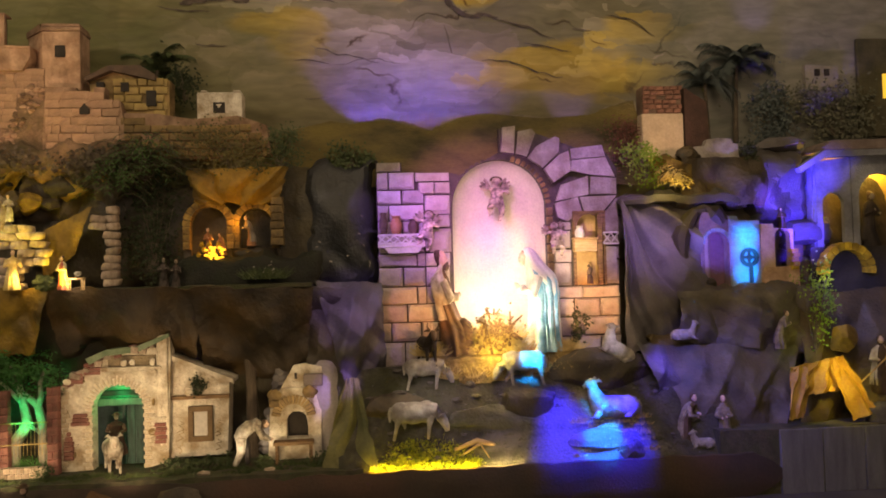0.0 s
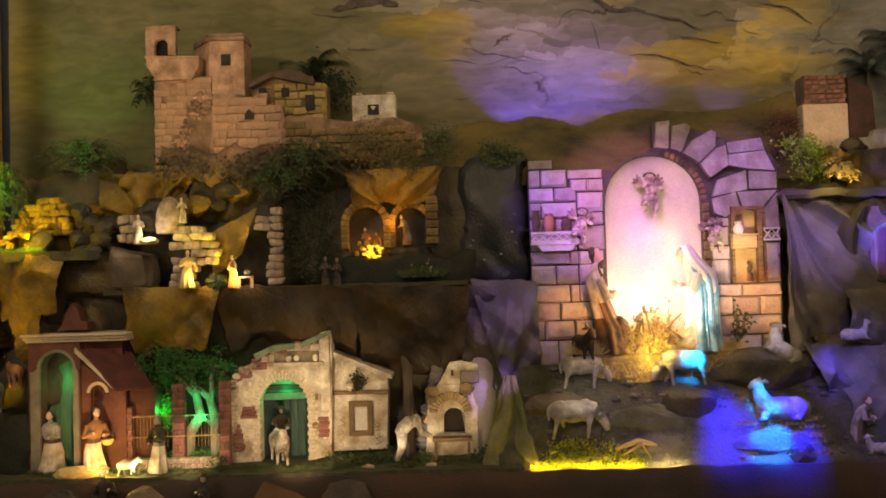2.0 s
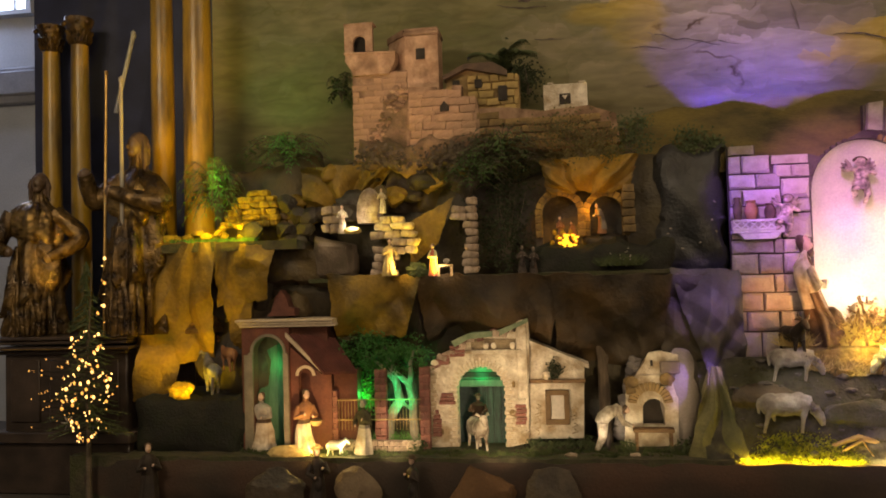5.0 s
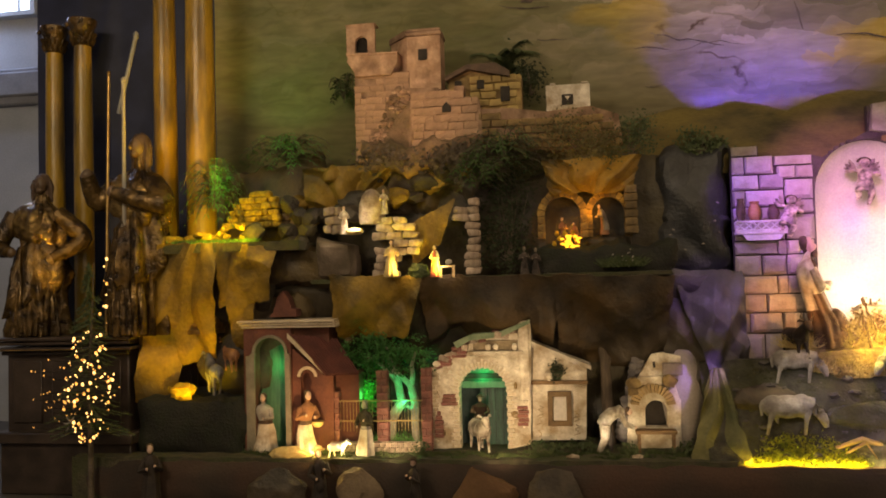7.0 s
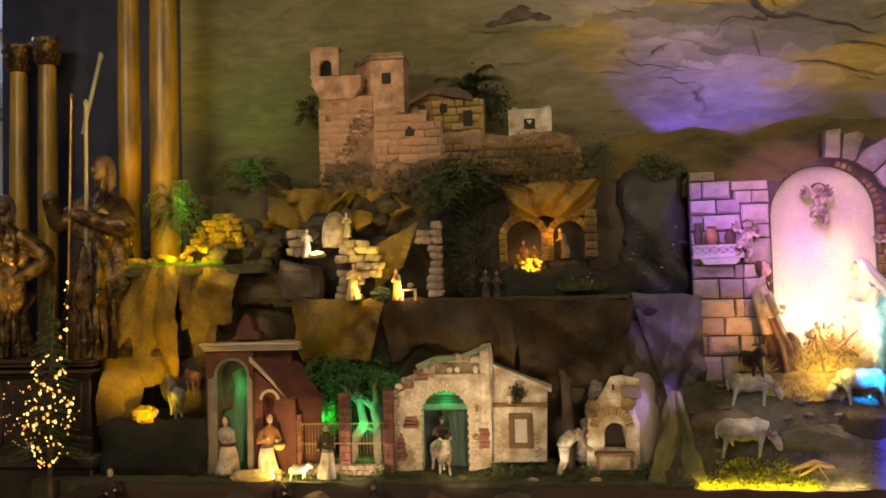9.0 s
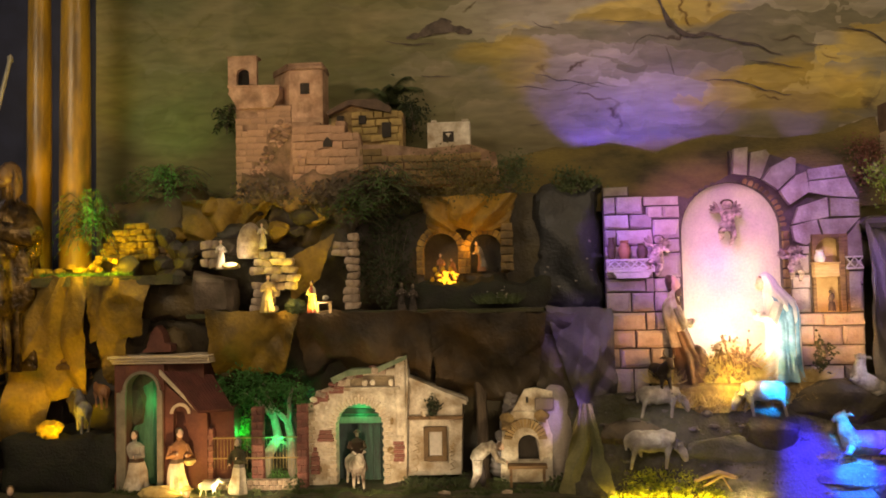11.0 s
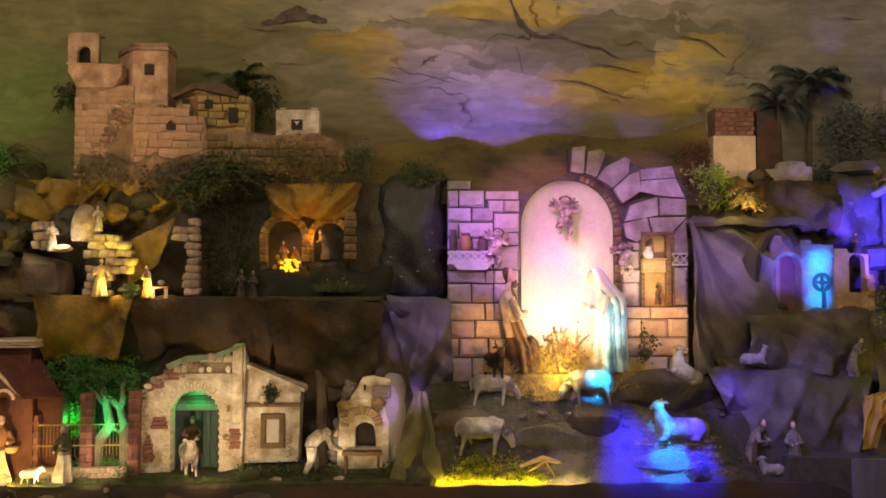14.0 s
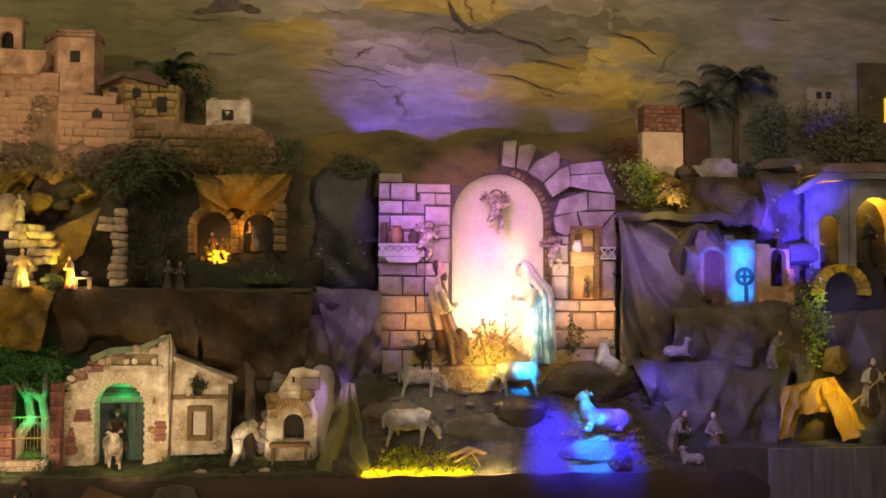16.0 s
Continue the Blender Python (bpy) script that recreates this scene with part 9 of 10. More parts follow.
# hollow niche of smooth plaster
bm = bmesh.new()
seg, rings = 28, []
for j in range(24):
    if j < 12:
        z, r = BASE + (ns - BASE) * j / 12, R
    else:
        a = math.pi / 2 * (j - 12) / 11
        z, r = ns + R * math.sin(a), R * math.cos(a) + 0.0005
    rings.append([bm.verts.new((nx - r * math.cos(math.pi * i / seg), 5.60 + 0.62 * r * math.sin(math.pi * i / seg), z)) for i in range(seg + 1)])
for a, b in zip(rings, rings[1:]):
    for i in range(seg):
        bm.faces.new((a[i], a[i + 1], b[i + 1], b[i]))
part("niche", bm, PLASTER, stable, "smooth cream half-dome niche")
# balcony and windows of the wall
def lattice(parent, x0, x1, z0, z1, y, n, mat):
    bm = bmesh.new()
    box(bm, x0, x1, y - 0.01, y + 0.01, z1 - 0.012, z1, 0.002)
    box(bm, x0, x1, y - 0.01, y + 0.01, z0, z0 + 0.012, 0.002)
    w = (x1 - x0) / n
    for i in range(n):
        tube(bm, [(x0 + i * w, y, z0 + 0.01), (x0 + (i + 1) * w, y, z1 - 0.01)], 0.005, 5)
        tube(bm, [(x0 + i * w, y, z1 - 0.01), (x0 + (i + 1) * w, y, z0 + 0.01)], 0.005, 5)
    return part("railing", bm, mat, parent)
PALE_RAIL = surface("pale_painted_rail", (0.50, 0.45, 0.43), (0.62, 0.57, 0.54), 10, 0.8, 0.2)
x0, x1, z0, z1 = 0.087, 0.409, 1.696, 1.767
lattice(stable, x0, x1, z0, z1, 5.455, 6, PALE_RAIL)
bm = bmesh.new()
box(bm, x0, x1, 5.45, 5.53, z0 - 0.02, z0, 0.003)
prism(bm, [(x0 + 0.04, z0 - 0.02), (x1 - 0.02, z0 - 0.02), (x1 - 0.05, z0 - 0.06), (x0 + 0.07, z0 - 0.06)], 5.46, 5.53)
part("balcony", bm, PALE_RAIL, stable, "small balcony slab")
x0, x1, z0, z1 = 1.669, 1.78, 1.662, 1.751
lattice(stable, x0, x1, z0, z1, 5.49, 2, PALE_RAIL)
part("shutter", box(bmesh.new(), 1.69, 1.764, 5.50, 5.52, 1.408, 1.646, 0.003), STONE_PINK, stable)
x0, x1, z0, z1 = 1.471, 1.678, 1.379, 1.882
part("window", arch_wall(bmesh.new(), [(x0 - 0.012, z0), (x0 - 0.012, z1 + 0.02), (x1 + 0.012, z1 + 0.02), (x1 + 0.012, z0)], (x0 + x1) / 2, x1 - x0 - 0.01, z0, z1 - 0.1, 5.50, 5.53), WOOD, stable, "brown arched window frame")
# yellow light in the recess is put into its ochre colour
part("window_recess", box(bmesh.new(), x0, x1, 5.545, 5.549, z0, z1), surface("lit_ochre_wall", (0.34, 0.22, 0.09), (0.46, 0.31, 0.14), 7, 0.85, 0.3), stable)
bx0, bx1, bz0, bz1 = 1.456, 1.62, 1.613, 1.702
sb = part("window_box", box(bmesh.new(), bx0, bx1, 5.47, 5.53, bz0, bz1, 0.005), WOOD_LIGHT, stable, "wooden window box")
part("shelf", box(bmesh.new(), bx0 - 0.005, bx1 + 0.005, 5.46, 5.53, bz1, bz1 + 0.012, 0.002), WOOD_LIGHT, sb)
part("post", box(bmesh.new(), 1.626, 1.663, 5.485, 5.53, z0, z1, 0.003), WOOD, stable)
def jar(label, base, r, h, mat=WOOD):
    return tagged(finish("jar", lathe(bmesh.new(), [(r * 0.7, 0), (r, h * 0.35), (r * 0.95, h * 0.6), (r * 0.6, h * 0.85), (r * 0.75, h)], base, 16), mat), label, "jar")
jar("brown clay jar on the balcony", (0.214, 5.49, 1.769), 0.043, 0.124, BROWN_ROBE)
jar("dark clay jar on the balcony", (0.333, 5.49, 1.769), 0.039, 0.101, HAIR)
jar("tall dark jar on the balcony", (0.127, 5.49, 1.768), 0.031, 0.147, HAIR)
jar("pale jar on the window box", (1.5, 5.49, 1.702), 0.035, 0.093, PALE_RAIL)
bm = bmesh.new()
x, y, z = (1.561, 5.48, 1.389)
lathe(bm, [(0.025, 0), (0.02, 0.05), (0.014, 0.06)], (x, y, z), 10)
blob(bm, (x, y, z + 0.085), (0.018, 0.018, 0.035), 0, 1, 0, 2, 0.3)
blob(bm, (x - 0.008, y - 0.005, z + 0.125), (0.012, 0.012, 0.012), 0, 1, 0, 1)
tagged(finish("bird_figure", bm, HAIR), "small dark bird perched on a pedestal", "bird")

G = BASE
bm = bmesh.new()
crumple(bm, 0.34, 1.44, 0.70, 0.955, 5.30, 0.03, 104, 6, 0.03, 0.16, 0.02)
tagged(finish("straw_bed", bm, surface("trodden_straw", (0.16, 0.10, 0.03), (0.36, 0.25, 0.09), 22, 0.9, 0.9, blotch=(0.10, 0.07, 0.03), blotch_scale=9), sharp=24), "low bank of trodden straw under the holy family", "straw")
madonna("bowing clay woman, white veil and light blue mantle", (1.178, 5.36, G + 0.105), 0.72)
joseph("kneeling clay man in brown and cream robes", (0.585, 5.38, G + 0.10), 0.72)
bm = bmesh.new()
x, y, z = 0.855, 5.34, G + 0.105
manger = thing("manger", (x, y, z), "wooden crib of crossed sticks heaped with bright straw", "manger")
rng = random.Random(17)
for k in range(34):
    bm = bmesh.new()
    a, r_ = rng.uniform(-1.1, 1.1), rng.uniform(0.06, 0.13)
    mid = Vector((x + rng.uniform(-0.10, 0.10), y - 0.03 + rng.uniform(-0.05, 0.05), z + rng.uniform(0.05, 0.20)))
    d = Vector((math.sin(a), rng.uniform(-0.2, 0.2), math.cos(a))) * r_
    if (mid - d).z < z - 0.02:
        d *= 0.5
    tube(bm, [mid - d, mid + Vector((0.006, 0, 0.004)), mid + d], [0.010, 0.009, 0.006], 6)
    part("stick", bm, WOOD, manger)
part("trough", box(bmesh.new(), x - 0.13, x + 0.13, y - 0.01, y + 0.1, z, z + 0.13, 0.02), STRAW, manger)
bm = bmesh.new()
tuft(bm, (x, y + 0.02, z + 0.06), 0.19, 0.18, 900, rng, 0.003)
part("straw", bm, STRAW, manger, "bright loose straw")
bm = bmesh.new()
for k in range(150):
    q_ = Vector((x + rng.gauss(0, 0.075), y - 0.06 + rng.uniform(-0.03, 0.02), z + 0.02 + abs(rng.gauss(0.10, 0.09))))
    d_ = Vector((rng.uniform(-1, 1), rng.uniform(-0.4, 0.4), rng.uniform(-1, 1))).normalized() * rng.uniform(0.012, 0.030)
    w_ = d_.cross(Vector((0, 1, 0))).normalized() * rng.uniform(0.004, 0.010)
    bm.faces.new([bm.verts.new(e) for e in (q_, q_ + d_ * 0.5 + w_, q_ + d_, q_ + d_ * 0.5 - w_)])
part("husk", bm, WOOD, manger, "dry brown husks")["kind"] = "stuff"
bm = bmesh.new()
blob(bm, (x, y + 0.02, z + 0.22), (0.10, 0.05, 0.05), 0.3, 8, 0, 3)
tagged(finish("swaddled_doll", bm, CREAM_ROBE), "small cream swaddled clay doll on the straw", "statue")
bm = bmesh.new()
for k in range(60):
    sx_, sy_ = 0.377 + 0.0172 * k, 5.31 + rng.uniform(-0.04, 0.08)
    tuft(bm, (sx_, sy_, max(0.945 if sy_ > 5.30 else 0, meadow(sx_, sy_) - 0.01)), 0.07, 0.10, 110, rng, 0.003)
tagged(finish("straw", bm, STRAW), "loose straw strewn over the stable floor", "straw", kind="stuff")
sheep("dark brown clay ox kneeling beside the crib", (0.395, 5.29, 0.885), 0.326, 1, "stand", HIDE_DARK, "ox_figure", True, 0.9, category="ox").matrix_basis @= Euler((0, 0, radians(-76))).to_matrix().to_4x4()
angel("pale winged angel hung in the niche", (0.931, 5.58, 2.028), 0.357)
angel("pale winged angel at the wall's edge", (0.426, 5.46, 1.808), 0.31, 8)
angel("pale winged angel beside the window", (1.322, 5.46, 1.724), 0.279, -10)

# ---- flock and brook ----
sheep("white clay sheep grazing, turned to the crib", (0.386, 5.26, 0.735), 0.341, 1, "grazing")
sheep("white clay sheep grazing, its flank lit bright blue", (1.002, 5.24, 0.74), 0.372, -1, "grazing")
sheep("white clay sheep grazing on yellow-lit moss", (0.306, 5.12, 0.443), 0.395, 1, "grazing")
sheep("white clay sheep resting on straw, lit bright blue", (1.576, 5.14, 0.51), 0.426, -1, "lying")
climber = sheep("white clay sheep lying on the slope, head raised", (1.62, 5.24, 0.90), 0.32, -1, "lying")
climber.matrix_basis = Matrix.Translation((1.62, 5.24, 0.90)) @ Euler((0, radians(32), 0)).to_matrix().to_4x4() @ Matrix.Diagonal((-1, 1, 1, 1))
bush("shrub", "small dark shrub at the stable's corner", (1.43, 5.36, 1.10), (0.05, 0.04, 0.11), 160, LEAF_DIM, 0.03, 19, clumps=8)
sheep("small white clay lamb resting on a ledge", (2.13, 5.22, 0.995), 0.21, 1, "lying", ears=1.5)
bm = bmesh.new()
rng = random.Random(23)
for k in range(620):
    u, v = rng.random(), rng.random()
    lift = (0.16 * v) * (1 - abs(2 * u - 1) ** 3)
    c = Vector((0.005 + u * 0.70, 5.035 + 0.09 * v + rng.uniform(-0.01, 0.01), 0.272 + lift))
    for q in range(22):
        p = c + Vector((rng.gauss(0, 0.013), rng.gauss(0, 0.008), rng.gauss(0, 0.010)))
        d = Vector((rng.uniform(-1, 1), rng.uniform(-1, 0.2), rng.uniform(-0.5, 1))).normalized() * rng.uniform(0.014, 0.030)
        w = d.orthogonal().normalized() * 0.0055
        bm.faces.new([bm.verts.new(e) for e in (p, p + d * 0.5 + w, p + d, p + d * 0.5 - w)])
tagged(finish("moss", bm, surface("curled_green_moss", (0.10, 0.13, 0.012), (0.42, 0.42, 0.035), 34, 0.9, 0.3)), "mat of curly yellow-green moss along the lip", "moss", kind="stuff")
tagged(finish("moss_cushion", blob(bmesh.new(), (0.35, 5.15, 0.26), (0.355, 0.08, 0.14), 0.15, 6, level=3), SOIL), "dark cushion under the curly moss", "moss")
bm = bmesh.new()
tube(bm, [(0.531, 5.08, 0.368), (0.678, 5.08, 0.421), (0.828, 5.1, 0.374), (1.056, 5.12, 0.388)], [0.012, 0.018, 0.014, 0.006], 8)
tube(bm, [(0.566, 5.06, 0.329), (0.694, 5.06, 0.406), (0.748, 5.05, 0.314)], [0.008, 0.012, 0.004], 7)
tagged(finish("root", bm, WOOD_LIGHT), "pale dry root lying at the moss edge", "root")
bm = bmesh.new()
for k in range(60):
    gx_, gy_ = 1.315 + rng.random() * 0.504, rng.uniform(5.04, 5.15)
    tuft(bm, (gx_, gy_, meadow(gx_, gy_)), 0.05, 0.03, 36, rng, 0.0028)
tagged(finish("straw", bm, STRAW), "straw strewn under the resting sheep", "straw", kind="stuff")
bm, rng = bmesh.new(), random.Random(61)
for k in range(170):
    gx_, gy_ = rng.uniform(0.0, 2.2), rng.uniform(5.03, 5.34)
    if 1.05 < gx_ < 1.75 and gy_ < 5.16:
        continue
    r_ = rng.uniform(0.006, 0.03) * rng.random() ** 0.5
    blob(bm, (gx_, gy_, meadow(gx_, gy_) + r_ * 0.2), (r_ * rng.uniform(0.9, 1.9), r_, r_ * rng.uniform(0.5, 0.9)), 0.5, 7, 0, 2)
tagged(finish("gravel", bm, ROCK_GREY), "small grey stones scattered over the meadow", "stones", kind="stuff")
bm = bmesh.new()
for k in range(230):
    gx_, gy_ = rng.uniform(0.0, 2.2), rng.uniform(5.03, 5.36)
    if 1.05 < gx_ < 1.75 and gy_ < 5.16:
        continue
    tuft(bm, (gx_, gy_, meadow(gx_, gy_) - 0.004), 0.04, rng.uniform(0.015, 0.045), 26, rng, 0.0028)
tagged(finish("moss", bm, surface("brown_green_moss", (0.03, 0.032, 0.012), (0.09, 0.08, 0.03), 20, 0.9, 0.3)), "dry brown-green moss over the meadow", "moss", kind="stuff")
boulder("pale blue-lit rock slab under the resting sheep", (1.50, 5.09, 0.378), (0.20, 0.05, 0.078), GREY_PAPER, rough=0.3)
boulder("grey-green rock step in the meadow", (0.74, 5.17, 0.52), (0.34, 0.05, 0.115), surface("grey_green_rock", (0.05, 0.05, 0.04), (0.13, 0.125, 0.105), 9, 0.9, 0.8, blotch=(0.07, 0.065, 0.03), blotch_scale=6))
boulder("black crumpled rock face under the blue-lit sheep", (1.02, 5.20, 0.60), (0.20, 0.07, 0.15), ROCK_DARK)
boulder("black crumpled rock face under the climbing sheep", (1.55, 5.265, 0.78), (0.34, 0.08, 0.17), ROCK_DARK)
boulder("dark rock under the grazing sheep", (0.16, 5.22, 0.60), (0.22, 0.07, 0.12), ROCK)

# ---- the eastern hill ----
tw = thing("brick_tower", (2.159, 5.58, 2.327), "small tower with red brick top and plastered foot", "tower")
x0, x1, z0, z1 = 2.005, 2.315, 2.303, 2.599
part("foot", box(bmesh.new(), x0, x1, 5.56, 5.72, z0 - 0.03, z1, 0.006), CREAM_TRIM, tw, "worn cream plaster")
x0, x1, z0, z1 = 2.017, 2.31, 2.599, 2.8
top_ = part("top", box(bmesh.new(), x0 + 0.004, x1 - 0.004, 5.574, 5.71, z0, z1), surface("faded_brick_joint", (0.13, 0.085, 0.062), (0.20, 0.135, 0.10), 12, 0.95, 0.3), tw)
courses(top_, x0, x1, z0, z1, 5.57, 6, 5, surface("faded_brick", (0.16, 0.075, 0.05), (0.26, 0.13, 0.09), 16, 0.85, 0.5, per_piece=0.25), "brick", 4, 0.012, 0.004, wild=0.15)
# the side's shade is put into its darker brick colour
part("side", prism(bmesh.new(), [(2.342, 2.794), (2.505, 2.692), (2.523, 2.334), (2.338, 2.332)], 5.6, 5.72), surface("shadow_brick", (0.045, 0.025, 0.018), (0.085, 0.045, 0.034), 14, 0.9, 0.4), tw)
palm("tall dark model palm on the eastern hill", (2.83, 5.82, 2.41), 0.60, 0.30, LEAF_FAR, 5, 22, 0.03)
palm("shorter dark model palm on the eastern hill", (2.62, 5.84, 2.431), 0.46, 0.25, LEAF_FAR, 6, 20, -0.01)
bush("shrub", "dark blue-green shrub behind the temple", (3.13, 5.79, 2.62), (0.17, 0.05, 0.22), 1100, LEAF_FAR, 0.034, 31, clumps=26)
# olive leaves are paled for the same haze
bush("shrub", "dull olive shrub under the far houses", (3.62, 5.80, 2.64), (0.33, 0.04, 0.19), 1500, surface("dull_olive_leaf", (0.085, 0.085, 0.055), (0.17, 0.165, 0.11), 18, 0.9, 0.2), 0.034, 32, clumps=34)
bush("shrub", "small dark shrub beside the low white wall", (2.78, 5.52, 2.30), (0.07, 0.04, 0.07), 260, LEAF_DIM, 0.026, 37, clumps=9)
far = thing("model_cottage", (3.574, 5.78, 2.812), "small white far house with two dark windows", "house")
x0, x1, z0, z1 = 3.421, 3.69, 2.789, 3.023
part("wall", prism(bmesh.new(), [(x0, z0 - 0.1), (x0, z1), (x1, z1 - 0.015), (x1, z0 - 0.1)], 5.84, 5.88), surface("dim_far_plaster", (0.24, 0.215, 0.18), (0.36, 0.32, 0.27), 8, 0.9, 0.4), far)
for bx_ in ((3.494, 3.535, 2.934, 2.987), (3.572, 3.613, 2.935, 2.988)):
    part("window", box(bmesh.new(), bx_[0], bx_[1], 5.832, 5.845, bx_[2], bx_[3]), DARK, far)
far2 = thing("far_tower", (3.975, 5.8, 2.69), "dim ochre square tower at the village's edge", "tower")
x0, x1, z0, z1 = 3.854, 4.375, 2.559, 3.228
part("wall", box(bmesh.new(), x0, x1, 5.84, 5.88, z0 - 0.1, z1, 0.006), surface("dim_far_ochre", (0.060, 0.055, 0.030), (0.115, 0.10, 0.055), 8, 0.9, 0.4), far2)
part("window", box(bmesh.new(), 4.05, 4.13, 5.825, 5.845, 2.755, 2.946), glow("lit_window", (1.0, 0.6, 0.05), 0.8), far2, "small lit window")
bush("shrub", "reddish dry shrub behind the stable", (1.876, 5.62, 2.412), (0.14, 0.05, 0.132), 900, surface("reddish_leaf", (0.10, 0.04, 0.03), (0.18, 0.07, 0.05), 18, 0.8, 0.2), 0.02, 33)
bush("bush", "yellow-green bush beside the brick tower", (1.954, 5.4, 2.228), (0.132, 0.06, 0.124), 700, LEAF_YELLOW, 0.024, 34)
fern("bush", "pale dry bush under a small lamp", (2.136, 5.32, 2.045), 0.14, 0.171, 22, STRAW, 35)
rock("rock_ledge", "ochre rock lit by a small lamp", ROCK_OCHRE, 2.071, 2.324, 2.103, 2.257, 5.44, 0.06, seed=51, freq=6)
rock("rock_ledge", "grey crumpled ledge over the cave ring", ROCK_GREY, 1.809, 2.766, 1.912, 2.017, 5.46, 0.05, seed=52, freq=4, edge=0.05)

# cave ring and painted temple
ring = thing("cave_ring", (2.348, 5.46, 1.338), "dark rounded cave mouth of moulded rock", "cave")
cx, cz = 2.393, 1.621
bm = bmesh.new()
pts = [(cx + 0.171 * math.cos(a), 5.46 + 0.012 * math.sin(5 * a), cz + 0.271 * math.sin(a)) for a in [math.radians(40 + 25 * k) for k in range(11)]]
tube(bm, pts, [0.055 + 0.018 * math.sin(k * 1.7) for k in range(11)], 9)
part("rim", bm, ROCK_DARK, ring, "dark lumpy rim")
part("inside", box(bmesh.new(), cx - 0.147, cx + 0.062, 5.50, 5.54, cz - 0.24, cz + 0.217, 0.02), surface("pinkish_plaster", (0.24, 0.17, 0.15), (0.34, 0.25, 0.22), 7, 0.85, 0.4), ring, "pinkish plaster inside the cave")
temple = thing("model_temple", (2.72, 5.45, 1.318), "pale temple ruin with arches under blue light", "temple")
bm = bmesh.new()
ax, az = 2.464, 1.641
arch_wall(bm, [(2.353, 1.319), (2.341, 1.80), (2.372, 1.867), (2.492, 1.868), (2.502, 1.837), (2.609, 1.838), (2.619, 1.807), (2.774, 1.803), (2.776, 1.319)], ax, 0.178, 1.319, az, 5.42, 5.50)
part("wall", bm, surface("dull_rose_plaster", (0.13, 0.085, 0.085), (0.24, 0.165, 0.16), 9, 0.85, 0.6, blotch=(0.09, 0.06, 0.065), blotch_scale=7), temple, "dull rose arch wall")
part("front_wall", prism(bmesh.new(), [(2.560, 1.319), (2.556, 1.836), (2.612, 1.836), (2.622, 1.806), (2.776, 1.801), (2.778, 1.319)], 5.404, 5.4195), BLUE_PAINT, temple, "smooth pale blue front wall")
part("back_wall", prism(bmesh.new(), [(2.389, 1.316), (2.395, 1.826), (2.623, 1.828), (2.617, 1.316)], 5.54, 5.56), surface("plum_plaster", (0.14, 0.07, 0.09), (0.2, 0.1, 0.12), 7, 0.9, 0.3), temple)
part("cornice", prism(bmesh.new(), [(2.548, 1.814), (2.772, 1.742), (2.772, 1.706), (2.548, 1.777)], 5.388, 5.4035), BLUE_PAINT, temple)
part("cornice", prism(bmesh.new(), [(2.547, 1.741), (2.771, 1.694), (2.771, 1.674), (2.547, 1.717)], 5.392, 5.4035), BLUE_PAINT, temple)
voussoirs(temple, ax, az, 0.089, 0.112, 5.405, 0.03, 0, 180, 9, BLUE_PAINT)
# wheel on a post before the wall
wx, wz = 2.688, 1.541
wheel = bmesh.new()
for i in range(24):
    a0, a1 = 2 * math.pi * i / 24, 2 * math.pi * (i + 1) / 24
    prism(wheel, [(wx + r * math.cos(a), wz + r * math.sin(a)) for r, a in ((0.043, a0), (0.068, a0), (0.068, a1), (0.043, a1))], 5.385, 5.40)
for k in range(4):
    a = math.pi / 2 * k
    tube(wheel, [(wx, 5.392, wz), (wx + 0.05 * math.cos(a), 5.392, wz + 0.05 * math.sin(a))], 0.011, 7)
blob(wheel, (wx, 5.392, wz), (0.022, 0.012, 0.022), 0, 1, 0, 2)
tube(wheel, [(wx + 0.01, 5.392, wz - 0.054), (wx + 0.012, 5.392, wz - 0.178)], [0.014, 0.016], 8)
tagged(finish("wheel_post", wheel, surface("black_paint", (0.012, 0.010, 0.014), (0.02, 0.016, 0.022), 9, 0.7, 0.1)), "dark four-spoked wheel on a short post", "wheel")
bm = bmesh.new()
ax, az = 2.972, 1.622
arch_wall(bm, [(2.78, 1.319), (2.786, 1.775), (2.878, 1.775), (2.886, 1.743), (3.029, 1.736), (3.031, 1.319)], 2.947, 0.116, 1.468, 1.683, 5.41, 5.47)
part("side_arch", bm, surface("tan_ruin_plaster", (0.36, 0.25, 0.14), (0.5, 0.36, 0.22), 9, 0.9, 0.4), temple, "tan broken side arch")
part("low_wall", box(bmesh.new(), 2.792, 3.055, 5.385, 5.5, 1.32, 1.469, 0.006), CASTLE, temple)
for i in range(5):
    piece("stone", temple, 3.013 + 0.012 * (i % 2), 5.39, 1.46 + 0.03 * i, 0.05, 0.05, 0.028, GOLD_BLOCK, i)
rock("rock_block", "violet-lit rough stone by the temple", ROCK_GREY, 3.026, 3.392, 1.624, 1.81, 5.52, 0.06, seed=61, freq=6)
figure("herald_figure", "dark clay figure beside the temple", (2.975, 5.46, 1.725), 0.171, HAIR, facing=-30, group="figures of the eastern hill")

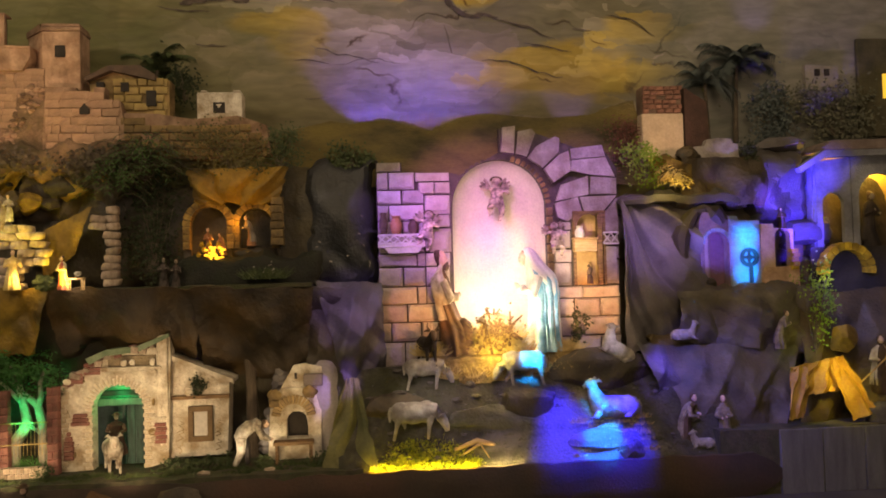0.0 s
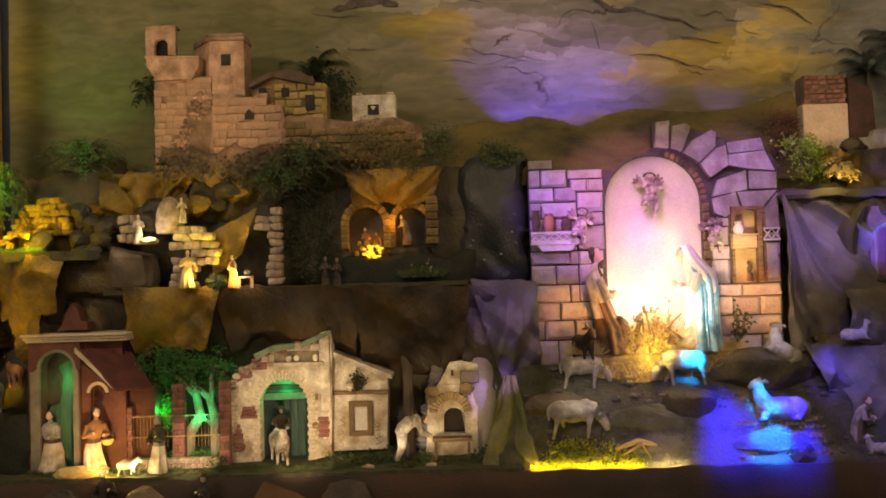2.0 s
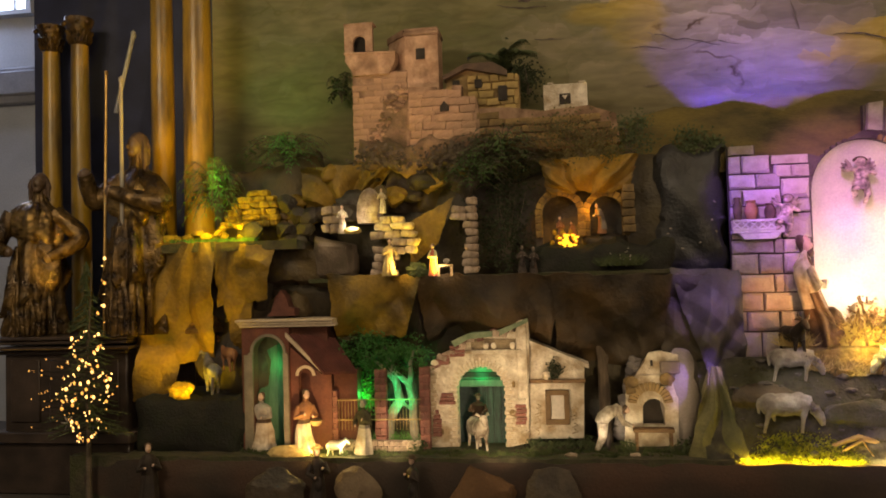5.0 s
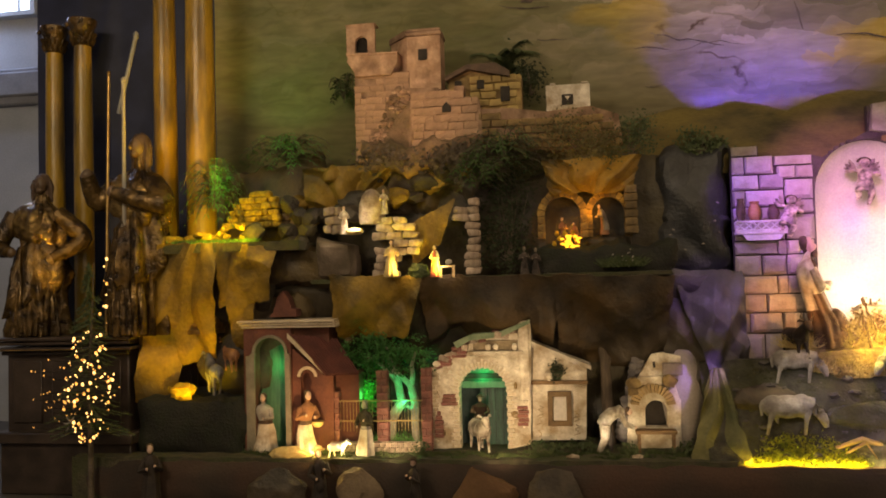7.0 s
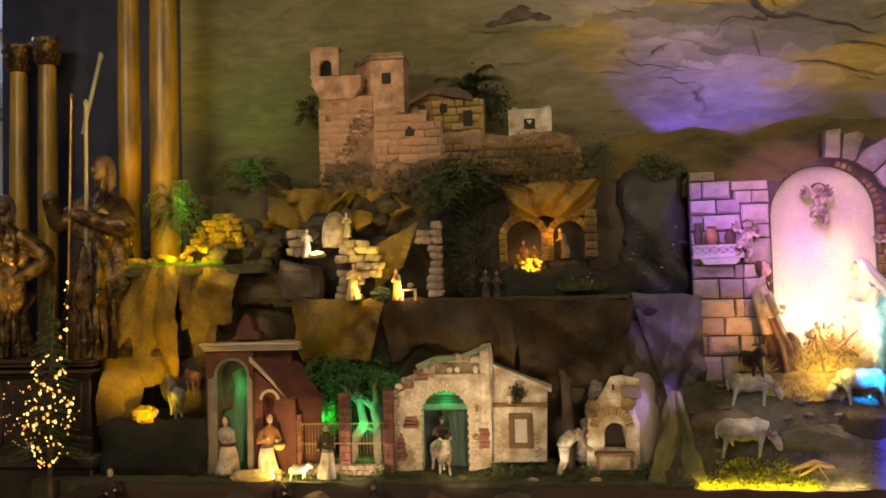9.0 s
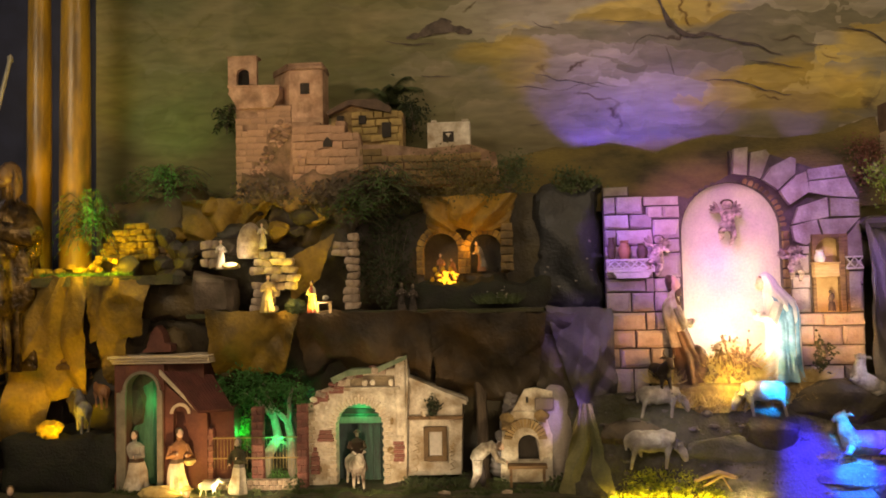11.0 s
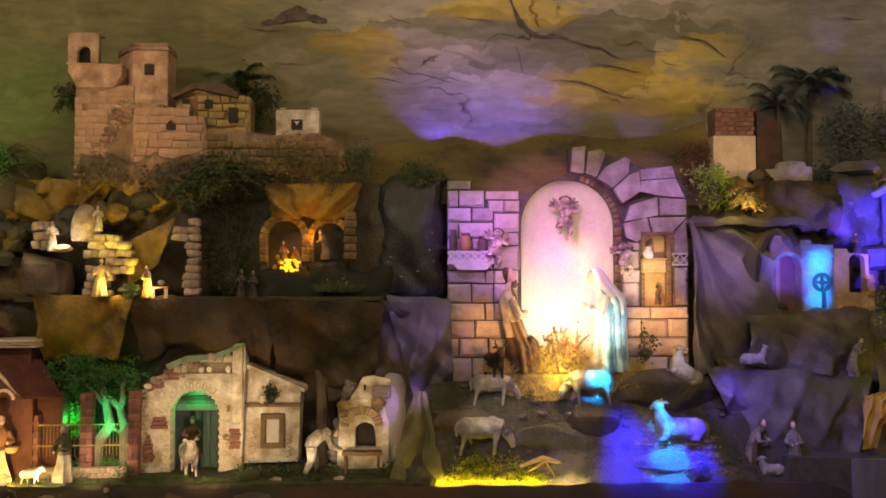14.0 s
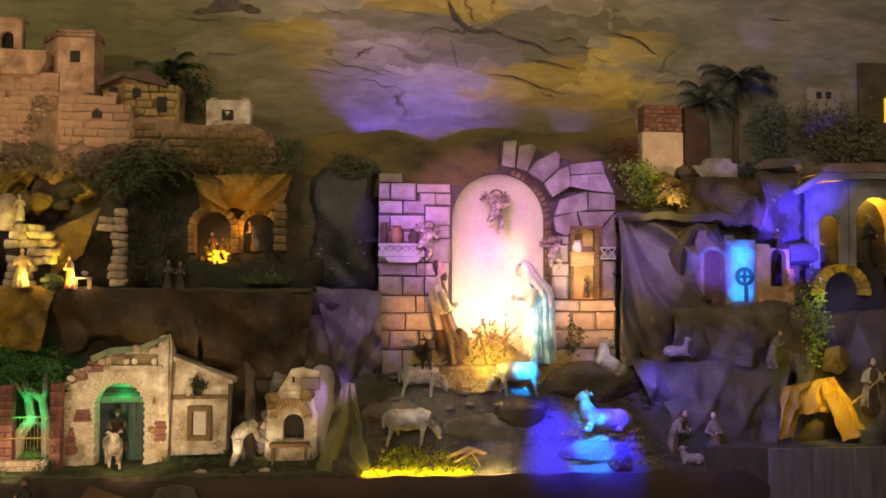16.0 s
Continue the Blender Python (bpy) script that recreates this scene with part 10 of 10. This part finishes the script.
# portico
PORTICO_PAINT = surface("grey_blue_plaster", (0.22, 0.22, 0.25), (0.34, 0.34, 0.37), 6, 0.85, 0.6, blotch=(0.15, 0.145, 0.16), blotch_scale=5)
por = thing("portico", (3.563, 5.5, 1.584), "pale portico with yellow-lit arches and a brown eave", "portico")
bm = bmesh.new()
c1, s1 = 3.371, 1.912
c2, s2 = 3.739, 1.956
zb = 1.583
arch_wall(bm, [(3.243, zb), (3.243, 2.217), (3.509, 2.25), (3.509, zb)], c1, 0.163, zb, s1, 5.462, 5.50)
part("wall", bm, PORTICO_PAINT, por)
bm = bmesh.new()
arch_wall(bm, [(3.518, zb), (3.518, 2.253), (4.11, 2.26), (4.11, zb)], c2, 0.341, zb, s2, 5.464, 5.50)
part("wall", bm, PORTICO_PAINT, por)
part("back_wall", box(bmesh.new(), 3.356, 4.374, 5.68, 5.70, zb, 2.319), surface("ochre_inner_wall", (0.5, 0.34, 0.1), (0.62, 0.44, 0.16), 5, 0.85, 0.2), por, "ochre inner wall")
part("side_wall", box(bmesh.new(), 3.236, 3.252, 5.502, 5.70, zb, 2.22), PORTICO_PAINT, por)
part("roof", prism(bmesh.new(), [(3.29, 2.32), (3.334, 2.361), (4.178, 2.381), (4.177, 2.306), (3.29, 2.295)], 5.40, 5.72), surface("pinkish_brown_slab", (0.14, 0.10, 0.085), (0.25, 0.19, 0.16), 8, 0.85, 0.5), por, "pinkish-brown roof slab")
part("eave", prism(bmesh.new(), [(3.083, 2.168), (3.284, 2.293), (4.169, 2.304), (4.168, 2.263), (3.296, 2.244), (3.107, 2.136)], 5.405, 5.48), PORTICO_PAINT, por, "pale sloping eave")
part("floor", box(bmesh.new(), 3.216, 4.19, 5.45, 5.72, zb - 0.04, zb, 0.004), ROCK_GREY, por)
figure("guard_figure", "dark clay figure standing in the portico", (3.677, 5.5, zb), 0.426, HIDE_DARK, HIDE_DARK, facing=15, group="figures of the eastern hill", skin=DULL_ROBE)
# bridge arch of pale stones
bridge = thing("stone_bridge", (3.395, 5.34, 1.261), "round arch of pale stones over a dark opening", "bridge")
cx, cz = 3.394, 1.429
voussoirs(bridge, cx, cz, 0.147, 0.198, 5.335, 0.10, -8, 188, 11, GOLD_BLOCK)
part("opening", box(bmesh.new(), cx - 0.233, cx + 0.349, 5.42, 5.44, cz - 0.426, cz + 0.171), DARK, bridge, "dark opening")
bush("bush", "tall yellow-green leafy vine on the rock", (3.051, 5.14, 1.20), (0.105, 0.05, 0.23), 420, LEAF_YELLOW, 0.026, 36, (3.017, 5.16, 0.885), clumps=22)
figure("traveller_figure", "grey clay figure bent under a load", (2.789, 5.2, 0.915), 0.27, DULL_ROBE, DULL_ROBE, facing=60, bend=0.14, group="figures of the eastern hill")
figure("traveller_figure", "clay man in black with a long stick", (3.49, 5.18, 0.588), 0.403, HAIR, CREAM_ROBE, facing=-20, group="figures of the eastern hill")
staff("thin stick held by the black-clothed figure", (3.532, 5.1, 0.88), (3.259, 5.1, 0.654), 0.006, WOOD_LIGHT)
figure("shepherd_figure", "dim clay figure kneeling at the rock", (2.069, 5.12, 0.316), 0.357, HAIR, DULL_ROBE, facing=50, bend=0.14, wide=1.2, group="figures of the eastern hill")
figure("shepherd_figure", "pale clay figure with a belt beside the rock", (2.324, 5.1, 0.305), 0.341, surface("grey_painted_robe", (0.08, 0.06, 0.04), (0.26, 0.21, 0.15), 15, 0.7, 0.3), DULL_ROBE, facing=-20, wide=0.8, group="figures of the eastern hill")
sheep("small grey clay lamb lying in the dark", (2.145, 5.06, 0.303), 0.194, -1, "lying")
# yellow cloth and boarded end of the stand
OCHRE_CLOTH = surface("ochre_cloth", (0.30, 0.16, 0.02), (0.50, 0.31, 0.05), 8, 0.6, 0.4)
drape("draped_cloth", "ochre cloth draped over a rock, lit yellow", OCHRE_CLOTH, ((2.812, 5.1, 0.803), (3.164, 5.11, 0.859), (3.185, 5.07, 0.637), (2.876, 5.07, 0.618)), 12, 0.035, 0.0, 71, category="cloth", ragged=0.012, fan=(0.9, -0.5))
drape("draped_cloth", "narrow tail of ochre cloth hanging down a rock", OCHRE_CLOTH, ((2.805, 5.095, 0.796), (2.972, 5.095, 0.809), (2.859, 5.05, 0.472), (2.738, 5.05, 0.459)), 9, 0.022, 0.0, 73, category="cloth", ragged=0.008, fan=(0.5, -0.9))
drape("draped_cloth", "corner of ochre cloth falling beside a rock", OCHRE_CLOTH, ((3.047, 5.1, 0.846), (3.18, 5.11, 0.863), (3.356, 5.03, 0.491), (3.183, 5.02, 0.444)), 9, 0.022, 0.0, 72, category="cloth", ragged=0.010, fan=(0.4, -0.8))
boards = thing("board_front", (3.021, 4.98, 0.093), "dark painted boards closing the stand's end", "boards")
bx0, bx1, bz0, bz1 = 2.643, 3.805, -0.205, 0.414
for k in range(4):
    w = (bx1 - bx0) / 4
    part("board", box(bmesh.new(), bx0 + k * w + 0.002, bx0 + (k + 1) * w - 0.002, 4.975 + 0.004 * (k % 2), 5.0, 0.0, bz1, 0.003), surface("dark_grey_board", (0.085, 0.082, 0.080), (0.15, 0.145, 0.14), 4, 0.8, 0.3, stretch=(4, 1, 0.6)), boards)
